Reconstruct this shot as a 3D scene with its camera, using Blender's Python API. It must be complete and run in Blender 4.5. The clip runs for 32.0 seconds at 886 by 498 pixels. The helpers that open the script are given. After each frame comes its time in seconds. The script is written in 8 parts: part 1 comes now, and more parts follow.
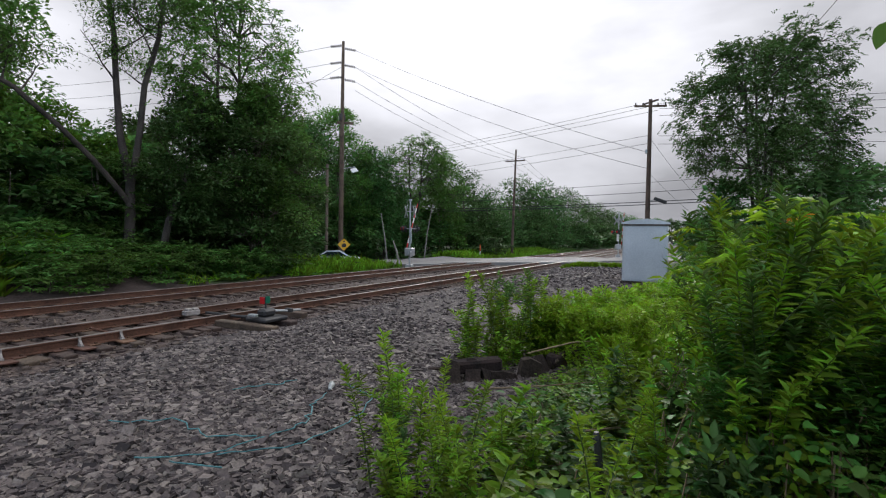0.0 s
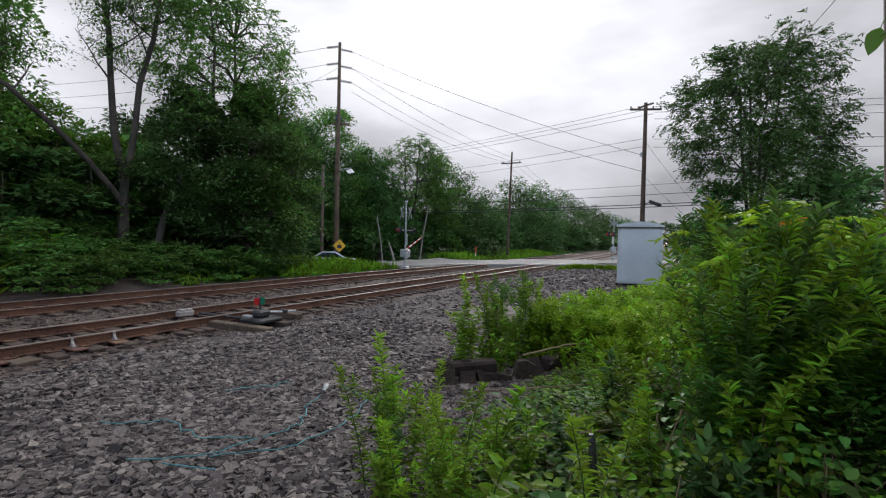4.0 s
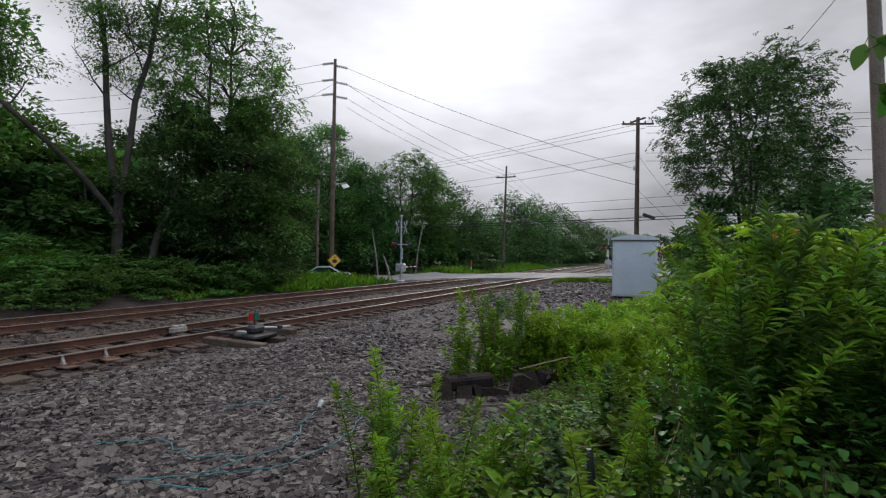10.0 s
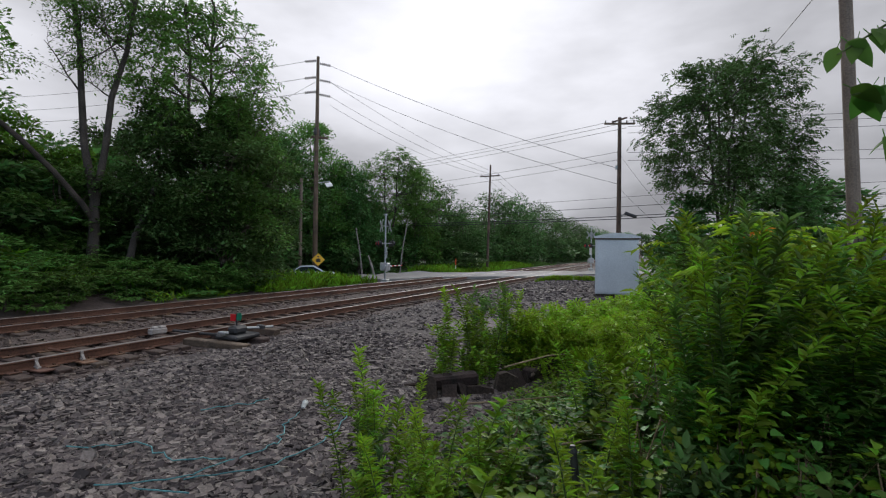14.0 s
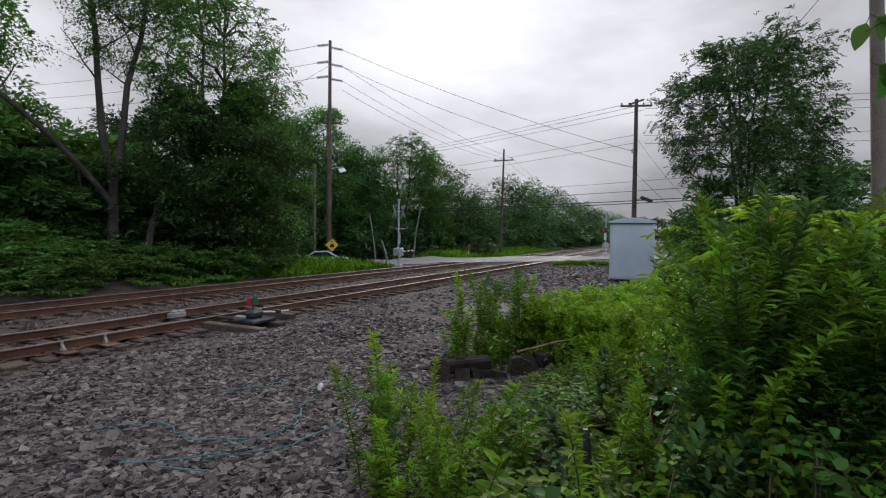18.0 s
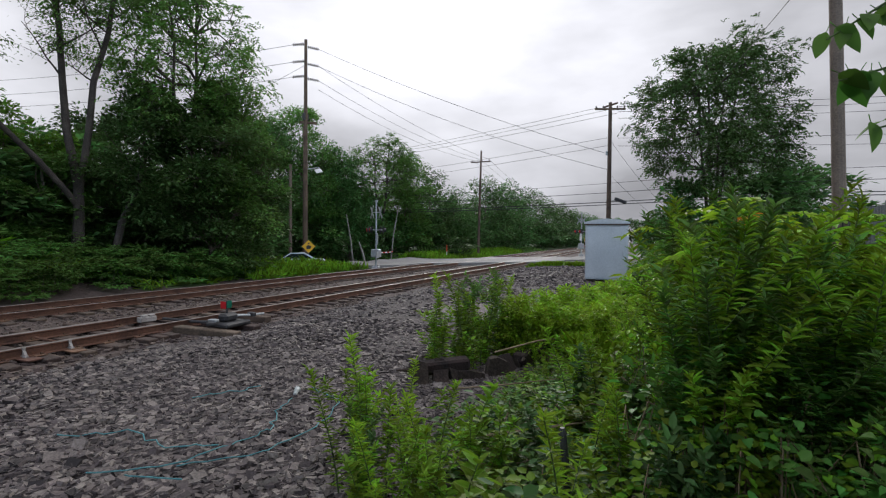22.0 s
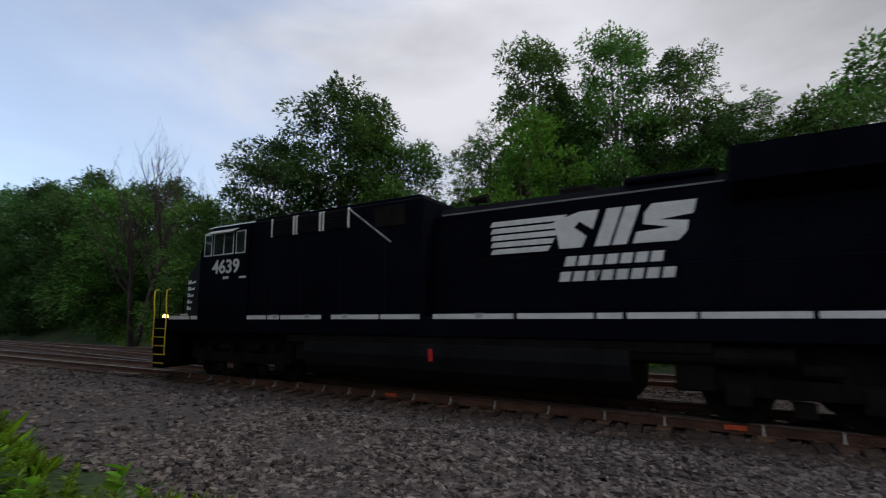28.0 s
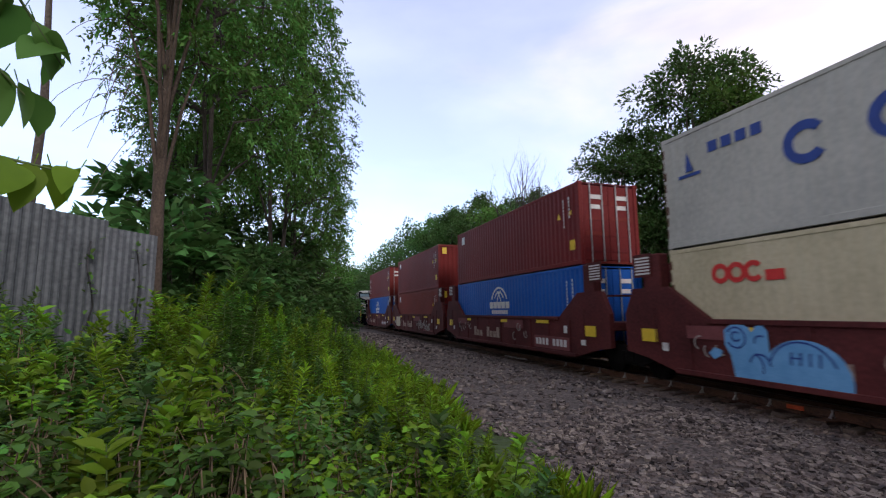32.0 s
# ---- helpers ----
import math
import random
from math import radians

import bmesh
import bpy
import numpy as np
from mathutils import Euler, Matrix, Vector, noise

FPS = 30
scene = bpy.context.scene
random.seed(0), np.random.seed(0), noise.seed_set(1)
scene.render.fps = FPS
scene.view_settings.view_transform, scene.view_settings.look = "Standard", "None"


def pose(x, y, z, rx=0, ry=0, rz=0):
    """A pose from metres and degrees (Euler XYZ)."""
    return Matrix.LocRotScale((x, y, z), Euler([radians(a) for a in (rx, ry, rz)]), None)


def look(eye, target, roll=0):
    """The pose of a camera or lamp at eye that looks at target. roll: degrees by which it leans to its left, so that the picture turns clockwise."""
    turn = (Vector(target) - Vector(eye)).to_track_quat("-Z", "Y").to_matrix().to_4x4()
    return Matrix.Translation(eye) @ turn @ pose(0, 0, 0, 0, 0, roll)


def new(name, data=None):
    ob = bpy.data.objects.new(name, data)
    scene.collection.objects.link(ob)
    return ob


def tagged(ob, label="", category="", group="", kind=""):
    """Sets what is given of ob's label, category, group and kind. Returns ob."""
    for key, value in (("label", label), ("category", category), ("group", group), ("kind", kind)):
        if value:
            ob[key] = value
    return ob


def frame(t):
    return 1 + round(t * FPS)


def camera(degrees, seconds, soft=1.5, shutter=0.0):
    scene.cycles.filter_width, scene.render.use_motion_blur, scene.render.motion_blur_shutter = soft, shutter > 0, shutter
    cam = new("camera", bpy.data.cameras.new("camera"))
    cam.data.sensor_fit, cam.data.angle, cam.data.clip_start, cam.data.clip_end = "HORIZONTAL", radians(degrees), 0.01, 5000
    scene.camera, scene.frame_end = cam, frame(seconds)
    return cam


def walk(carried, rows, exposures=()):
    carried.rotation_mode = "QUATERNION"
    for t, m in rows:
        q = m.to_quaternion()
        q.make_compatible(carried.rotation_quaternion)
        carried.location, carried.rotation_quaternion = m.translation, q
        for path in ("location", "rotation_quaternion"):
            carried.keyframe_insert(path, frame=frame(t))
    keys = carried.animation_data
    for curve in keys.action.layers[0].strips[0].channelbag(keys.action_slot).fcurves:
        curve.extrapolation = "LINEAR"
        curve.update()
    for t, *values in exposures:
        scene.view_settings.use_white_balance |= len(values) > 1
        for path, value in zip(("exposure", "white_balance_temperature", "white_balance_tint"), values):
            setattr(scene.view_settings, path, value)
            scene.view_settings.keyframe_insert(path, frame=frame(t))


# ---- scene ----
# Camera: held by hand at one spot, turning to follow the train.
EYE = (0.0, 0.0, 1.91)
cam = camera(87.3, 32.0, soft=1.2, shutter=0.12)
TURNS = [  # seconds, turn to the left of the track's line, upward tilt, lean
    (0, 27.5, -1.3, 1.04), (0.5, 27.67, -1.3, 1.12), (1, 27.84, -1.44, 1.18),
    (1.5, 27.73, -1.42, 1.16), (2, 27.77, -1.35, 1.26), (2.5, 27.4, -1.5, 1.27),
    (3, 27.02, -1.5, 1.27), (3.5, 26.91, -1.3, 1.31), (5.5, 27.42, -0.55, 1.27),
    (6, 27.52, -0.36, 1.29), (6.5, 27.5, -0.23, 1.25), (7, 27.4, -0.11, 1.23),
    (7.5, 27.23, 0.06, 1.19), (8, 27.02, 0.24, 1.15), (8.5, 26.77, 0.4, 1.12),
    (9, 26.63, 0.52, 1.08), (9.5, 26.55, 0.56, 1.05), (10, 26.44, 0.65, 1.0),
    (10.5, 26.35, 0.73, 0.96), (11, 26.13, 0.76, 0.96), (11.5, 25.64, 0.72, 0.9),
    (12, 25.07, 0.67, 0.91), (12.5, 24.62, 0.68, 0.87), (13, 24.43, 0.69, 0.81),
    (13.5, 24.37, 0.64, 0.77), (14, 24.53, 0.53, 0.79), (14.5, 24.59, 0.46, 0.75),
    (16.5, 25.01, 0.11, 0.73), (17, 25.27, -0.1, 0.75), (17.5, 25.93, -0.7, 0.73),
    (18, 26.12, -1.32, 0.7), (18.5, 25.48, -1.69, 0.66), (19, 24.64, -1.81, 0.6),
    (19.5, 24.03, -1.64, 0.62), (20, 23.7, -1.44, 0.61), (20.5, 23.57, -1.34, 0.55),
    (21, 23.47, -1.28, 0.58), (21.5, 23.4, -1.19, 0.57), (22, 23.4, -1.15, 0.54),
    (22.5, 23.43, -1.11, 0.63), (23, 23.49, -1.07, 0.55), (23.5, 23.72, -0.97, 0.55),
    (24, 23.96, -0.9, 0.6), (24.5, 24.35, -0.85, 0.61), (25.3, 25.95, -0.55, 0.71), (25.9, 29.55, 0.05, 0.96),
    (26.5, 41.48, 1.31, 0.56),
    (27, 66.62, 4.08, -0.04), (27.5, 97.02, 6.12, -0.39), (28, 119.48, 7.82, -0.52),
    (28.5, 134.57, 9.37, -0.59), (29, 141.77, 9.51, -0.65), (29.5, 146.28, 9.39, -0.75),
    (30, 150.52, 9.22, -0.74), (30.5, 154.44, 8.89, -0.68), (31, 157.7, 8.47, -0.6),
    (31.5, 160.23, 8.07, -0.56), (32, 161.87, 7.54, -0.57),
]


def held(turn, tilt, lean):
    return Matrix.Translation(EYE) @ pose(0, 0, 0, 0, 0, turn) @ pose(0, 0, 0, 90 + tilt, 0, 0) @ pose(0, 0, 0, 0, 0, lean)


walk(cam, [(t, held(a, b, c)) for t, a, b, c in TURNS], exposures=[(0.0, 0.2, 6500, 10), (3.5, 0.18, 6500, 10), (7.0, 0.12, 6500, 10), (10.0, 0.0, 6500, 10), (14.0, -0.02, 6500, 10), (18.0, -0.02, 6500, 10), (20.0, 0.2, 6500, 10), (22.0, 0.12, 6500, 10), (24.5, 0.0, 6500, 10), (26.6, 0.0, 6500, 10), (27.0, -0.08, 6500, 10), (27.4, -0.42, 6500, 10), (28.0, -0.62, 6500, 10), (28.6, -0.48, 6500, 10), (29.2, -0.3, 6500, 11), (30.0, -0.16, 6500, 13), (31.0, -0.12, 6500, 18), (32.0, -0.1, 6500, 20)])

# ---- world and sun ----
SUN_AZ, SUN_EL = 14.0, 24.0


def make_world():
    w = bpy.data.worlds.new("world")
    scene.world = w
    w.use_nodes = True
    nt = w.node_tree
    nt.nodes.clear()
    out = nt.nodes.new("ShaderNodeOutputWorld")
    sky = nt.nodes.new("ShaderNodeTexSky")
    sky.sky_type, sky.sun_disc = "NISHITA", False
    sky.sun_elevation, sky.sun_rotation = radians(SUN_EL), radians(-SUN_AZ)
    sky.air_density, sky.dust_density, sky.ozone_density = 1.0, 1.2, 2.6
    bg_sky = nt.nodes.new("ShaderNodeBackground")
    bg_sky.inputs["Strength"].default_value = 0.4
    nt.links.new(sky.outputs[0], bg_sky.inputs["Color"])
    # cloud deck: broad banks, thinner away from the sun
    tc = nt.nodes.new("ShaderNodeTexCoord")
    mp = nt.nodes.new("ShaderNodeMapping")
    mp.inputs["Scale"].default_value = (1.0, 1.0, 2.6)
    nt.links.new(tc.outputs["Generated"], mp.inputs["Vector"])
    n1 = nt.nodes.new("ShaderNodeTexNoise")
    n1.inputs["Scale"].default_value, n1.inputs["Detail"].default_value = 2.2, 7.0
    n1.inputs["Roughness"].default_value, n1.inputs["Distortion"].default_value = 0.52, 0.5
    n2 = nt.nodes.new("ShaderNodeTexNoise")
    n2.inputs["Scale"].default_value, n2.inputs["Detail"].default_value = 2.4, 5.0
    for n in (n1, n2):
        nt.links.new(mp.outputs[0], n.inputs["Vector"])
    a, e = radians(SUN_AZ), radians(SUN_EL)
    toward = (-math.sin(a) * math.cos(e), math.cos(a) * math.cos(e), math.sin(e))
    dot = nt.nodes.new("ShaderNodeVectorMath")
    dot.operation = "DOT_PRODUCT"
    dot.inputs[1].default_value = toward
    nt.links.new(tc.outputs["Generated"], dot.inputs[0])
    # cover: full near the sun's side, broken on the far side
    cover = nt.nodes.new("ShaderNodeMapRange")
    cover.inputs["From Min"].default_value, cover.inputs["From Max"].default_value = -0.4, 0.42
    cover.inputs["To Min"].default_value, cover.inputs["To Max"].default_value = -0.10, 0.62
    nt.links.new(dot.outputs["Value"], cover.inputs["Value"])
    add = nt.nodes.new("ShaderNodeMath")
    add.operation = "ADD"
    nt.links.new(n1.outputs["Fac"], add.inputs[0])
    nt.links.new(cover.outputs[0], add.inputs[1])
    amount = nt.nodes.new("ShaderNodeMapRange")
    amount.interpolation_type = "SMOOTHSTEP"
    amount.inputs["From Min"].default_value, amount.inputs["From Max"].default_value = 0.40, 0.80
    amount.inputs["To Min"].default_value = 0.48
    nt.links.new(add.outputs[0], amount.inputs["Value"])
    # cloud brightness: thin bright patches round the veiled sun, greyer banks below
    glow = nt.nodes.new("ShaderNodeMapRange")
    glow.interpolation_type = "SMOOTHSTEP"
    glow.inputs["From Min"].default_value, glow.inputs["From Max"].default_value = 0.90, 1.0
    glow.inputs["To Min"].default_value, glow.inputs["To Max"].default_value = 0.0, 0.34
    nt.links.new(dot.outputs["Value"], glow.inputs["Value"])
    ramp = nt.nodes.new("ShaderNodeMapRange")
    ramp.inputs["From Min"].default_value, ramp.inputs["From Max"].default_value = 0.39, 0.62
    ramp.inputs["To Min"].default_value, ramp.inputs["To Max"].default_value = 0.325, 0.60
    nt.links.new(n2.outputs["Fac"], ramp.inputs["Value"])
    # the deck greys toward the horizon
    split = nt.nodes.new("ShaderNodeSeparateXYZ")
    nt.links.new(tc.outputs["Generated"], split.inputs[0])
    low = nt.nodes.new("ShaderNodeMapRange")
    low.interpolation_type = "SMOOTHSTEP"
    low.inputs["From Min"].default_value, low.inputs["From Max"].default_value = 0.02, 0.42
    low.inputs["To Min"].default_value, low.inputs["To Max"].default_value = 0.80, 1.06
    nt.links.new(split.outputs["Z"], low.inputs["Value"])
    grade = nt.nodes.new("ShaderNodeMath")
    grade.operation = "MULTIPLY"
    nt.links.new(ramp.outputs[0], grade.inputs[0])
    nt.links.new(low.outputs[0], grade.inputs[1])
    lum = nt.nodes.new("ShaderNodeMath")
    lum.operation = "ADD"
    nt.links.new(grade.outputs[0], lum.inputs[0])
    nt.links.new(glow.outputs[0], lum.inputs[1])
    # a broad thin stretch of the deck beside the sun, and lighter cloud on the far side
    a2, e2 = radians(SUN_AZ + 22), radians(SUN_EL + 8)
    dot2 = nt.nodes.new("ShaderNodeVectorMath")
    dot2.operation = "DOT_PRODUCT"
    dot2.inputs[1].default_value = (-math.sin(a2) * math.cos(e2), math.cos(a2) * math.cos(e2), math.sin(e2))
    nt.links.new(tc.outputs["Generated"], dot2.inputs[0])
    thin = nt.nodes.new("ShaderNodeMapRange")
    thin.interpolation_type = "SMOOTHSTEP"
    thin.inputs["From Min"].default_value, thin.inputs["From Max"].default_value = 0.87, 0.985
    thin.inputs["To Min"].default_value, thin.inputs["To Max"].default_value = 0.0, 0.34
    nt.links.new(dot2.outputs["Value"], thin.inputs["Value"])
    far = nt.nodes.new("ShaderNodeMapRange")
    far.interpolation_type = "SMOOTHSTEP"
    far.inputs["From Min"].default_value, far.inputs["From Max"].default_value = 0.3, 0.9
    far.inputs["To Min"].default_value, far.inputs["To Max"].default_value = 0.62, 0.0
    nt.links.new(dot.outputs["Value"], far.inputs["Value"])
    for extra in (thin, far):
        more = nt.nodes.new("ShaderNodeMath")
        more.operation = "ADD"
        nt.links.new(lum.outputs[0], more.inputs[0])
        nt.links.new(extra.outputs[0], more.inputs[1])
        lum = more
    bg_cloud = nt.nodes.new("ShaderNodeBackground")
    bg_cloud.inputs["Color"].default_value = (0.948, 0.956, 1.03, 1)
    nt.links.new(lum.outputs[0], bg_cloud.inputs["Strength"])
    mix = nt.nodes.new("ShaderNodeMixShader")
    nt.links.new(amount.outputs[0], mix.inputs[0])
    nt.links.new(bg_sky.outputs[0], mix.inputs[1])
    nt.links.new(bg_cloud.outputs[0], mix.inputs[2])
    nt.links.new(mix.outputs[0], out.inputs["Surface"])


make_world()
sun = new("sun", bpy.data.lights.new("sun", "SUN"))
sun.data.energy, sun.data.angle, sun.data.color = 1.6, radians(16), (1.0, 0.97, 0.92)
sun.matrix_world = look((0, 0, 50), (50 * math.sin(radians(SUN_AZ)), -50 * math.cos(radians(SUN_AZ)), 50 - 50 * math.tan(radians(SUN_EL))))


# ---- materials ----
def material(name, tones, rough=0.8, scale=4.0, fine=40.0, bump=0.3, depth=0.01, metal=0.0, vary=0.0, island=0.0, spec=0.5, stain=None, see=0.0, coords="Object"):
    """tones: dark and light base colours, mixed by a broad and a fine noise; vary and island: brightness spread per object and per loose piece."""
    m = bpy.data.materials.new(name)
    m.use_nodes = True
    nt = m.node_tree
    b = nt.nodes["Principled BSDF"]
    tc = nt.nodes.new("ShaderNodeTexCoord")
    n1 = nt.nodes.new("ShaderNodeTexNoise")
    n1.inputs["Scale"].default_value, n1.inputs["Detail"].default_value = scale, 4
    n2 = nt.nodes.new("ShaderNodeTexNoise")
    n2.inputs["Scale"].default_value, n2.inputs["Detail"].default_value = fine, 3
    for n in (n1, n2):
        nt.links.new(tc.outputs[coords], n.inputs["Vector"])
    mixf = nt.nodes.new("ShaderNodeMath")
    mixf.operation = "MULTIPLY_ADD"
    mixf.inputs[1].default_value = 0.45
    nt.links.new(n2.outputs["Fac"], mixf.inputs[0])
    sc = nt.nodes.new("ShaderNodeMath")
    sc.operation = "MULTIPLY"
    sc.inputs[1].default_value = 0.55
    nt.links.new(n1.outputs["Fac"], sc.inputs[0])
    nt.links.new(sc.outputs[0], mixf.inputs[2])
    ramp = nt.nodes.new("ShaderNodeValToRGB")
    ramp.color_ramp.elements[0].position, ramp.color_ramp.elements[1].position = 0.36, 0.64
    ramp.color_ramp.elements[0].color, ramp.color_ramp.elements[1].color = (*tones[0], 1), (*tones[1], 1)
    if stain:
        el = ramp.color_ramp.elements.new(0.74)
        el.color = (*stain, 1)
    nt.links.new(mixf.outputs[0], ramp.inputs[0])
    col = ramp.outputs[0]
    for amount, kind in ((vary, "o"), (island, "i")):
        if amount:
            src = nt.nodes.new("ShaderNodeObjectInfo" if kind == "o" else "ShaderNodeNewGeometry")
            mr = nt.nodes.new("ShaderNodeMapRange")
            mr.inputs["To Min"].default_value, mr.inputs["To Max"].default_value = 1 - amount, 1 + amount
            nt.links.new(src.outputs["Random" if kind == "o" else "Random Per Island"], mr.inputs["Value"])
            hs = nt.nodes.new("ShaderNodeHueSaturation")
            nt.links.new(mr.outputs[0], hs.inputs["Value"])
            hr = nt.nodes.new("ShaderNodeMapRange")
            hr.inputs["To Min"].default_value, hr.inputs["To Max"].default_value = 0.5 - amount * 0.05, 0.5 + amount * 0.05
            nt.links.new(src.outputs["Random" if kind == "o" else "Random Per Island"], hr.inputs["Value"])
            nt.links.new(hr.outputs[0], hs.inputs["Hue"])
            nt.links.new(col, hs.inputs["Color"])
            col = hs.outputs[0]
    nt.links.new(col, b.inputs["Base Color"])
    b.inputs["Roughness"].default_value, b.inputs["Metallic"].default_value = rough, metal
    b.inputs["Specular IOR Level"].default_value = spec
    if bump:
        bp = nt.nodes.new("ShaderNodeBump")
        bp.inputs["Strength"].default_value, bp.inputs["Distance"].default_value = bump, depth
        nt.links.new(n2.outputs["Fac"], bp.inputs["Height"])
        nt.links.new(bp.outputs[0], b.inputs["Normal"])
    if see:
        tr = nt.nodes.new("ShaderNodeBsdfTranslucent")
        nt.links.new(col, tr.inputs["Color"])
        mx = nt.nodes.new("ShaderNodeMixShader")
        mx.inputs[0].default_value = see
        nt.links.new(b.outputs[0], mx.inputs[1])
        nt.links.new(tr.outputs[0], mx.inputs[2])
        nt.links.new(mx.outputs[0], nt.nodes["Material Output"].inputs["Surface"])
    return m


def pebbled(name, tones, per_metre, depth):
    """Loose angular stones too small to build: cells of their own tone with raised middles."""
    m = bpy.data.materials.new(name)
    m.use_nodes = True
    nt = m.node_tree
    b = nt.nodes["Principled BSDF"]
    tc = nt.nodes.new("ShaderNodeTexCoord")
    cells = nt.nodes.new("ShaderNodeTexVoronoi")
    cells.inputs["Scale"].default_value = per_metre
    broad = nt.nodes.new("ShaderNodeTexNoise")
    broad.inputs["Scale"].default_value, broad.inputs["Detail"].default_value = 0.6, 4
    for n in (cells, broad):
        nt.links.new(tc.outputs["Object"], n.inputs["Vector"])
    split = nt.nodes.new("ShaderNodeSeparateColor")
    nt.links.new(cells.outputs["Color"], split.inputs[0])
    mixf = nt.nodes.new("ShaderNodeMath")
    mixf.operation = "MULTIPLY_ADD"
    mixf.inputs[1].default_value = 0.62
    nt.links.new(split.outputs[0], mixf.inputs[0])
    part_of = nt.nodes.new("ShaderNodeMath")
    part_of.operation = "MULTIPLY"
    part_of.inputs[1].default_value = 0.38
    nt.links.new(broad.outputs["Fac"], part_of.inputs[0])
    nt.links.new(part_of.outputs[0], mixf.inputs[2])
    ramp = nt.nodes.new("ShaderNodeValToRGB")
    ramp.color_ramp.elements[0].position, ramp.color_ramp.elements[1].position = 0.15, 0.85
    ramp.color_ramp.elements[0].color, ramp.color_ramp.elements[1].color = (*tones[0], 1), (*tones[1], 1)
    nt.links.new(mixf.outputs[0], ramp.inputs[0])
    nt.links.new(ramp.outputs[0], b.inputs["Base Color"])
    b.inputs["Roughness"].default_value = 0.92
    bp = nt.nodes.new("ShaderNodeBump")
    bp.inputs["Strength"].default_value, bp.inputs["Distance"].default_value = 1.0, depth
    bp.invert = True
    nt.links.new(cells.outputs["Distance"], bp.inputs["Height"])
    nt.links.new(bp.outputs[0], b.inputs["Normal"])
    return m


def glowing(name, colour, strength):
    m = bpy.data.materials.new(name)
    m.use_nodes = True
    b = m.node_tree.nodes["Principled BSDF"]
    b.inputs["Base Color"].default_value = (*colour, 1)
    b.inputs["Emission Color"].default_value, b.inputs["Emission Strength"].default_value = (*colour, 1), strength
    return m


def glassy(name, colour, rough=0.05):
    m = bpy.data.materials.new(name)
    m.use_nodes = True
    b = m.node_tree.nodes["Principled BSDF"]
    b.inputs["Base Color"].default_value, b.inputs["Roughness"].default_value = (*colour, 1), rough
    b.inputs["Specular IOR Level"].default_value = 0.7
    return m


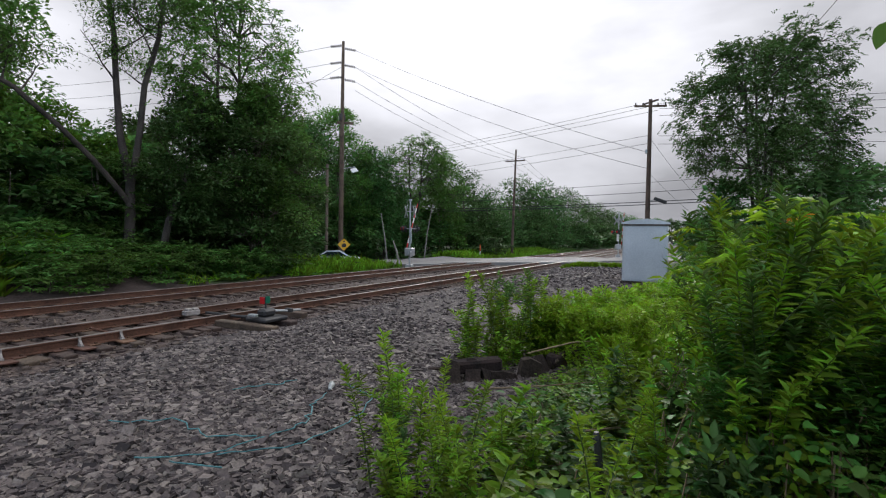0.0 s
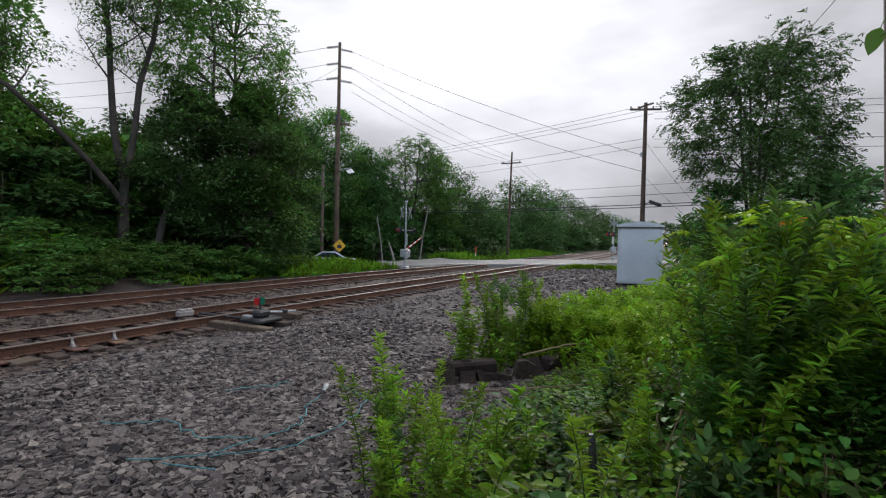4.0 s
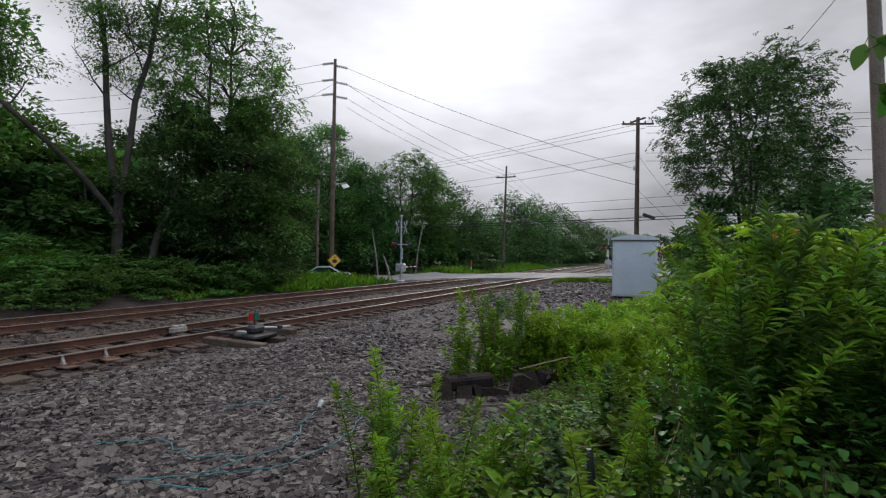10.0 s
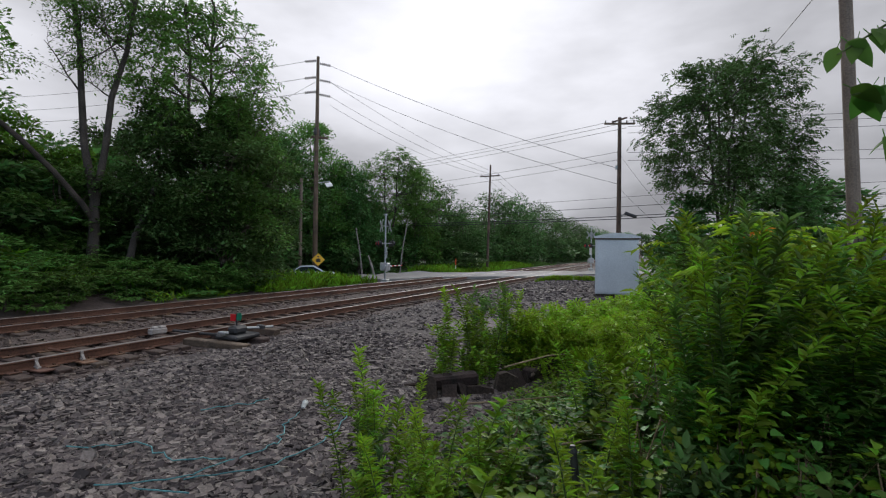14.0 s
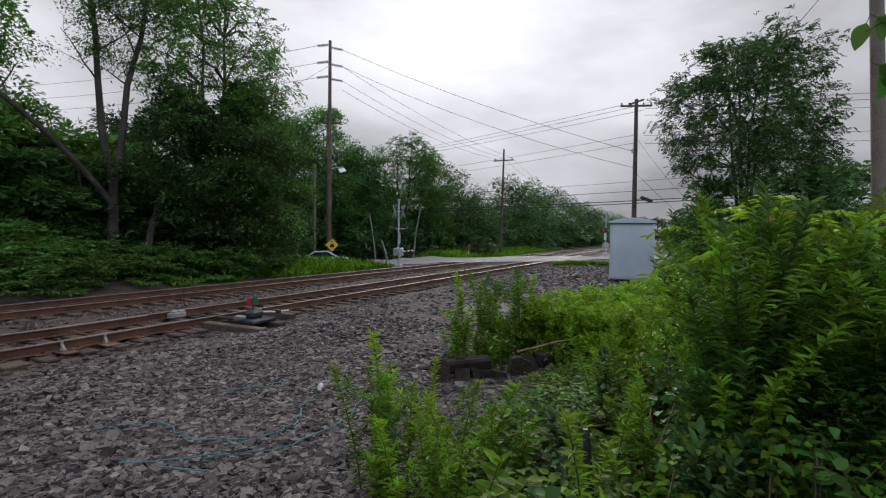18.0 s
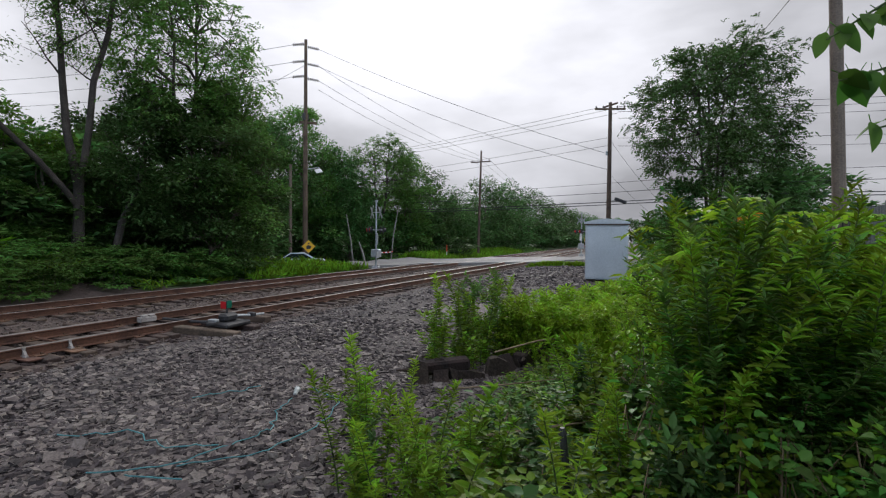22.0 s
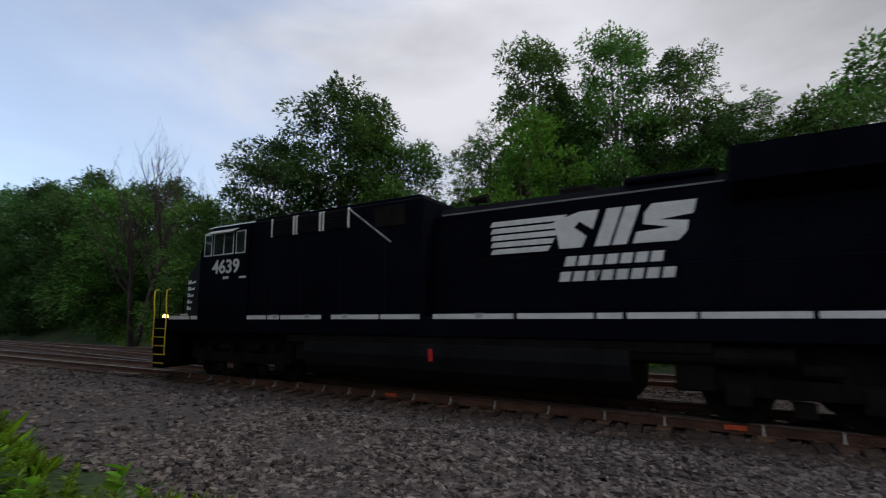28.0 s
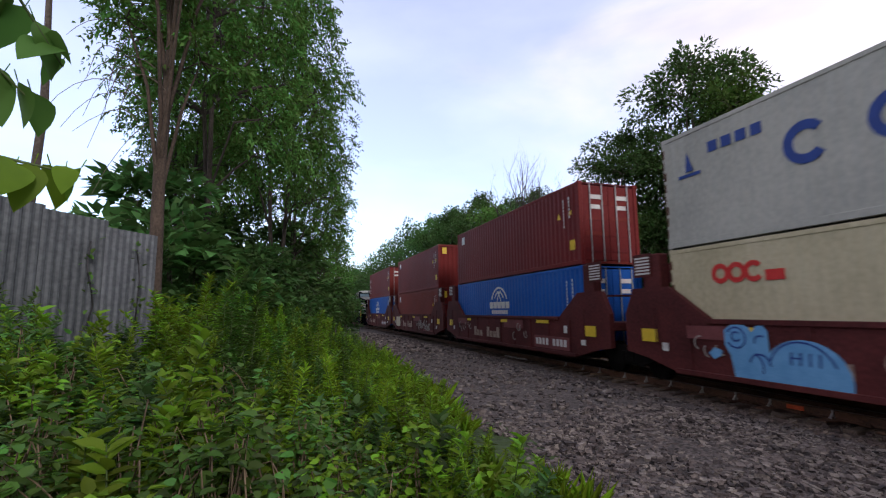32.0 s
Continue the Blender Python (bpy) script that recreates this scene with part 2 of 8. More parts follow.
M = dict(
    # gravel base darker than the stones: shade in their gaps put into colour
    gravel=pebbled("gravel", ((0.018, 0.0145, 0.0138), (0.115, 0.095, 0.09)), 19, 0.03),
    pale_dirt=pebbled("pale_trodden_dirt", ((0.055, 0.046, 0.042), (0.19, 0.162, 0.148)), 26, 0.02),
    stone=material("ballast_stone", ((0.050, 0.039, 0.037), (0.152, 0.124, 0.117)), 0.8, 5, 60, 0.3, 0.004, island=0.85),
    rusty_stone=material("rust_stained_stone", ((0.05, 0.036, 0.031), (0.13, 0.095, 0.08)), 0.95, 3, 60, 0.3, 0.004, island=0.5),
    rust_bed=pebbled("rust_stained_bed", ((0.024, 0.017, 0.0145), (0.115, 0.082, 0.07)), 17, 0.03),
    soil=material("soil", ((0.035, 0.025, 0.022), (0.10, 0.072, 0.062)), 0.97, 0.7, 9, 0.8, 0.06),
    turf=material("turf", ((0.018, 0.034, 0.009), (0.05, 0.09, 0.02)), 0.95, 0.5, 6, 0.8, 0.08),
    asphalt=material("worn_asphalt", ((0.13, 0.125, 0.12), (0.24, 0.235, 0.225)), 0.9, 0.4, 50, 0.3, 0.01),
    rail_side=material("rusty_rail", ((0.052, 0.025, 0.016), (0.155, 0.071, 0.042)), 0.85, 2.0, 30, 0.4, 0.004),
    rail_head=material("worn_steel", ((0.17, 0.14, 0.125), (0.32, 0.28, 0.26)), 0.42, 3, 40, 0.05, 0.001, metal=0.6),
    tie=material("weathered_tie", ((0.033, 0.023, 0.018), (0.112, 0.074, 0.054)), 0.93, 2.0, 26, 0.7, 0.015, vary=0.4),
    plate=material("rusty_plate", ((0.05, 0.027, 0.017), (0.17, 0.085, 0.05)), 0.85, 6, 50, 0.4, 0.004, vary=0.3),
    clip=material("pale_spike", ((0.22, 0.20, 0.185), (0.45, 0.42, 0.39)), 0.6, 8, 60, 0.2, 0.002),
    orange=material("orange_mark", ((0.55, 0.07, 0.02), (0.75, 0.13, 0.04)), 0.8, 8, 50, 0.3, 0.003),
    pole=material("creosoted_pole", ((0.045, 0.03, 0.024), (0.13, 0.085, 0.062)), 0.9, 1.5, 30, 0.6, 0.01, vary=0.25),
    grey_pole=material("grey_wood_pole", ((0.085, 0.064, 0.052), (0.20, 0.155, 0.125)), 0.9, 1.2, 30, 0.6, 0.01),
    insul=material("insulator", ((0.05, 0.04, 0.04), (0.13, 0.11, 0.1)), 0.4, 5, 30, 0.1),
    wire=material("wire", ((0.02, 0.02, 0.022), (0.05, 0.05, 0.05)), 0.7, 5, 30, 0.0),
    alu=material("painted_cabinet_metal", ((0.42, 0.45, 0.47), (0.55, 0.58, 0.60)), 0.5, 1.0, 18, 0.08, 0.003),
    alu_dark=material("cabinet_foot", ((0.05, 0.035, 0.03), (0.12, 0.08, 0.06)), 0.8, 4, 30, 0.3),
    galv=material("galvanised_steel", ((0.30, 0.32, 0.33), (0.5, 0.52, 0.53)), 0.5, 3, 30, 0.15, 0.003, metal=0.6),
    sheet=material("weathered_corrugated_sheet", ((0.075, 0.085, 0.095), (0.17, 0.19, 0.205)), 0.65, 0.9, 14, 0.15, 0.004, metal=0.15, vary=0.22, stain=(0.14, 0.11, 0.09)),
    white=material("white_paint", ((0.66, 0.66, 0.65), (0.8, 0.8, 0.79)), 0.6, 3, 30, 0.1),
    yellow=material("yellow_paint", ((0.68, 0.48, 0.03), (0.82, 0.6, 0.05)), 0.55, 3, 30, 0.1),
    sign_yellow=material("sign_yellow", ((0.75, 0.42, 0.02), (0.85, 0.5, 0.03)), 0.5, 3, 30, 0.0),
    red=material("red_paint", ((0.5, 0.012, 0.018), (0.6, 0.02, 0.025)), 0.5, 3, 30, 0.1),
    green_paint=material("green_paint", ((0.008, 0.16, 0.09), (0.012, 0.22, 0.12)), 0.5, 3, 30, 0.1),
    dark=material("dark_metal", ((0.018, 0.018, 0.02), (0.05, 0.05, 0.052)), 0.6, 4, 30, 0.2),
    twine=material("teal_twine", ((0.03, 0.14, 0.16), (0.10, 0.30, 0.32)), 0.7, 4, 30, 0.1),
    bark=material("bark", ((0.06, 0.05, 0.042), (0.18, 0.15, 0.125)), 0.95, 1.5, 22, 0.9, 0.03, vary=0.2),
    brown_bark=material("brown_bark", ((0.04, 0.029, 0.022), (0.115, 0.083, 0.062)), 0.95, 1.5, 22, 0.9, 0.03),
    dark_bark=material("dark_bark", ((0.028, 0.023, 0.02), (0.085, 0.07, 0.06)), 0.95, 1.5, 22, 0.9, 0.03),
    rotten=material("rotten_timber", ((0.012, 0.009, 0.008), (0.06, 0.04, 0.032)), 0.95, 4, 30, 0.8, 0.015, vary=0.5),
    pale_bark=material("bare_branch", ((0.16, 0.14, 0.13), (0.3, 0.27, 0.25)), 0.95, 1.5, 22, 0.6, 0.02),
    leaf_dark=material("leaf_dark", ((0.046, 0.108, 0.030), (0.108, 0.215, 0.060)), 0.6, 0.35, 3, 0.0, island=0.45, vary=0.25, see=0.38, spec=0.22),
    leaf_mid=material("leaf_mid", ((0.064, 0.145, 0.028), (0.145, 0.28, 0.060)), 0.6, 0.35, 3, 0.0, island=0.42, vary=0.22, see=0.4, spec=0.22),
    leaf_wood=material("leaf_wood", ((0.064, 0.15, 0.032), (0.15, 0.30, 0.066)), 0.6, 0.35, 3, 0.0, island=0.5, vary=0.18, see=0.42, spec=0.22),
    leaf_fresh=material("leaf_fresh", ((0.075, 0.175, 0.02), (0.15, 0.30, 0.04)), 0.6, 0.5, 3, 0.0, island=0.4, vary=0.15, see=0.5, spec=0.3),
    leaf_bright=material("leaf_bright", ((0.17, 0.31, 0.014), (0.31, 0.50, 0.03)), 0.55, 0.6, 4, 0.0, island=0.4, vary=0.15, see=0.5, spec=0.3),
    leaf_ground=material("leaf_ground", ((0.105, 0.205, 0.012), (0.235, 0.40, 0.030)), 0.6, 0.6, 4, 0.0, island=0.5, vary=0.28, see=0.4, spec=0.22),
    leaf_vine=material("leaf_vine", ((0.045, 0.115, 0.018), (0.112, 0.235, 0.038)), 0.55, 0.6, 4, 0.0, island=0.5, vary=0.3, see=0.32, spec=0.25),
    leaf_orange=material("leaf_orange", ((0.45, 0.13, 0.015), (0.62, 0.24, 0.02)), 0.6, 3, 20, 0.0, island=0.3, see=0.35),
    stem=material("green_stem", ((0.05, 0.09, 0.025), (0.10, 0.15, 0.045)), 0.7, 3, 20, 0.1),
    dry=material("dry_stem", ((0.16, 0.11, 0.07), (0.30, 0.23, 0.15)), 0.9, 3, 20, 0.2),
)


# ---- mesh helpers ----
class Shape:
    """Collects the faces of one part."""

    def __init__(self):
        self.v, self.f, self.m = [], [], []

    def add(self, verts, faces, mi=0):
        k = len(self.v)
        self.v.extend(tuple(p) for p in verts)
        self.f.extend(tuple(k + i for i in f) for f in faces)
        self.m.extend([mi] * len(faces))
        return self

    def box(self, x0, y0, z0, x1, y1, z1, c=0.0, mi=0, at=None):
        """A box, with chamfered edges where c is given; at: a pose."""
        if c <= 0:
            v = [(x, y, z) for x in (x0, x1) for y in (y0, y1) for z in (z0, z1)]
            f = [(0, 1, 3, 2), (4, 6, 7, 5), (0, 4, 5, 1), (2, 3, 7, 6), (0, 2, 6, 4), (1, 5, 7, 3)]
        else:
            v, f, ids = [], [], {}
            for i, x in enumerate((x0, x1)):
                for j, y in enumerate((y0, y1)):
                    for k, z in enumerate((z0, z1)):
                        dx, dy, dz = (c if i == 0 else -c), (c if j == 0 else -c), (c if k == 0 else -c)
                        for a, p in enumerate(((x, y + dy, z + dz), (x + dx, y, z + dz), (x + dx, y + dy, z))):
                            ids[i, j, k, a] = len(v)
                            v.append(p)
            g = lambda i, j, k, a: ids[i, j, k, a]
            for i in (0, 1):
                f.append((g(i, 0, 0, 0), g(i, 0, 1, 0), g(i, 1, 1, 0), g(i, 1, 0, 0)))
                f.append((g(0, i, 0, 1), g(0, i, 1, 1), g(1, i, 1, 1), g(1, i, 0, 1)))
                f.append((g(0, 0, i, 2), g(0, 1, i, 2), g(1, 1, i, 2), g(1, 0, i, 2)))
                for j in (0, 1):
                    f.append((g(i, j, 0, 0), g(i, j, 1, 0), g(i, j, 1, 1), g(i, j, 0, 1)))
                    f.append((g(i, 0, j, 0), g(i, 1, j, 0), g(i, 1, j, 2), g(i, 0, j, 2)))
                    f.append((g(0, i, j, 1), g(1, i, j, 1), g(1, i, j, 2), g(0, i, j, 2)))
                    for k in (0, 1):
                        f.append((g(i, j, k, 0), g(i, j, k, 1), g(i, j, k, 2)))
        if at is not None:
            v = [at @ Vector(p) for p in v]
        return self.add(v, f, mi)

    def tube(self, pts, radii, n=8, mi=0, caps=True):
        """A round tube through points; radii: one or one a point."""
        pts = [Vector(p) for p in pts]
        if not hasattr(radii, "__len__"):
            radii = [radii] * len(pts)
        v, f = [], []
        side = None
        for i, p in enumerate(pts):
            d = (pts[min(i + 1, len(pts) - 1)] - pts[max(i - 1, 0)]).normalized()
            if side is None:
                side = d.orthogonal().normalized()
            side = (side - d * side.dot(d)).normalized()
            up = d.cross(side)
            for k in range(n):
                a = 2 * math.pi * k / n
                v.append(p + (side * math.cos(a) + up * math.sin(a)) * radii[i])
        for i in range(len(pts) - 1):
            for k in range(n):
                f.append((i * n + k, i * n + (k + 1) % n, (i + 1) * n + (k + 1) % n, (i + 1) * n + k))
        if caps:
            f.append(tuple(range(n - 1, -1, -1)))
            f.append(tuple((len(pts) - 1) * n + k for k in range(n)))
        return self.add(v, f, mi)

    def cyl(self, p, q, r, n=16, mi=0, r2=None):
        return self.tube([p, q], [r, r if r2 is None else r2], n, mi)

    def prism(self, poly, axis, a, b, mi=0):
        """An outline drawn out along an axis from a to b; the outline gives the two other coordinates in order."""
        n = len(poly)
        v = []
        for s in (a, b):
            for p, q in poly:
                v.append((s, p, q) if axis == 0 else (p, s, q) if axis == 1 else (p, q, s))
        f = [tuple(range(n)), tuple(range(2 * n - 1, n - 1, -1))]
        f += [(i, (i + 1) % n, n + (i + 1) % n, n + i) for i in range(n)]
        return self.add(v, f, mi)

    def mesh(self, name, mats, smooth=False):
        me = bpy.data.meshes.new(name)
        me.from_pydata(self.v, [], self.f)
        for m in mats:
            me.materials.append(m)
        if len(mats) > 1:
            me.polygons.foreach_set("material_index", self.m)
        if smooth:
            me.polygons.foreach_set("use_smooth", [True] * len(self.f))
        me.update()
        return me


def recalc(me):
    bm = bmesh.new()
    bm.from_mesh(me)
    bmesh.ops.recalc_face_normals(bm, faces=bm.faces)
    bm.to_mesh(me)
    bm.free()
    return me


def part(name, shape, mats, parent=None, label="", at=None, smooth=False, fix=True):
    """One mesh object under a thing or a part."""
    mats = mats if isinstance(mats, (list, tuple)) else [mats]
    me = shape if isinstance(shape, bpy.types.Mesh) else shape.mesh(name, mats, smooth)
    if fix and not isinstance(shape, bpy.types.Mesh) and len(me.polygons) < 20000:
        recalc(me)
    ob = new(name, me)
    if parent:
        ob.parent = parent
    if at is not None:
        ob.matrix_basis = at
    return tagged(ob, label)


def thing(name, at, label, category, group=""):
    ob = new(name)
    ob.empty_display_size = 0.2
    ob.matrix_basis = at
    return tagged(ob, label, category, group)


def quads_mesh(name, verts, quads, mats):
    """A mesh from arrays of corners and of four-cornered faces."""
    me = bpy.data.meshes.new(name)
    n, k = len(verts), len(quads)
    me.vertices.add(n)
    me.vertices.foreach_set("co", np.asarray(verts, dtype=np.float32).ravel())
    me.loops.add(4 * k)
    me.loops.foreach_set("vertex_index", np.asarray(quads, dtype=np.int32).ravel())
    me.polygons.add(k)
    me.polygons.foreach_set("loop_start", np.arange(0, 4 * k, 4, dtype=np.int32))
    for m in mats:
        me.materials.append(m)
    me.update(calc_edges=True)
    return me


def unit(a):
    return a / np.maximum(np.linalg.norm(a, axis=1, keepdims=True), 1e-9)


def leaves(name, rng, centres, along, size, width, mat, flat=0.5, jitter=0.35):
    """Pointed leaves, folded along the rib: along is the way each one points; flat: how far they lie level."""
    n = len(centres)
    d = unit(along + rng.normal(0, jitter, (n, 3)))
    up = unit(np.stack([rng.normal(0, 1 - flat, n), rng.normal(0, 1 - flat, n), np.full(n, 0.35 + flat)], 1))
    s = unit(np.cross(d, up))
    nn = np.cross(s, d)
    L = (size * rng.uniform(0.6, 1.3, n))[:, None]
    W = L * width
    droop = nn * L * rng.uniform(-0.05, 0.12, n)[:, None]
    base = centres
    a = base + d * L * 0.45 + s * W * 0.5 + droop
    b = base + d * L - nn * L * 0.18
    c = base + d * L * 0.45 - s * W * 0.5 + droop
    v = np.stack([base, a, b, c], 1).reshape(-1, 3)
    q = np.arange(4 * n).reshape(-1, 4)
    return quads_mesh(name, v, q, [mat])


# ---- the lie of the land ----
def track_x(y):
    """Centre of the near track; rail tops lie at height 0."""
    d = max(y - 38.0, 0.0)
    return -10.48 - 2.1 * (1 - math.exp(-(d / 60.0) ** 2))


FAR = -4.61  # the far track, from the near one
GAUGE = 1.505  # between rail centres


def smooth(a, b, x):
    t = min(max((x - a) / (b - a), 0.0), 1.0)
    return t * t * (3 - 2 * t)


def ground_z(x, y):
    d = x - track_x(y)
    z = -0.245
    z += 0.325 * smooth(1.9, 4.2, d)
    z -= 0.16 * smooth(-6.4, -7.8, d)
    # grassy bank beyond the far track, high where the line runs in a cut
    hill = 2.7 * smooth(20, -4, y) * smooth(-75, -35, y) + 0.5
    z += hill * smooth(-8.8, -13.2, d)
    # the road comes up from lower ground
    z -= 0.85 * smooth(23, 28, y) * smooth(52, 44, y) * smooth(-11.8, -14.6, d)
    # weedy bank on the near side, rising to the fence
    z += 0.95 * smooth(-1.8, 3.2, x) * smooth(4, -6, y) + 0.35 * smooth(-0.8, 4, x) * smooth(-6, 4, y) * smooth(34, 22, y)
    return z


def rough_z(x, y):
    return ground_z(x, y) + 0.035 * noise.noise((x * 0.9, y * 0.9, 0)) + 0.02 * noise.noise((x * 3, y * 3, 5))


ROAD_AT, ROAD_WAY, ROAD_HALF = (-14.5, 44.0), (0.68, 0.733), 5.4


def road_across(x, y):
    return -(x - ROAD_AT[0]) * ROAD_WAY[1] + (y - ROAD_AT[1]) * ROAD_WAY[0]


def weedy(x, y):
    """Whether weeds cover the near side here."""
    edge = -3.1 + 0.5 * noise.noise((y * 0.4, 3.1, 0)) if y < -2 else -1.5 + 0.6 * noise.noise((y * 0.35, 7.7, 0))
    if y < -14:
        edge -= 0.1 * (-14 - y)
    return x > edge


def build_ground():
    xs = sorted(set([-900, -500, -300, -200, -140, -100, -75, -60, -50, -42] + [round(-36 + i * 0.75, 2) for i in range(26)] + [round(-16.5 + i * 0.3, 2) for i in range(82)] + [9, 11, 14, 18, 24, 32, 45, 70, 110, 180, 300, 500, 900]))
    ys = sorted(set([-900, -600, -400, -280, -200, -150, -120, -100, -85, -72] + [round(-62 + i * 1.2, 2) for i in range(42)] + [round(-11.5 + i * 0.3, 2) for i in range(95)] + [round(17.5 + i * 1.0, 2) for i in range(50)] + [72, 80, 92, 110, 140, 180, 240, 330, 480, 700, 1000]))
    v = [(x, y, rough_z(x, y) - (0.12 if abs(road_across(x, y)) < ROAD_HALF + 0.4 and -60 < x < 30 else 0)) for y in ys for x in xs]
    n = len(xs)
    f, mi = [], []
    for j in range(len(ys) - 1):
        for i in range(n - 1):
            f.append((j * n + i, j * n + i + 1, (j + 1) * n + i + 1, (j + 1) * n + i))
            x, y = (xs[i] + xs[i + 1]) / 2, (ys[j] + ys[j + 1]) / 2
            d = x - track_x(y) + 0.5 * noise.noise((x * 0.6, y * 0.6, 9))
            if -7.2 < d < 1.75:
                mi.append(3)
            elif d >= 1.75:
                if ((x + 3.8) / 1.5) ** 2 + ((y - 11.5) / 1.2) ** 2 < 1 + 0.6 * noise.noise((x * 1.5, y * 1.5, 1)):
                    mi.append(4)
                else:
                    mi.append(2 if weedy(x, y) and abs(road_across(x, y)) > 8 else 0)
            elif d > -9.0 - (1.3 if 2 < y < 13 else 0.3):
                mi.append(1)
            else:
                mi.append(2)
    me = bpy.data.meshes.new("ground")
    me.from_pydata(v, [], f)
    for k in ("gravel", "soil", "turf", "rust_bed", "pale_dirt"):
        me.materials.append(M[k])
    me.polygons.foreach_set("material_index", mi)
    me.polygons.foreach_set("use_smooth", [True] * len(f))
    tagged(new("ground", me), "ground of grey gravel, rust-stained track bed, bare soil and weedy turf", "ground", kind="structure")


build_ground()


def build_road():
    s = Shape()
    way, side = Vector((*ROAD_WAY, 0)).normalized(), Vector((-ROAD_WAY[1], ROAD_WAY[0], 0)).normalized()
    ks = [i * 1.5 for i in range(-32, 33)] + [60, 75, 100, 140]
    us = [-ROAD_HALF, -3.6, -1.2, 1.2, 3.6, ROAD_HALF]
    v = []
    for k in ks:
        for u in us:
            p = Vector((*ROAD_AT, 0)) + way * k + side * u
            d = p.x - track_x(p.y)
            z = -0.012 if -6.8 < d < 2.4 else ground_z(p.x, p.y) + 0.06
            v.append((p.x, p.y, max(z, -0.14 if d > -11.5 else -1.0)))
    n = len(us)
    s.add(v, [(j * n + i, j * n + i + 1, (j + 1) * n + i + 1, (j + 1) * n + i) for j in range(len(ks) - 1) for i in range(n - 1)])
    low = [(x, y, z - 0.25) for x, y, z in v]
    edge = [j * n for j in range(len(ks))], [j * n + n - 1 for j in range(len(ks))]
    for e in edge:
        a = [v[i] for i in e] + [low[i] for i in e]
        m = len(e)
        s.add(a, [(i, i + 1, m + i + 1, m + i) for i in range(m - 1)])
    tagged(part("road", s, M["asphalt"], fix=False), "worn grey asphalt road running over the level crossing", "road", kind="structure")


build_road()


# ---- tracks ----
def rail_shape(off, y0, y1, step=1.5, lift=0.0):
    """A flat-bottomed rail along the line of the track."""
    prof = [(-0.07, -0.17), (-0.07, -0.158), (-0.012, -0.14), (-0.010, -0.045), (-0.036, -0.03), (-0.036, -0.006), (-0.028, 0.0), (0.028, 0.0), (0.036, -0.006), (0.036, -0.03), (0.010, -0.045), (0.012, -0.14), (0.07, -0.158), (0.07, -0.17)]
    s = Shape()
    ys = []
    y = y0
    while y < y1:
        ys.append(y)
        y += step if y < 60 else step * 4
    ys.append(y1)
    n = len(prof)
    v, f, mi = [], [], []
    for y in ys:
        o = off(y) if callable(off) else off
        for p, q in prof:
            v.append((track_x(y) + o + p, y, q + lift))
    for j in range(len(ys) - 1):
        for i in range(n):
            f.append((j * n + i, j * n + (i + 1) % n, (j + 1) * n + (i + 1) % n, (j + 1) * n + i))
            mi.append(1 if 5 <= i <= 7 else 0)
    f += [tuple(range(n)), tuple((len(ys) - 1) * n + i for i in range(n - 1, -1, -1))]
    mi += [0, 0]
    s.v, s.f, s.m = v, f, mi
    return s


TIE_BOX = Shape().box(-1.3, -0.115, -0.18, 1.3, 0.115, 0, 0.015)
PLATE_BOX = Shape().box(-0.17, -0.09, 0, 0.17, 0.09, 0.022, 0.006).box(-0.11, -0.06, 0.02, -0.075, -0.02, 0.05).box(0.075, 0.02, 0.02, 0.11, 0.06, 0.05)


def build_track(name, shift, label, y_near, y_far, spread):
    t = thing(name, pose(0, 0, 0), label, "railway track", "tracks")
    for side in (-1, 1):
        part("rail", rail_shape(shift + side * GAUGE / 2, -120, 420), [M["rail_side"], M["rail_head"]], t, "rusty steel rail with a bright worn head")
    tie_me = recalc(TIE_BOX.mesh("tie", [M["tie"]]))
    plate_me = recalc(PLATE_BOX.mesh("tie_plate", [M["plate"]]))
    r = random.Random(7 + int(shift))
    y = y_near
    while y < y_far:
        if abs(road_across(track_x(y) + shift, y)) > ROAD_HALF - 0.5:
            cx = track_x(y) + shift
            part("tie", tie_me, [], t, at=pose(cx + r.uniform(-0.06, 0.06), y, -0.176 + r.uniform(-0.012, 0.004), r.uniform(-1, 1), 0, r.uniform(-1.5, 1.5)))
            if -20 < y < 24:
                for side in (-1, 1):
                    part("tie_plate", plate_me, [], t, at=pose(cx + side * GAUGE / 2, y, -0.176, 0, 0, r.uniform(-2, 2)))
        y += spread + r.uniform(-0.05, 0.05)
    return t


build_track("near_track", 0.0, "near railway track with rusty rails on dark weathered ties", -60, 62, 0.56)
build_track("far_track", FAR, "far railway track with rusty rails on dark weathered ties", -60, 62, 0.56)


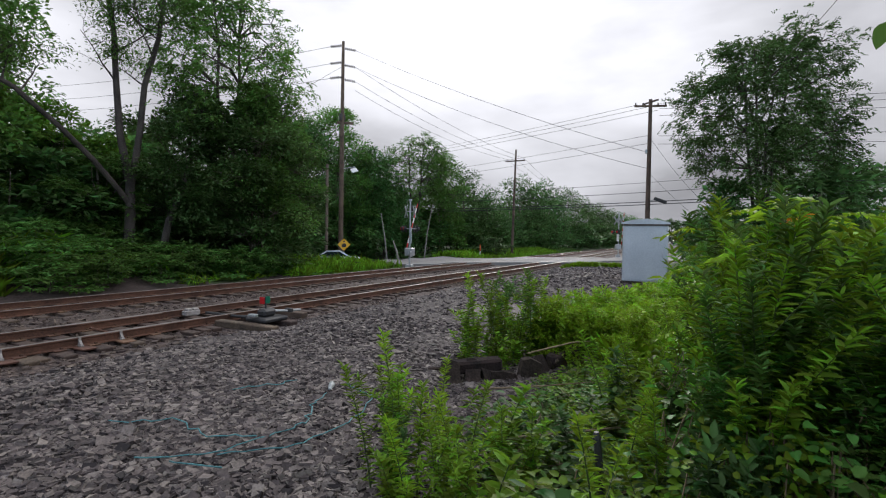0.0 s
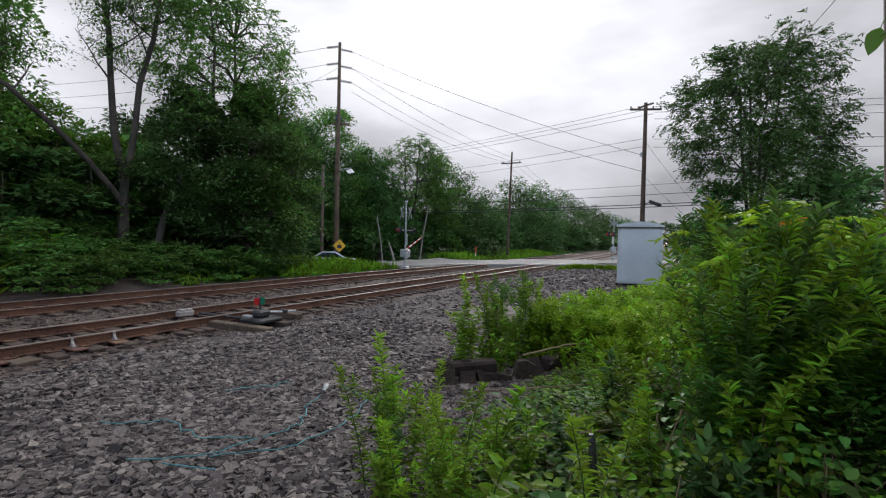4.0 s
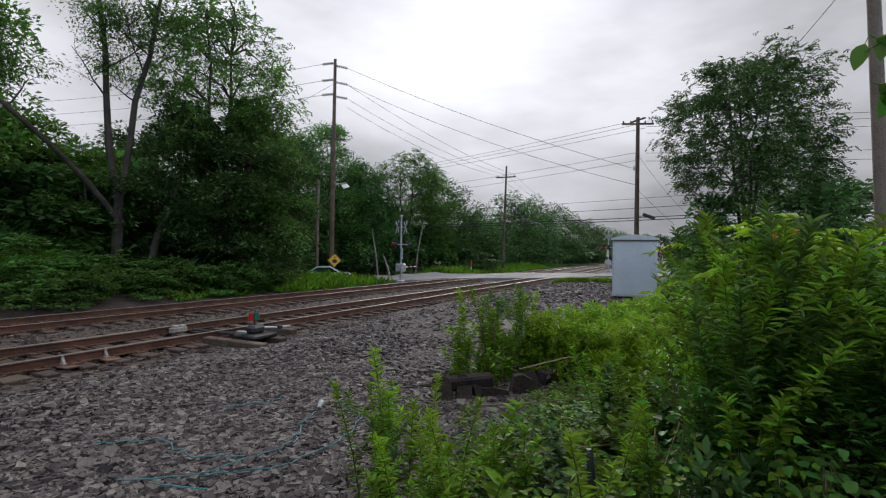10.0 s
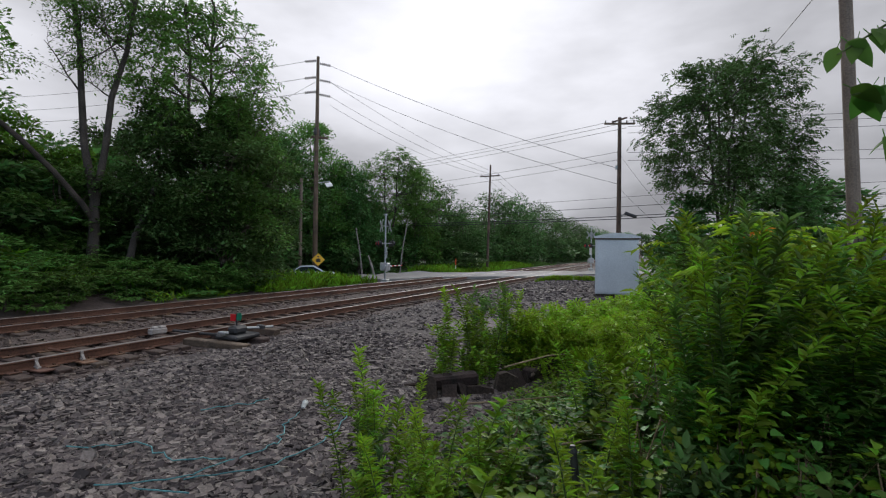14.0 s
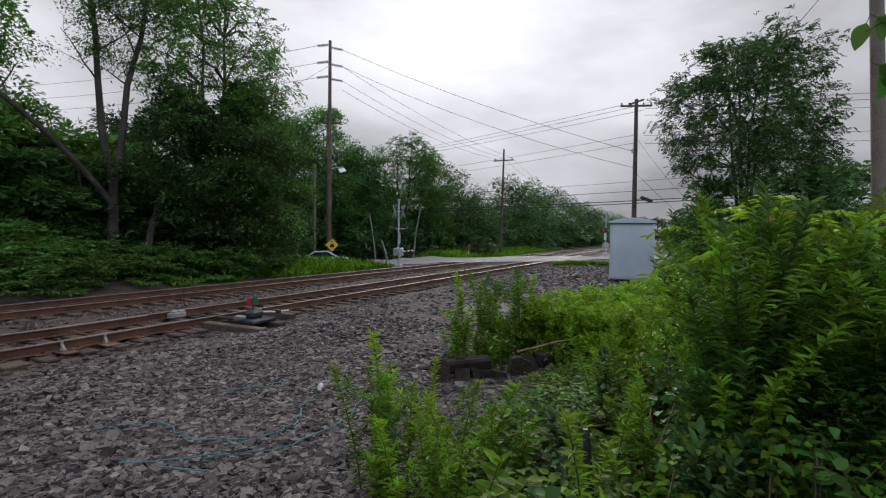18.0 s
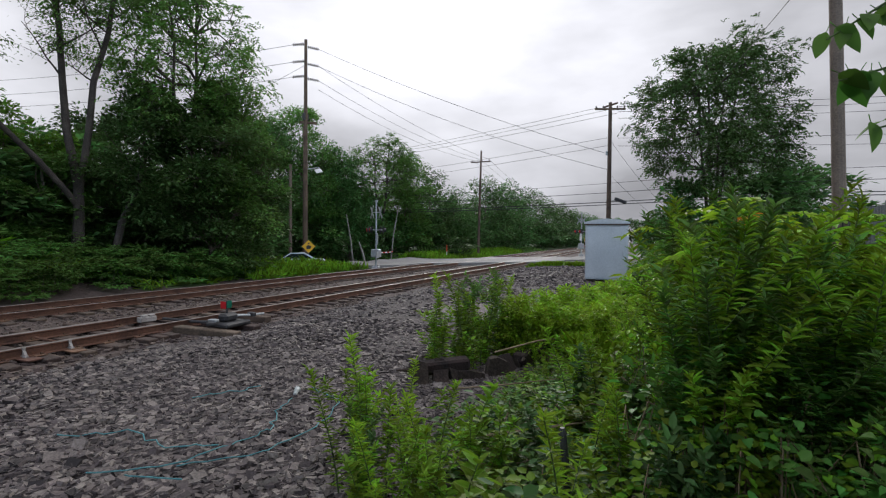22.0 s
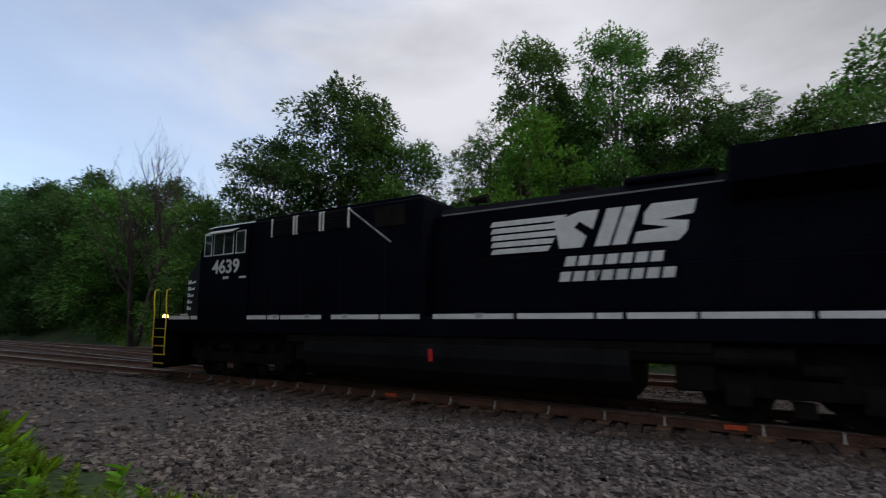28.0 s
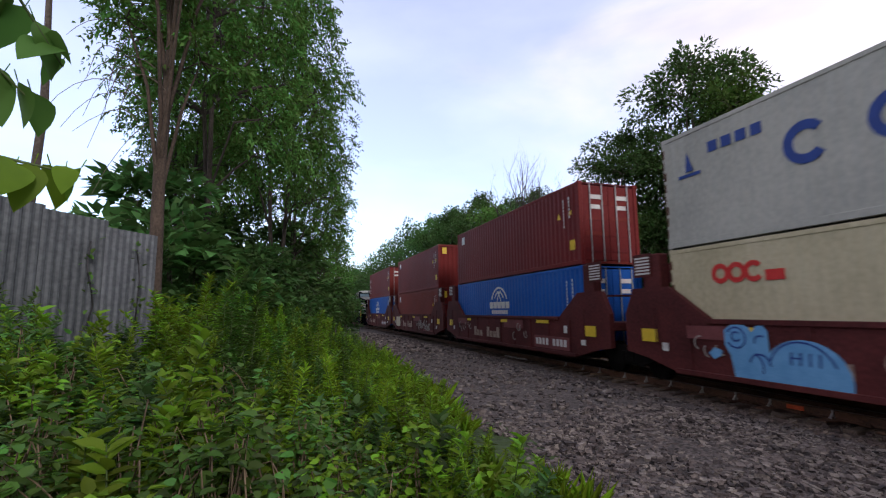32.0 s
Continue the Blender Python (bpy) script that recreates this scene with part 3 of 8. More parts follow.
# ---- equipment cabinet beside the crossing ----
def build_cabinet():
    c = thing("signal_cabinet", pose(-1.57, 22.4, 0.06, 0, 0, 4), "tall pale grey metal equipment cabinet with a ridged roof", "equipment cabinet")
    part("body", Shape().box(-0.9, -0.75, 0.14, 0.9, 0.75, 2.62, 0.03), M["alu"], c)
    roof = Shape().prism([(-0.96, 2.62), (0.96, 2.62), (0.96, 2.69), (0.5, 2.80), (0.0, 2.85), (-0.5, 2.80), (-0.96, 2.69)], 1, -0.82, 0.82)
    part("roof", roof, M["alu"], c, "shallow arched metal roof")
    # shade below the roof is painted in as this strip's dark colour
    part("drip_edge", Shape().box(-0.95, -0.81, 2.56, 0.95, -0.752, 2.618, 0.006), M["alu_dark"], c, "drip edge coloured dark for the shade under the roof")
    for x in (-0.75, 0.75):
        for y in (-0.6, 0.6):
            part("foot", Shape().box(x - 0.09, y - 0.09, -0.12, x + 0.09, y + 0.09, 0.15, 0.01), M["alu_dark"], c)
    part("door_panel", Shape().box(-0.84, -0.768, 0.22, 0.84, -0.752, 2.5, 0.008), M["alu"], c)
    part("handle", Shape().box(0.66, -0.80, 1.2, 0.70, -0.77, 1.42, 0.006), M["galv"], c)


build_cabinet()


# ---- trees ----
def grow(rng, base, height, radius, lean=(0, 0), reach=0.5, levels=3, limbs=9, rise=0.55, clear=0.25):
    """Trunk and limbs as tubes; returns the shape and the twig ends with their directions."""
    s = Shape()
    tips = []

    def limb(p, d, length, r, level):
        pts, rr = [p], [r]
        q, dd = Vector(p), Vector(d).normalized()
        steps = 5 if level == 0 else 4
        for i in range(steps):
            wob = 0.10 if level == 0 else 0.22
            dd = (dd + Vector((rng.normal(0, wob), rng.normal(0, wob), rng.normal(0.05 * level, wob * 0.5)))).normalized()
            q = q + dd * (length / steps)
            pts.append(q.copy())
            rr.append(r * (1 - 0.72 * (i + 1) / steps))
        s.tube(pts, rr, 8 if level == 0 else 5 if level == 1 else 3, caps=False)
        if level >= 1:
            for i in range(1, len(pts)):
                tips.append((pts[i], (pts[i] - pts[i - 1]).normalized(), level))
        if level < levels:
            n = limbs if level == 0 else 4
            for k in range(n):
                u = clear + (0.98 - clear) * (k + rng.uniform(0, 0.9)) / n if level == 0 else 0.25 + 0.75 * (k + rng.uniform(0, 0.9)) / n
                i = min(int(u * steps), steps - 1)
                a = pts[i].lerp(pts[i + 1], u * steps - i)
                ang = rng.uniform(0, 2 * math.pi)
                out = Vector((math.cos(ang), math.sin(ang), 0))
                if level == 0:
                    nd = out * (1.0 - rise * u) + Vector((0, 0, rise * (0.5 + u)))
                    ln = height * reach * (1.05 - 0.6 * abs(u - 0.45)) * rng.uniform(0.7, 1.15)
                else:
                    nd = dd * 0.7 + out * 0.8 + Vector((0, 0, rng.uniform(-0.15, 0.35)))
                    ln = length * rng.uniform(0.35, 0.6)
                limb(a, nd, ln, max(r * (0.42 if level == 0 else 0.5) * (1.1 - 0.6 * u), 0.008), level + 1)

    limb(Vector(base), Vector((lean[0], lean[1], 1)), height * 0.88, radius, 0)
    return s, tips


def crown(rng, tips, count, size, width, spread, mat, name="crown"):
    """Leaves in flat layered sprays round the twigs."""
    pts = np.array([t[0] for t in tips if t[2] >= 2 or rng.random() < 0.25])
    per = 26
    k = max(1, count // per)
    centre = pts[rng.integers(0, len(pts), k)] + rng.normal(0, spread * 0.45, (k, 3))
    tilt = rng.normal(0, 0.35, (k, 2))
    off = rng.normal(0, 1, (k, per, 3)) * np.array([spread * 0.85, spread * 0.85, spread * 0.2])
    off[..., 2] += off[..., 0] * tilt[:, :1] + off[..., 1] * tilt[:, 1:]
    c = (centre[:, None, :] + off).reshape(-1, 3)
    along = unit(off.reshape(-1, 3) * np.array([1, 1, 0.5]) + rng.normal(0, 0.25, (k * per, 3)) + np.array([0, 0, -0.08]))
    return leaves(name, rng, c, along, size, width, mat, 0.6, 0.25)


def leafy_tree(seed, height, radius, lobes, clumps, count, leaf, size=0.26, width=0.5, clear=0.15, girth=0.36, stems=1, bark="bark", layered=0.5, fall=0.5, puff=1.0):
    """A trunk with limbs up to each lobe of the crown and branches out to each clump of leaves in it."""
    rng = np.random.default_rng(seed)
    s = Shape()
    R = girth * height
    roots = []
    for k in range(stems):
        a0 = k * 2.4 + rng.uniform(0, 1)
        p = Vector((0.25 * math.cos(a0), 0.25 * math.sin(a0), -0.4)) if stems > 1 else Vector((0, 0, -0.4))
        lean = Vector((math.cos(a0), math.sin(a0), 0)) * (0.12 if stems > 1 else 0.03)
        pts = [p]
        for i in range(6):
            p = p + Vector((rng.normal(0, 0.02), rng.normal(0, 0.02), 1)) * height * 0.15 + lean * height * 0.12
            pts.append(p)
        s.tube(pts, [radius * (1 - 0.13 * i) for i in range(7)], 8, caps=False)
        roots.append(pts)
    centres, outs, sizes = [], [], []
    for k in range(lobes):
        a = k * 2.4 + rng.normal(0, 0.35)
        u = (k + 0.5) / lobes
        zc = height * (clear + 0.06 + (0.86 - clear) * u + rng.normal(0, 0.03))
        reach = R * (0.62 * math.sin(math.pi * (0.18 + 0.72 * u)) ** 0.7) * rng.uniform(0.75, 1.15) * (1 if u < 0.85 else 0.4)
        lr = R * rng.uniform(0.42, 0.64) * (1.05 - 0.35 * u) * puff
        c = Vector((math.cos(a) * reach, math.sin(a) * reach, zc))
        trunk = roots[k % stems]
        z0 = max(0.10, min(0.8, zc / height * 0.62))
        i = min(int(z0 * 6), 5)
        b0 = trunk[i].lerp(trunk[i + 1], z0 * 6 - i)
        mid = b0.lerp(c, 0.55) + Vector((rng.normal(0, 0.05), rng.normal(0, 0.05), 0.06)) * R
        s.tube([b0, mid, c], [radius * 0.32, radius * 0.22, radius * 0.1], 5, caps=False)
        for j in range(clumps):
            d = rng.normal(0, 1, 3)
            d /= np.linalg.norm(d)
            d[2] = abs(d[2]) * 0.9 - (0.0 if rng.random() < 0.7 else 0.6)
            q = np.array(c) + d * lr * rng.uniform(0.55, 1.05) * np.array([1, 1, 0.75])
            m = np.array(c) * 0.5 + q * 0.5 + rng.normal(0, 0.06, 3) * R
            s.tube([c, Vector(m), Vector(q)], [radius * 0.12, radius * 0.08, radius * 0.03], 3, caps=False)
            centres.append(q)
            outs.append(d + 0.5 * np.array([math.cos(a), math.sin(a), 0]))
            sizes.append(lr * rng.uniform(0.34, 0.58))
    C, O, Z = np.array(centres), np.array(outs), np.array(sizes)
    n = len(C)
    pick = rng.choice(n, count, p=Z ** 2 / (Z ** 2).sum())
    off = rng.normal(0, 1, (count, 3))
    off /= np.linalg.norm(off, axis=1, keepdims=True)
    off[:, 2] = np.where(rng.random(count) < 0.75, np.abs(off[:, 2]), off[:, 2]) * layered
    rad = Z[pick][:, None] * (0.2 + 0.9 * rng.random((count, 1)) ** 0.7)
    c = C[pick] + off * rad
    c[:, 2] -= fall * 0.35 * Z[pick] * (rad[:, 0] / Z[pick]) ** 2 * (1 - off[:, 2])
    c[:, 2] = np.maximum(c[:, 2], 0.05)
    along = unit(off * np.array([1, 1, 0.4]) + 0.35 * O[pick] + np.array([0, 0, -0.15 * fall]))
    trunk = s.mesh("trunk", [M[bark]], True)
    return trunk, leaves("crown", rng, c, along, size, width, M[leaf], 0.55, 0.35)


def dome_tree(seed, height, width, base, lobes, fronds, leaf, leaflet=0.15, pairs=4, frond=0.5, girth=0.16, stems=3, bark="dark_bark", lean=0.0, fill=0.36):
    """A tree that forks low into fanning stems under a rounded crown of feathered leaves; base: height of the crown's underside."""
    rng = np.random.default_rng(seed)
    s = Shape()
    R, H = width / 2, (height - base) / 2
    mid = np.array([lean * R, 0, base + H])
    forks = []
    for k in range(stems):
        a = 2 * math.pi * (k + rng.uniform(-0.2, 0.2)) / stems
        out = Vector((math.cos(a), math.sin(a), 0)) * R * rng.uniform(0.22, 0.4)
        pts = [Vector((0.12 * math.cos(a), 0.12 * math.sin(a), -0.4)), Vector((0.1 * math.cos(a), 0.1 * math.sin(a), base * 0.7))]
        for j in range(1, 6):
            u = j / 5
            pts.append(Vector((0, 0, base * 0.7)) + out * u ** 0.8 + Vector((lean * R * u, 0, (height * 0.84 - base * 0.7) * u)) + Vector(rng.normal(0, 0.14, 3)) * u)
        s.tube(pts, [girth * (1 - 0.12 * j) for j in range(7)], 8, caps=False)
        forks.append(pts)
    cs, ds, rr = [], [], []
    for k in range(lobes):
        z = 0.97 - 1.62 * (k + 0.5) / lobes
        a = k * 2.39996 + rng.normal(0, 0.25)
        q = math.sqrt(max(0.0, 1 - z * z))
        d = np.array([math.cos(a) * q, math.sin(a) * q, z])
        c = mid + d * np.array([R, R, H]) * rng.uniform(0.56, 0.84)
        lr = fill * min(R, H) * rng.uniform(0.72, 1.3)
        near = min(((p - Vector(c)).length + 1.6 * max(0.0, p.z - c[2]), i, j) for i, f in enumerate(forks) for j, p in enumerate(f) if j > 0)
        b0 = forks[near[1]][near[2]]
        bend = b0.lerp(Vector(c), 0.5) + Vector(rng.normal(0, 0.22, 3)) + Vector((0, 0, 0.25))
        s.tube([b0, bend, Vector(c)], [girth * 0.4, girth * 0.28, girth * 0.13], 6, caps=False)
        for j in range(7):
            e = unit(rng.normal(0, 1, (1, 3)) + 0.7 * d)[0]
            tip = c + e * lr * rng.uniform(0.6, 1.0)
            s.tube([Vector(c), Vector(c * 0.5 + tip * 0.5) + Vector(rng.normal(0, 0.08, 3)), Vector(tip)], [girth * 0.12, girth * 0.08, girth * 0.04], 4, caps=False)
        cs.append(c), ds.append(d), rr.append(lr)
    C, D, L = np.array(cs), np.array(ds), np.array(rr)
    pick = rng.choice(lobes, fronds, p=L ** 2 / (L ** 2).sum())
    # boughs: fronds gather into sprays that leave gaps between them
    sprays = 13
    e = unit(rng.normal(0, 1, (lobes * sprays, 3)) + 0.55 * np.repeat(D, sprays, 0))
    spray = np.repeat(C, sprays, 0) + e * (np.repeat(L, sprays) * rng.uniform(0.4, 1.08, lobes * sprays))[:, None] * np.array([1.1, 1.1, 0.8])
    which = pick * sprays + rng.integers(0, sprays, fronds)
    p = spray[which] + rng.normal(0, 1, (fronds, 3)) * (0.17 * L[pick])[:, None] * np.array([1, 1, 0.5])
    way = unit(e[which] * np.array([1, 1, 0.4]) + rng.normal(0, 0.5, (fronds, 3)) + np.array([0, 0, -0.22]))
    side = unit(np.cross(way, np.array([0, 0, 1.0])))
    u = np.repeat(np.linspace(0.15, 1, pairs), 2)
    sign = np.tile([1.0, -1.0], pairs)
    size = frond * rng.uniform(0.6, 1.25, fronds)
    c = p[:, None, :] + way[:, None, :] * (u[None, :, None] * size[:, None, None])
    c[..., 2] -= 0.22 * size[:, None] * (u ** 2)[None]
    along = way[:, None, :] * 0.55 + side[:, None, :] * sign[None, :, None]
    crown_me = leaves("crown", rng, c.reshape(-1, 3), along.reshape(-1, 3), leaflet, 0.42, M[leaf], 0.6, 0.22)
    return s.mesh("trunk", [M[bark]], True), crown_me


def bare_tree(seed, height, radius):
    rng = np.random.default_rng(seed)
    s = Shape()
    for k in range(2):
        b = grow(rng, Vector((0.4 * k, 0, -0.3)), height * (0.8 - 0.1 * k), radius, lean=(0.42 * k - 0.2, 0.2 * k), limbs=11, reach=0.52, clear=0.42, levels=3, rise=0.66)[0]
        s.add(b.v, b.f)
    return s.mesh("trunk", [M["dark_bark"]], True), None


KINDS = dict(
    broad=leafy_tree(1, 13, 0.22, 15, 11, 25000, "leaf_dark", 0.29, clear=0.0, girth=0.34, layered=0.85, fall=0.7),
    tall=leafy_tree(2, 16, 0.22, 15, 10, 22000, "leaf_mid", 0.27, clear=0.10, girth=0.26, layered=0.85, fall=0.7),
    round=leafy_tree(3, 10, 0.18, 14, 10, 17000, "leaf_mid", 0.26, clear=0.0, girth=0.38, layered=0.9, fall=0.7),
    bush=leafy_tree(4, 5, 0.06, 11, 9, 9000, "leaf_fresh", 0.18, clear=0.0, girth=0.42, stems=3, layered=0.7),
    shrub=leafy_tree(16, 1.6, 0.02, 7, 5, 1600, "leaf_mid", 0.21, clear=0.0, girth=0.85, stems=3, layered=0.35, width=0.4),
    airy=dome_tree(6, 15, 8.0, 3.4, 34, 2100, "leaf_mid", 0.23, 4, 0.5, 0.17, 2, fill=0.34),
    spreading=dome_tree(12, 16, 12.0, 2.6, 48, 6400, "leaf_dark", 0.24, 4, 0.5, 0.17, 4, lean=0.05, fill=0.31),
    roadside=dome_tree(13, 13, 6.4, 2.0, 40, 2600, "leaf_wood", 0.2, 4, 0.5, 0.12, 2, fill=0.36),
    slim=leafy_tree(18, 12, 0.19, 11, 7, 8000, "leaf_wood", 0.19, bark="brown_bark", clear=0.34, girth=0.22, width=0.42, layered=0.36, fall=0.9, puff=0.8),
    thicket=leafy_tree(7, 4, 0.05, 9, 5, 3200, "leaf_dark", 0.35, clear=0.0, girth=0.65, stems=3, layered=0.7),
    backwood=leafy_tree(14, 14, 0.2, 11, 5, 2800, "leaf_dark", 0.85, clear=0.0, girth=0.4, layered=0.9),
    fartree=leafy_tree(15, 14, 0.2, 16, 9, 11000, "leaf_dark", 0.46, clear=0.0, girth=0.4, layered=0.95, puff=1.12, fall=0.7),
    mound=leafy_tree(19, 1.0, 0.01, 10, 8, 4200, "leaf_bright", 0.075, clear=0.0, girth=0.6, stems=3, layered=0.9, width=0.4),
    dead=bare_tree(8, 14, 0.36),
)


def kind_size(kind):
    """Height and width of the crown of one kind as built."""
    me = KINDS[kind][1] or KINDS[kind][0]
    v = np.empty(len(me.vertices) * 3, dtype=np.float32)
    me.vertices.foreach_get("co", v)
    v = v.reshape(-1, 3)
    return float(np.percentile(v[:, 2], 99.7)), 2 * float(np.percentile(np.hypot(v[:, 0], v[:, 1]), 94))


KSIZE = {k: kind_size(k) for k in KINDS}
TREE_WORDS = dict(
    broad=("broad_tree", "broad dark green leafy tree in the trackside wood", "tree"), tall=("tall_tree", "tall slender green tree in the trackside wood", "tree"),
    round=("round_tree", "round-crowned green tree at the edge of the wood", "tree"), bush=("bush", "bright green leafy bush at the trackside", "bush"),
    mound=("leafy_mound", "low bright yellow-green mound of fine leaves", "weed"), shrub=("shrub", "low spreading green shrub on the trackside bank", "shrub"), airy=("airy_tree", "tall airy tree with gaps of sky between its branches", "tree"),
    spreading=("spreading_tree", "wide spreading dark green tree by the roadside", "tree"), roadside=("slender_tree", "slender-trunked leafy tree overhanging the weeds", "tree"), slim=("slim_tree", "slim straight-trunked tree rising at the end of the fence", "tree"), backwood=("wood_tree", "dark green tree deep in the wood", "tree"),
    fartree=("distant_tree", "dark green tree in the wood along the line", "tree"), thicket=("thicket", "low dense thicket of dark green shrubs", "shrub"), dead=("dead_tree", "dead leafless tree with dark bare branches", "tree"))


def plant_tree(kind, x, y, height, width=None, turn=0.0):
    """A tree of one kind brought to a height and a crown width in metres."""
    name, label, cat = TREE_WORDS[kind]
    trunk, leaf = KINDS[kind]
    h0, w0 = KSIZE[kind]
    sz = height / h0
    sx = width / w0 if width else sz
    t = thing(name, Matrix.Translation((x, y, ground_z(x, y))) @ pose(0, 0, 0, 0, 0, turn) @ Matrix.Diagonal((sx, sx, sz, 1)), label, cat, "trackside wood")
    part("trunk", trunk, [], t)
    if leaf:
        part("crown", leaf, [], t)
    return t


def build_locust(x, y):
    """A forked thin-trunked tree on the bank with a long leaning limb; side runs along the line."""
    rng = np.random.default_rng(5)
    t = thing("locust_tree", pose(x, y, 0), "tall forked thin-trunked tree with airy feathery leaves", "tree", "trackside wood")
    g = ground_z(x, y)
    side, out = Vector((-0.477, -0.879, 0)), Vector((0.879, -0.477, 0))

    def line(pts):
        return [side * a + out * b + Vector((0, 0, z)) for a, b, z in pts]
    s, tips = Shape(), []
    stems = (
        (line(((0.1, 0, g - 0.2), (0, 0, 2.6), (0, 0, 4.3), (0.45, 0.1, 7), (0.6, 0, 9.5), (0.7, 0.1, 12), (1.1, 0.2, 15), (1.5, 0.1, 19))), (0.3, 0.25, 0.22, 0.17, 0.15, 0.13, 0.1, 0.04)),
        (line(((0, 0, 4.0), (-0.4, 0.2, 7), (-0.6, 0.3, 9.5), (-1.2, 0.3, 12), (-1.5, 0.4, 14.5), (-2.3, 0.4, 18.5))), (0.18, 0.16, 0.145, 0.12, 0.09, 0.04)),
        (line(((0.05, 0, 3.4), (0.5, 0.5, 4.1), (1.5, 1.2, 5.4), (2.6, 1.8, 6.6), (4.1, 2.4, 8.0), (5.2, 2.6, 8.6), (7.8, 2.8, 9.3))), (0.15, 0.14, 0.13, 0.12, 0.11, 0.09, 0.04)),
        (line(((-1.3, 0.6, g - 0.2), (-1.7, 0.6, 2.6), (-2.3, 0.5, 4.2), (-2.6, 0.3, 5.5))), (0.2, 0.17, 0.14, 0.1)),
    )
    for pts, rr in stems:
        s.tube(pts, rr, 8, caps=False)
    shoots = [(0, u) for u in (4, 4.6, 5, 5.3, 5.7, 6, 6.3, 6.6, 6.9)] + [(1, u) for u in (2.0, 2.6, 3, 3.3, 3.6, 4, 4.3, 4.6, 4.9)] + [(2, u) for u in (3.9, 4.3, 4.6, 5.0, 5.3, 5.6, 5.8)]
    for k, u in shoots:
        pts = stems[k][0]
        i = min(int(u), len(pts) - 2)
        a = rng.uniform(0, 2 * math.pi)
        flat = 1.3 if k < 2 else 0.7
        b, tp = grow(rng, pts[i].lerp(pts[i + 1], u - i), rng.uniform(1.6, 3.4), 0.05, lean=(flat * math.cos(a), flat * math.sin(a)), limbs=7, reach=0.6, clear=0.25, levels=2)
        s.add(b.v, b.f)
        tips += tp
    part("trunk", s.mesh("trunk", [M["dark_bark"]], True), [], t)
    part("crown", crown(rng, tips, 17000, 0.16, 0.45, 0.42, M["leaf_mid"]), [], t)


def build_woods():
    r = random.Random(11)
    turn = lambda: r.uniform(0, 360)
    # front trees of the wood on the far side of the line: kind, x, y, height, crown width
    for k, x, y, h, w in (
        # the four bushes' lighter green stands in for sunlit leaves deep in the wood
        ("round", -31.2, 8.9, 14.0, 7.8), ("round", -32.4, 5.6, 11.6, 6.8), ("bush", -31.0, 12.6, 8.4, 6.4), ("bush", -30.2, 15.2, 7.2, 5.8), ("bush", -32.0, 9.8, 8.8, 6.6), ("bush", -31.6, 7.2, 8.0, 6.2), ("fartree", -32.6, 15.2, 8.0, 6.2),
        ("airy", -24.6, 18.9, 17.5, 8.6), ("tall", -22.6, 19.7, 10.8, 6.2), ("broad", -25.7, 17.3, 10.2, 6.8), ("broad", -22.6, 19.0, 9.4, 7.8),
        ("broad", -35.0, 35.7, 14.4, 9.8), ("tall", -34.4, 40.3, 16.7, 8.3), ("broad", -33.7, 44.7, 13.2, 8.6), ("broad", -25.3, 22.3, 11.9, 6.0), ("fartree", -31.4, 45.2, 11.6, 7.6),
        ("airy", -29.9, 49.7, 14.6, 9.1), ("round", -29.1, 54.7, 13.0, 7.6), ("fartree", -28.7, 61.6, 12.0, 8.4), ("fartree", -27.0, 66.8, 9.8, 8.1),
        ("fartree", -28.9, 87.3, 13.9, 12.9), ("fartree", -27.1, 98.3, 14.4, 11.6), ("fartree", -27.4, 118.9, 15.0, 12.8), ("fartree", -27.7, 142.3, 14.7, 12.6),
        ("fartree", -27.5, 167.8, 14.6, 13.4), ("fartree", -27.8, 203.1, 14.8, 14.4), ("fartree", -28.7, 248.3, 15.9, 15.2), ("fartree", -30.3, 308.5, 17.8, 17.6),
        ("airy", -31.9, 2.5, 12.8, 5.8), ("tall", -30.0, -0.5, 14.6, 5.8), ("tall", -28.7, -4.0, 16.0, 6.3), ("broad", -30.1, -7.2, 14.0, 6.1),
        ("tall", -28.5, -9.0, 16.8, 6.8), ("airy", -28.4, -12.6, 11.6, 5.4), ("broad", -30.0, 1.0, 10.5, 6.5), ("broad", -29.9, -2.6, 10.5, 6.5),
        ("broad", -29.9, -8.0, 12.0, 6.8), ("round", -23.9, -16.2, 10.0, 6.2), ("round", -23.5, -18.7, 12.2, 5.9), ("broad", -23.6, -21.2, 15.2, 8.6),
        ("broad", -21.6, -26.0, 12.8, 7.4), ("round", -19.9, -30.0, 10.0, 7.1), ("round", -21.0, -45.0, 12.4, 9.0), ("broad", -21.0, -60.0, 15.5, 10.0),
        ("fartree", -22.0, -82.0, 17.5, 12.0), ("fartree", -22.0, -108.0, 18.0, 13.0), ("fartree", -22.5, -140.0, 18.5, 14.0), ("fartree", -23.0, -180.0, 20.0, 16.0),
        ("broad", -22.0, -51.0, 14.6, 9.0), ("broad", -22.6, -61.5, 15.6, 10.0), ("broad", -22.4, -72.0, 17.0, 10.5), ("fartree", -23.5, -93.0, 20.0, 13.0), ("broad", -27.5, -47.0, 13.5, 9.0), ("broad", -29.0, -57.0, 16.0, 10.0),
        ("dead", -19.4, -37.6, 16.4, 7.5), ("dead", -21.4, -35.0, 15.4, 7.0),
    ):
        plant_tree(k, x, y, h, w, turn())
    build_locust(-25.5, 13.85)
    # the wood behind and the thicket below them
    for i in range(27):
        y = -120 + i * 10.0
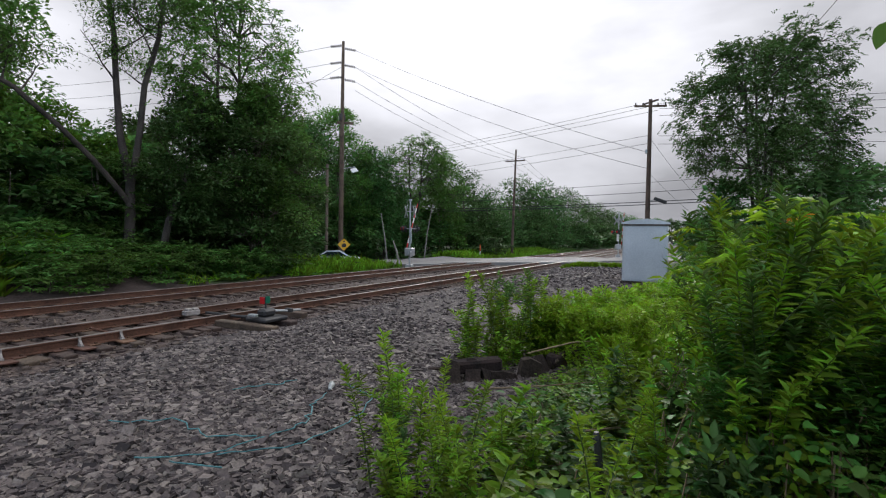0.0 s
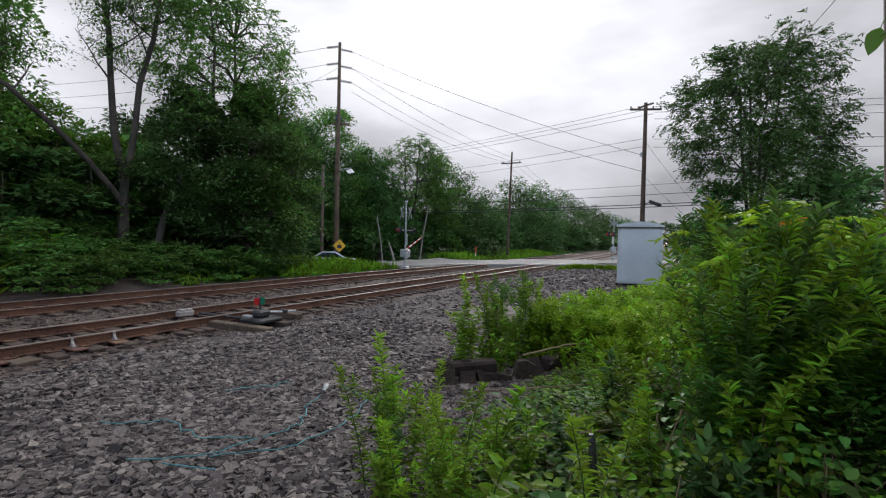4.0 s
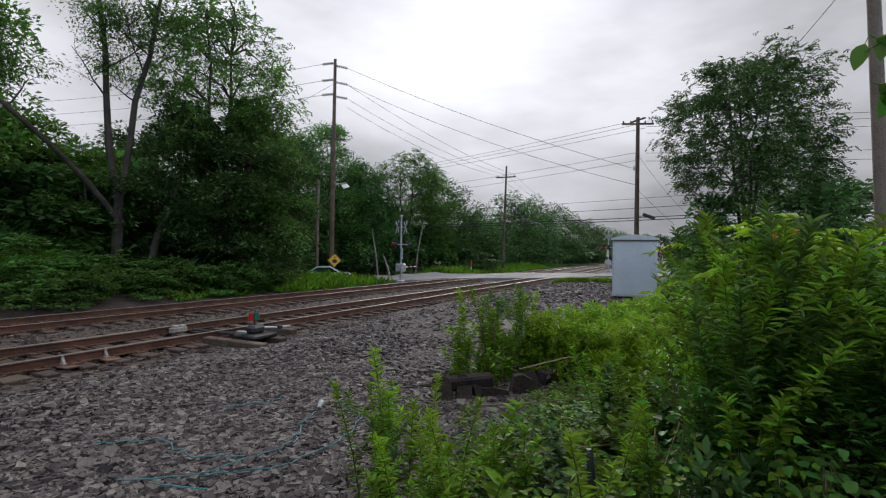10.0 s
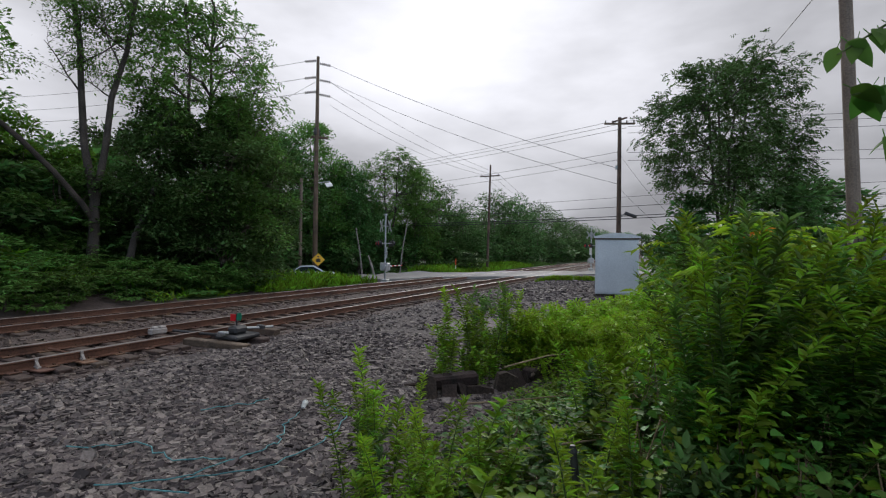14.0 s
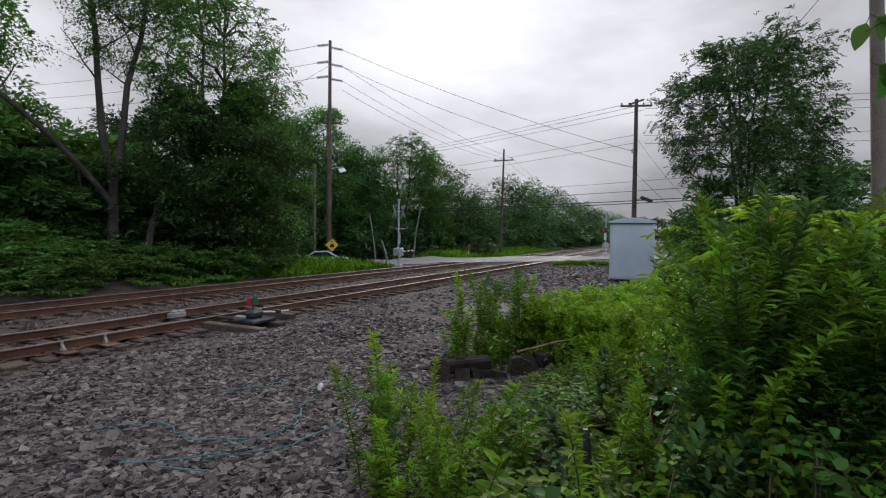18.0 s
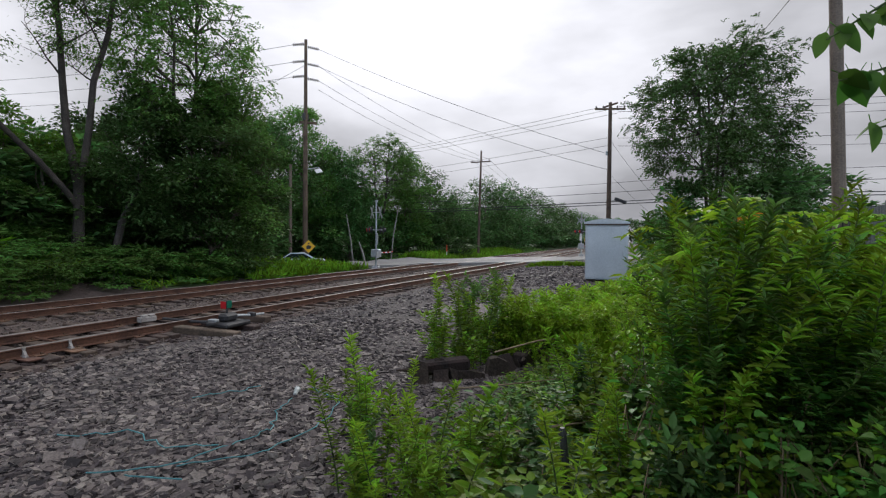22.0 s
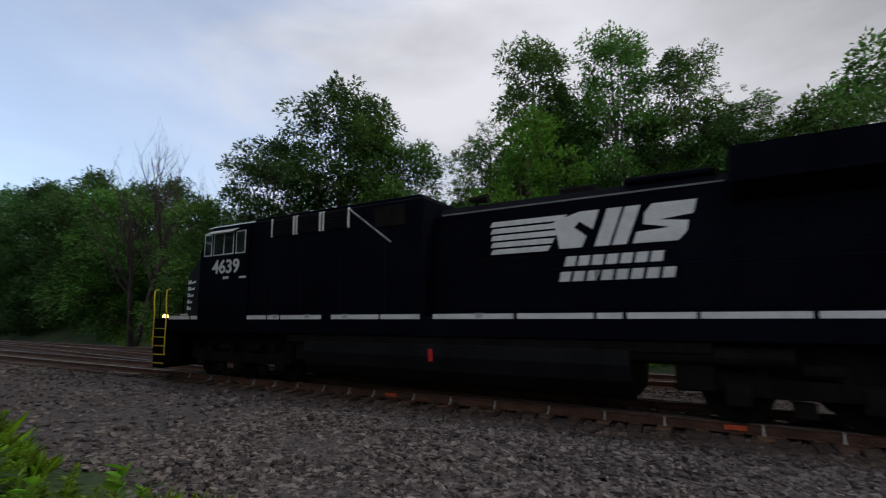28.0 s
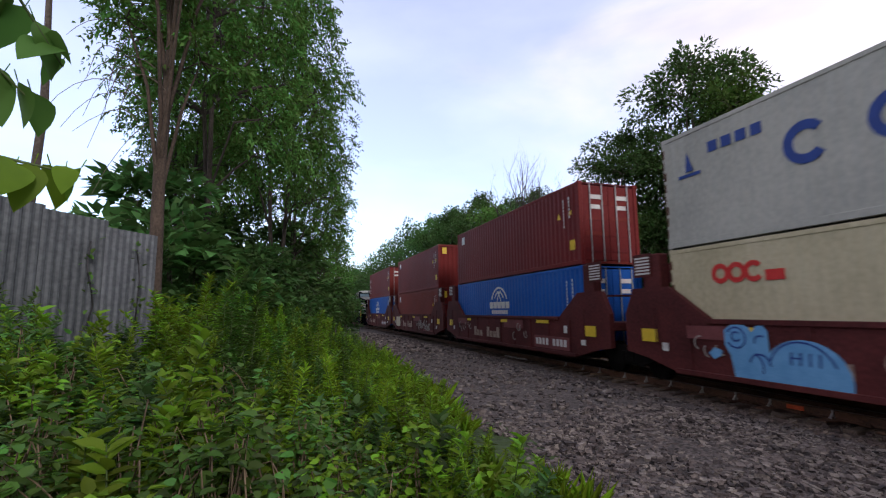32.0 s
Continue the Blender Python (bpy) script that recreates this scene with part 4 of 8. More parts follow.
        plant_tree("backwood", -37 + r.uniform(-2.0, 2.0) + (7 if y < -40 else 0), y, r.uniform(8.0, 9.6) + (1.5 if y < -40 or y > 60 else 0), r.uniform(9, 12), turn())
    for i in range(34):
        y = -90 + i * 3.7
        if 25 < y:
            continue
        plant_tree("thicket" if i % 4 else "round", -26.2 + r.uniform(-1.2, 1.2) + (3 if y < -45 else -1.8 if y > 2 else 0), y, r.uniform(4.0, 6.2), r.uniform(6, 8), turn())
    for x, y, h in ((-34, 25, 5.5), (-35, 32, 5.5), (-35, 38, 6.0), (-34, 43, 6.5), (-31, 48, 6), (-30, 53, 5.5), (-28, 59, 5.5), (-27, 66, 5), (-26.5, 74, 5), (-27, 84, 5), (-27, 96, 5.5), (-28, 110, 6)):
        plant_tree("thicket", x, y, h, h * 1.5, turn())
    for x, y, h, w in ((-21.8, -7.2, 10.2, 6.2), (-21.5, -11.5, 3.4, 3.6), (-22, -1.5, 2.6, 3.2), (-21.5, -17, 4.0, 5.0)):
        plant_tree("bush", x, y, h, w, turn())
    for i in range(38):
        y = -34 + i * 1.45 + r.uniform(-0.6, 0.6)
        x = track_x(y) - r.uniform(10.6, 14.5) + (0.7 if y > 9 else 0)
        if -15 < y < 5 and x > -24.2:
            continue
        plant_tree("shrub", x, y, r.uniform(0.9, 1.6), r.uniform(2.2, 3.8), turn())
    for i in range(12):
        y = 8 + i * 1.05
        plant_tree("shrub", track_x(y) - r.uniform(9.6, 11.0), y, r.uniform(0.8, 1.3), r.uniform(2.0, 3.0), turn())
    for i in range(18):
        plant_tree("backwood", -110 + i * 13 + r.uniform(-3, 3), 700 + r.uniform(-20, 20), r.uniform(30, 36), 26, turn())
    for x, y, h, w in ((-1.75, 7.15, 0.95, 1.1), (-1.5, 7.8, 1.0, 1.2), (-1.25, 8.6, 1.0, 1.2), (-1.0, 9.5, 0.95, 1.3), (-0.7, 10.5, 0.95, 1.4), (-0.3, 11.7, 1.0, 1.5), (-0.7, 7.6, 0.8, 1.1), (-0.5, 8.8, 0.8, 1.2)):
        plant_tree("mound", x, y, h, w, turn())
    plant_tree("thicket", -21.0, 54.0, 2.4, 5.0, 20)
    for i in range(12):
        plant_tree("thicket", -25 - 0.1 * i, 118 + i * 16, r.uniform(5, 6.5), r.uniform(11, 14), turn())
    # low wood closing the line's far end
    for x, y, h in ((-26, -46, 8), (-24, -53, 9), (-23, -67, 11), (-22.5, -75, 10), (-22, -90, 12), (-22, -98, 12), (-22, -118, 14), (-22.5, -129, 14), (-23, -155, 16), (-23, -168, 16), (-23, -200, 18), (-24, -225, 18)):
        plant_tree("fartree", x, y, h, h * 1.05, turn())
    for i in range(9):
        plant_tree("backwood", -70 + i * 12, -330 + r.uniform(-15, 15), r.uniform(26, 30), 22, turn())
    for i in range(12):
        plant_tree("backwood", -32 + r.uniform(-1, 1), -30 + i * 5.2, r.uniform(6.5, 7.8), 8.5, turn())
    # trees on the near side
    plant_tree("spreading", 4.2, 35.8, 15.6, 10.4, 80)
    plant_tree("thicket", 2.3, 36, 6.0, 5.5, 30)
    plant_tree("thicket", 1.5, 31.5, 4.2, 4.2, 70)
    for x, y, h, w in ((0.75, 19.5, 1.7, 2.0), (1.3, 17.5, 1.8, 2.2), (1.5, 24.5, 2.2, 3.2), (0.6, 22.5, 1.5, 1.8), (2.4, 21.0, 2.2, 3.0)):
        plant_tree("bush", x, y, h, w, turn())
    plant_tree("thicket", 6.2, 33, 6.0, 7.5, 130)
    plant_tree("fartree", 9.5, 48, 10.5, 9, 10)
    plant_tree("backwood", 16, 62, 10, 12, 10)
    for k, x, y, h, w in (("slim", 2.42, -9.95, 13, 3.4), ("roadside", 2.1, -13.6, 15, 5.2), ("roadside", 3.6, -17.5, 13, 4.5), ("roadside", 0.55, -19.5, 17, 6.2), ("roadside", -0.2, -26, 16, 6.0), ("broad", 3.9, -27, 12, 6), ("roadside", -1.4, -33, 12, 5), ("round", -2.8, -45, 9, 6), ("round", -4.5, -62, 9, 7)):
        plant_tree(k, x, y, h, w, turn())
    for x, y, h in ((3.3, -12.6, 4.6), (2.3, -12.3, 2.6), (1.6, -14.2, 3.0), (1.5, -17.0, 3.4), (0.6, -20, 3.4), (2.6, -20, 5), (-0.3, -25, 3.6), (1.5, -27, 6), (-1.8, -33, 4), (0.5, -36, 6), (-4, -44, 4.5), (-6, -58, 5)):
        plant_tree("thicket", x, y, h, h * 1.2, turn())


build_woods()


# ---- train ----
M.update(
    black=material("black_paint", ((0.002, 0.0023, 0.005), (0.0048, 0.0054, 0.0105)), 0.55, 0.8, 14, 0.04, 0.004, spec=0.015),
    under=material("grimy_underframe", ((0.004, 0.004, 0.004), (0.014, 0.0125, 0.012)), 0.85, 2, 20, 0.4, 0.01, spec=0.08),
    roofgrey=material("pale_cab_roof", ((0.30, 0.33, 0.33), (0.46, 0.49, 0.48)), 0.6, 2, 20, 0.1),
    tank=material("dusty_black_tank", ((0.004, 0.004, 0.005), (0.012, 0.012, 0.0135)), 0.6, 1.2, 16, 0.1, 0.004, spec=0.08),
    nose_grey=material("grey_nose_and_roof_edge", ((0.10, 0.11, 0.11), (0.17, 0.18, 0.18)), 0.6, 2, 20, 0.1),
    # base colour lightened to stand in for the sky's reflection
    shield=glassy("sky_tinted_windshield", (0.09, 0.15, 0.19), 0.12),
    decal=material("white_decal", ((0.55, 0.55, 0.54), (0.72, 0.72, 0.71)), 0.55, 3, 30, 0.0),
    glass=glassy("cab_glass", (0.02, 0.03, 0.035)),
    lamp_on=glowing("lit_headlight", (1.0, 0.90, 0.62), 30.0),
    ditch_on=glowing("lit_ditch_light", (1.0, 0.62, 0.2), 6.0),
    board_on=glowing("lit_number_board", (0.70, 0.64, 0.48), 0.3),
    blue_box=material("blue_container_paint", ((0.002, 0.075, 0.36), (0.005, 0.11, 0.46)), 0.5, 0.6, 12, 0.05, spec=0.25),
    maroon=material("maroon_container_paint", ((0.125, 0.0095, 0.0095), (0.185, 0.018, 0.017)), 0.6, 0.5, 12, 0.06, vary=0.12, spec=0.25),
    grey_box=material("weathered_grey_container_paint", ((0.33, 0.342, 0.315), (0.47, 0.475, 0.435)), 0.6, 0.5, 9, 0.06, stain=(0.27, 0.22, 0.15)),
    cream_box=material("weathered_cream_container_paint", ((0.40, 0.36, 0.23), (0.56, 0.51, 0.35)), 0.6, 0.5, 9, 0.06, stain=(0.3, 0.23, 0.13)),
    well=material("faded_red_brown_car_paint", ((0.05, 0.0105, 0.0115), (0.125, 0.027, 0.027)), 0.75, 0.8, 14, 0.2, 0.006, stain=(0.17, 0.065, 0.06), spec=0.25),
    pink=material("faded_red_patch", ((0.13, 0.032, 0.036), (0.21, 0.06, 0.062)), 0.75, 2, 20, 0.05),
    tan=material("faded_tan_lettering", ((0.20, 0.12, 0.10), (0.46, 0.36, 0.30)), 0.8, 7, 26, 0.0),
    cream_patch=material("cream_overpaint", ((0.42, 0.38, 0.28), (0.58, 0.53, 0.42)), 0.8, 4, 30, 0.0),
    spray_blue=material("blue_spray_paint", ((0.10, 0.32, 0.62), (0.16, 0.42, 0.72)), 0.6, 4, 30, 0.0),
    spray_grey=material("grey_spray_paint", ((0.25, 0.23, 0.21), (0.42, 0.39, 0.36)), 0.8, 4, 30, 0.0),
    deep_blue=material("deep_blue_decal", ((0.01, 0.04, 0.22), (0.015, 0.06, 0.3)), 0.6, 4, 30, 0.0),
    red_decal=material("red_decal", ((0.5, 0.02, 0.02), (0.62, 0.035, 0.03)), 0.6, 4, 30, 0.0),
)


def lettering(text, size, mat, parent, at, label="", deep=0.004, bold=0.0):
    """Raised flat characters in the built-in font, as one mesh, lying in the local x-y plane of the pose at."""
    cu = bpy.data.curves.new("lettering", "FONT")
    cu.body, cu.size, cu.extrude, cu.offset, cu.align_x, cu.align_y, cu.resolution_u = text, size, deep, bold, "CENTER", "CENTER", 3
    tmp = bpy.data.objects.new("lettering", cu)
    me = bpy.data.meshes.new_from_object(tmp)
    bpy.data.objects.remove(tmp)
    bpy.data.curves.remove(cu)
    me.materials.clear()
    me.materials.append(mat)
    ob = new("lettering", me)
    ob.parent = parent
    ob.matrix_basis = at
    return tagged(ob, label)


SIDE = Matrix(((0, 0, 1, 0), (1, 0, 0, 0), (0, 1, 0, 0), (0, 0, 0, 1)))  # decal plane: x runs along +y, y runs up, faces +x


def decal(name, polys, mat, parent, x, label="", deep=0.006, face=1):
    """Flat painted shapes on the side at x; outlines in (y, z); face -1: on the side that looks to -x."""
    for p in polys:
        part(name, Shape().prism(p, 0, x, x + face * deep), mat, parent, label)


def slab(y0, z0, y1, z1, skew=0.0):
    return [(y0, z0), (y1, z0), (y1 + skew, z1), (y0 + skew, z1)]


def add_wheels(parent, ys, r=0.5):
    for y in ys:
        w = Shape()
        for sx in (-1, 1):
            w.cyl((sx * 0.70, y, r), (sx * 0.83, y, r), r, 20)
            w.cyl((sx * 0.66, y, r), (sx * 0.70, y, r), r + 0.03, 20)
            w.cyl((sx * 0.83, y, r), (sx * 0.86, y, r), r * 0.35, 10)
        w.cyl((-0.7, y, r), (0.7, y, r), 0.09, 8)
        part("wheelset", w, M["under"], parent)


def loco_truck(parent, y0):
    t = Shape()
    for sx in (-1, 1):
        t.prism([(y0 - 2.35, 0.62), (y0 - 2.2, 0.9), (y0 - 0.9, 0.78), (y0 + 0.9, 0.78), (y0 + 2.2, 0.9), (y0 + 2.35, 0.62), (y0 + 1.5, 0.5), (y0 - 1.5, 0.5)], 0, sx * 0.98, sx * 1.16)
        for k in (-1, 0, 1):
            yy = y0 + k * 1.78
            t.box(sx * 1.0 - 0.12, yy - 0.2, 0.33, sx * 1.0 + 0.22 * (1 if sx > 0 else 0.5), yy + 0.2, 0.72, 0.03)
            t.cyl((sx * 1.1, yy + 0.36, 0.55), (sx * 1.1, yy + 0.36, 1.05), 0.1, 10)
            t.cyl((sx * 1.1, yy - 0.36, 0.55), (sx * 1.1, yy - 0.36, 1.05), 0.1, 10)
        t.cyl((sx * 1.12, y0 - 0.9, 0.95), (sx * 1.12, y0 - 0.35, 0.95), 0.12, 10)
        t.cyl((sx * 1.12, y0 + 0.4, 0.95), (sx * 1.12, y0 + 0.95, 0.95), 0.12, 10)
        t.box(sx * 1.05 - 0.06, y0 - 1.05, 0.2, sx * 1.05 + 0.06, y0 - 0.75, 0.45, 0.01)
        t.box(sx * 1.05 - 0.06, y0 + 0.8, 0.2, sx * 1.05 + 0.06, y0 + 1.1, 0.45, 0.01)
    tr = part("truck", t, M["under"], parent, "grimy three-axle truck")
    add_wheels(tr, (y0 - 1.78, y0, y0 + 1.78), 0.52)


def loco_steps(parent, y, inward):
    """Step wells and handrails at one end, on both sides; inward: +1 when the body lies toward +y."""
    for sx in (-1, 1):
        well = part("step_well", Shape().box(min(sx * 1.0, sx * 1.03), y - 0.32, 0.3, max(sx * 1.0, sx * 1.03), y + 0.32, 1.72), M["under"], parent)
        for yy in (y - 0.325, y + 0.30):
            part("stringer", Shape().box(min(sx * 1.03, sx * 1.5), yy, 0.3, max(sx * 1.03, sx * 1.5), yy + 0.025, 1.72), M["under"], well)
        for k in range(5):
            part("tread", Shape().box(min(sx * 1.03, sx * 1.5), y - 0.3, 0.34 + k * 0.28, max(sx * 1.03, sx * 1.5), y + 0.3, 0.37 + k * 0.28), M["under"], well)
        for k in range(5):
            part("step_edge", Shape().box(min(sx * 1.5, sx * 1.52), y - 0.29, 0.345 + k * 0.28, max(sx * 1.5, sx * 1.52), y + 0.29, 0.372 + k * 0.28), M["yellow"], well, "yellow step edge")
        for dy, z0 in ((-0.36, 0.85), (0.34, 0.62)):
            h = Shape().tube([(sx * 1.5, y + dy - inward * 0.02, z0), (sx * 1.53, y + dy, z0 + 0.12), (sx * 1.53, y + dy, 2.0), (sx * 1.5, y + dy - inward * 0.12, 2.4), (sx * 1.42, y + dy - inward * 0.26, 2.74), (sx * 1.3, y + dy - inward * 0.24, 2.8)], 0.022, 7)
            part("handrail", h, M["yellow"], parent, "bent yellow grab rail")


def end_platform(parent, y, out, front):
    """Pilot, coupler and hoses at an end; out: -1 toward the front, +1 toward the back."""
    s = Shape().prism([(-1.45, 1.7), (1.45, 1.7), (1.45, 0.7), (1.25, 0.18), (-1.25, 0.18), (-1.45, 0.7)], 1, y, y + out * 0.06)
    if front:
        s.prism([(y + out * 0.05, 0.85), (y + out * 0.42, 0.3), (y + out * 0.40, 0.14), (y, 0.14)], 0, -1.2, 1.2)
    p = part("pilot", s, M["black"], parent, "dark snowplow pilot")
    part("coupler", Shape().box(-0.13, min(y, y + out * 0.75), 0.72, 0.13, max(y, y + out * 0.75), 1.0, 0.03).box(-0.2, min(y + out * 0.55, y + out * 0.85), 0.68, 0.2, max(y + out * 0.55, y + out * 0.85), 1.05, 0.04), M["under"], p)
    for x in (-0.6, -0.4, 0.4, 0.6):
        part("air_hose", Shape().tube([(x, y + out * 0.06, 1.05), (x, y + out * 0.2, 0.95), (x * 1.02, y + out * 0.25, 0.6), (x * 1.05, y + out * 0.2, 0.45)], 0.03, 6), M["under"], p)
    part("end_stripe", Shape().box(-1.42, min(y + out * 0.062, y + out * 0.07), 1.62, 1.42, max(y + out * 0.062, y + out * 0.07), 1.72), M["decal"], parent, "white reflective stripe")


def build_loco(number, headlights):
    """Local y runs from the front steps at 0 to the rear; z 0 at the rail tops."""
    L = 21.55
    c = thing("diesel_locomotive", pose(0, 0, 0), "black diesel locomotive with white stripes and yellow handrails", "locomotive", "locomotives")
    part("underframe", Shape().box(-1.5, -0.42, 1.38, 1.5, L + 0.42, 1.83, 0.03), M["black"], c)
    part("side_skirt", Shape().box(-1.46, 5.9, 1.18, 1.46, 15.9, 1.38, 0.02), M["under"], c)
    # nose, narrower at the front
    nose = Shape()
    f0, f1 = [(-0.98, 1.72), (-0.98, 3.25), (-0.85, 3.45), (0.85, 3.45), (0.98, 3.25), (0.98, 1.72)], [(-1.5, 1.72), (-1.5, 3.72), (-1.42, 3.88), (1.42, 3.88), (1.5, 3.72), (1.5, 1.72)]
    v = [(x, 0.55, z) for x, z in f0] + [(x, 1.98, z) for x, z in f1]
    nose.add(v, [tuple(range(6)), tuple(range(11, 5, -1))] + [(i, (i + 1) % 6, 6 + (i + 1) % 6, 6 + i) for i in range(6)])
    nose_ob = part("nose", nose, M["black"], c)
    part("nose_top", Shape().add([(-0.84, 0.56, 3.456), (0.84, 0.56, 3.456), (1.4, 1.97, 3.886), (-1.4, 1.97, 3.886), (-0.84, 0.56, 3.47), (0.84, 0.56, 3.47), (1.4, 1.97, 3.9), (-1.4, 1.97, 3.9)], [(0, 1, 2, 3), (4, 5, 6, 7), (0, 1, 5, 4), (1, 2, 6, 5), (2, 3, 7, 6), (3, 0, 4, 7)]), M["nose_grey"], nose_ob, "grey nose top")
    part("nose_door", Shape().box(-0.78, 0.50, 1.78, -0.18, 0.55, 3.15, 0.01), material("rusty_open_door", ((0.09, 0.03, 0.02), (0.17, 0.06, 0.04)), 0.8), nose_ob, "rusty brown nose door") if headlights else None
    part("front_panel", Shape().box(-0.1, 0.535, 2.0, 0.55, 0.549, 2.95), M["decal"], nose_ob, "white nose panel")
    for k in range(5):
        z = 2.08 + k * 0.215
        for sx in (-1, 1):
            y1 = 1.05 + 0.115 * k
            x0, xb = 0.985, 0.985 + (1.5 - 0.985) * (y1 - 0.55) / 1.43
            s = Shape().add([(sx * (x0 + 0.004), 0.56, z), (sx * (xb + 0.012), y1, z), (sx * (xb + 0.016), y1 + 0.07, z + 0.125), (sx * (x0 + 0.004), 0.56, z + 0.125), (sx * (x0 - 0.01), 0.56, z), (sx * (xb - 0.01), y1, z), (sx * (xb - 0.01), y1 + 0.07, z + 0.125), (sx * (x0 - 0.01), 0.56, z + 0.125)],
                            [(0, 1, 2, 3), (4, 5, 6, 7), (0, 1, 5, 4), (1, 2, 6, 5), (2, 3, 7, 6), (3, 0, 4, 7)])
            part("nose_stripe", s, M["decal"], nose_ob, "white nose stripe")
        part("nose_stripe", Shape().box(0.5, 0.538, z, 0.97, 0.549, z + 0.125), M["decal"], nose_ob, "white nose stripe")
        part("nose_stripe", Shape().box(-0.97, 0.538, z, -0.8, 0.549, z + 0.125), M["decal"], nose_ob, "white nose stripe")
    # cab
    prof = [(1.98, 1.72), (1.98, 3.86), (2.30, 4.42), (2.55, 4.60), (4.3, 4.60), (4.3, 1.72)]
    cab = part("cab", Shape().prism(prof, 0, -1.52, 1.52), M["black"], c)
    # whitish sky reflection is put into the roof's pale colour
    part("cab_roof", Shape().prism([(-1.53, 4.60), (1.53, 4.60), (1.3, 4.70), (0.6, 4.76), (-0.6, 4.76), (-1.3, 4.70)], 1, 2.25, 4.42), M["roofgrey"], cab, "arched cab roof, pale with the sky's reflection in its colour")
    for x0, x1 in ((-1.32, -0.12), (0.12, 1.32)):
        ws = Shape().add([(x0, 2.005, 3.93), (x1, 2.005, 3.93), (x1, 2.245, 4.35), (x0, 2.245, 4.35), (x0, 2.03, 3.915), (x1, 2.03, 3.915), (x1, 2.27, 4.335), (x0, 2.27, 4.335)], [(0, 1, 2, 3), (4, 5, 6, 7), (0, 1, 5, 4), (1, 2, 6, 5), (2, 3, 7, 6), (3, 0, 4, 7)])
        part("windshield", ws, M["shield"], cab, "windshield pane with the sky's pale blue in its colour")
    for sx in (-1, 1):
        for y0, y1 in ((2.2, 2.52), (2.66, 3.12), (3.14, 3.56), (3.72, 4.1)):
            x = sx * 1.522
            part("side_window", Shape().box(min(x, x + sx * 0.008), y0, 3.75, max(x, x + sx * 0.008), y1, 4.38), M["glass"], cab)
            fr = Shape()
            for a in ((y0 - 0.025, 3.72, y0, 4.41), (y1, 3.72, y1 + 0.025, 4.41), (y0, 3.72, y1, 3.75), (y0, 4.38, y1, 4.41)):
                fr.box(min(x, x + sx * 0.02), a[0], a[1], max(x, x + sx * 0.02), a[2], a[3])
            part("window_frame", fr, M["decal"], cab, "pale window frame")
        part("sunshade", Shape().add([(sx * 1.53, 2.5, 4.5), (sx * 1.53, 3.8, 4.5), (sx * 1.80, 3.75, 4.36), (sx * 1.80, 2.55, 4.36), (sx * 1.53, 2.5, 4.48), (sx * 1.53, 3.8, 4.48), (sx * 1.80, 3.75, 4.34), (sx * 1.80, 2.55, 4.34)], [(0, 1, 2, 3), (4, 5, 6, 7), (0, 1, 5, 4), (1, 2, 6, 5), (2, 3, 7, 6), (3, 0, 4, 7)]), M["roofgrey"], cab)
        face = SIDE if sx > 0 else Matrix.Rotation(math.pi, 4, "Z") @ SIDE
        lettering(number, 0.57, M["decal"], cab, Matrix.Translation((sx * 1.526, 3.25, 3.34)) @ face @ Matrix.Diagonal((1.12, 1, 1, 1)), "white road number", bold=0.014)
        decal("small_mark", [slab(3.15, 2.98, 3.4, 3.06), slab(3.9, 2.98, 4.2, 3.04)], M["decal"], cab, sx * 1.522, face=sx)
        decal("small_mark", [slab(1.0, 1.9, 1.4, 1.95), slab(4.6, 2.35, 4.78, 2.4)], M["decal"], cab, sx * 1.46, face=sx)
    hl = part("headlight_box", Shape().prism([(2.02, 4.42), (2.0, 4.66), (2.5, 4.74), (2.6, 4.5)], 0, -1.05, 1.05), M["roofgrey"], cab, "pale number board and headlight housing")
    for x in (-0.16, 0.16):
        part("headlight", Shape().cyl((x, 1.97, 4.55), (x, 2.04, 4.55), 0.11, 14), M["lamp_on"] if headlights else M["glass"], hl)
    for x in (-0.68, 0.68):
        part("number_board", Shape().box(x - 0.33, 1.99, 4.46, x + 0.33, 2.03, 4.64), M["board_on"] if headlights else M["roofgrey"], hl)
        lettering(number, 0.17, M["black"], hl, Matrix.Translation((x, 1.985, 4.55)) @ pose(0, 0, 0, 90, 0, 0), "", 0.002)
    for x in (-1.1, 1.1):
        part("ditch_light", Shape().cyl((x, -0.50, 1.86), (x, -0.40, 1.86), 0.085, 12), M["ditch_on"] if headlights else M["glass"], c, "ditch light")
    # equipment cabinet behind the cab, full width on the left side
    part("equipment_cabinet", Shape().box(-0.95, 4.305, 1.72, 1.5, 10.3, 4.62, 0.04), M["black"], c)
    part("cabinet_roof", Shape().box(-0.9, 4.4, 4.62, 1.44, 10.2, 4.70, 0.02), M["black"], c)
    for k in range(3):
        y = 5.25 + k * 0.98
        v = Shape().box(1.50, y, 4.1, 1.53, y + 0.85, 4.58)
        p = part("louvred_vent", v, M["under"], c)
        for yy in (y - 0.03, y + 0.83):
            part("vent_edge", Shape().box(1.50, yy, 4.08, 1.545, yy + 0.05, 4.6), M["decal"], p, "white vent edge")
        for j in range(5):
            part("slat", Shape().box(1.53, y + 0.04, 4.14 + j * 0.085, 1.54, y + 0.81, 4.165 + j * 0.085), M["black"], p)
    part("blower_vent", Shape().box(1.50, 8.9, 4.0, 1.52, 9.8, 4.5), M["under"], c)
    part("drain_pipe", Shape().tube([(1.52, 8.1, 4.55), (1.53, 9.4, 3.6)], 0.018, 6), M["galv"], c)
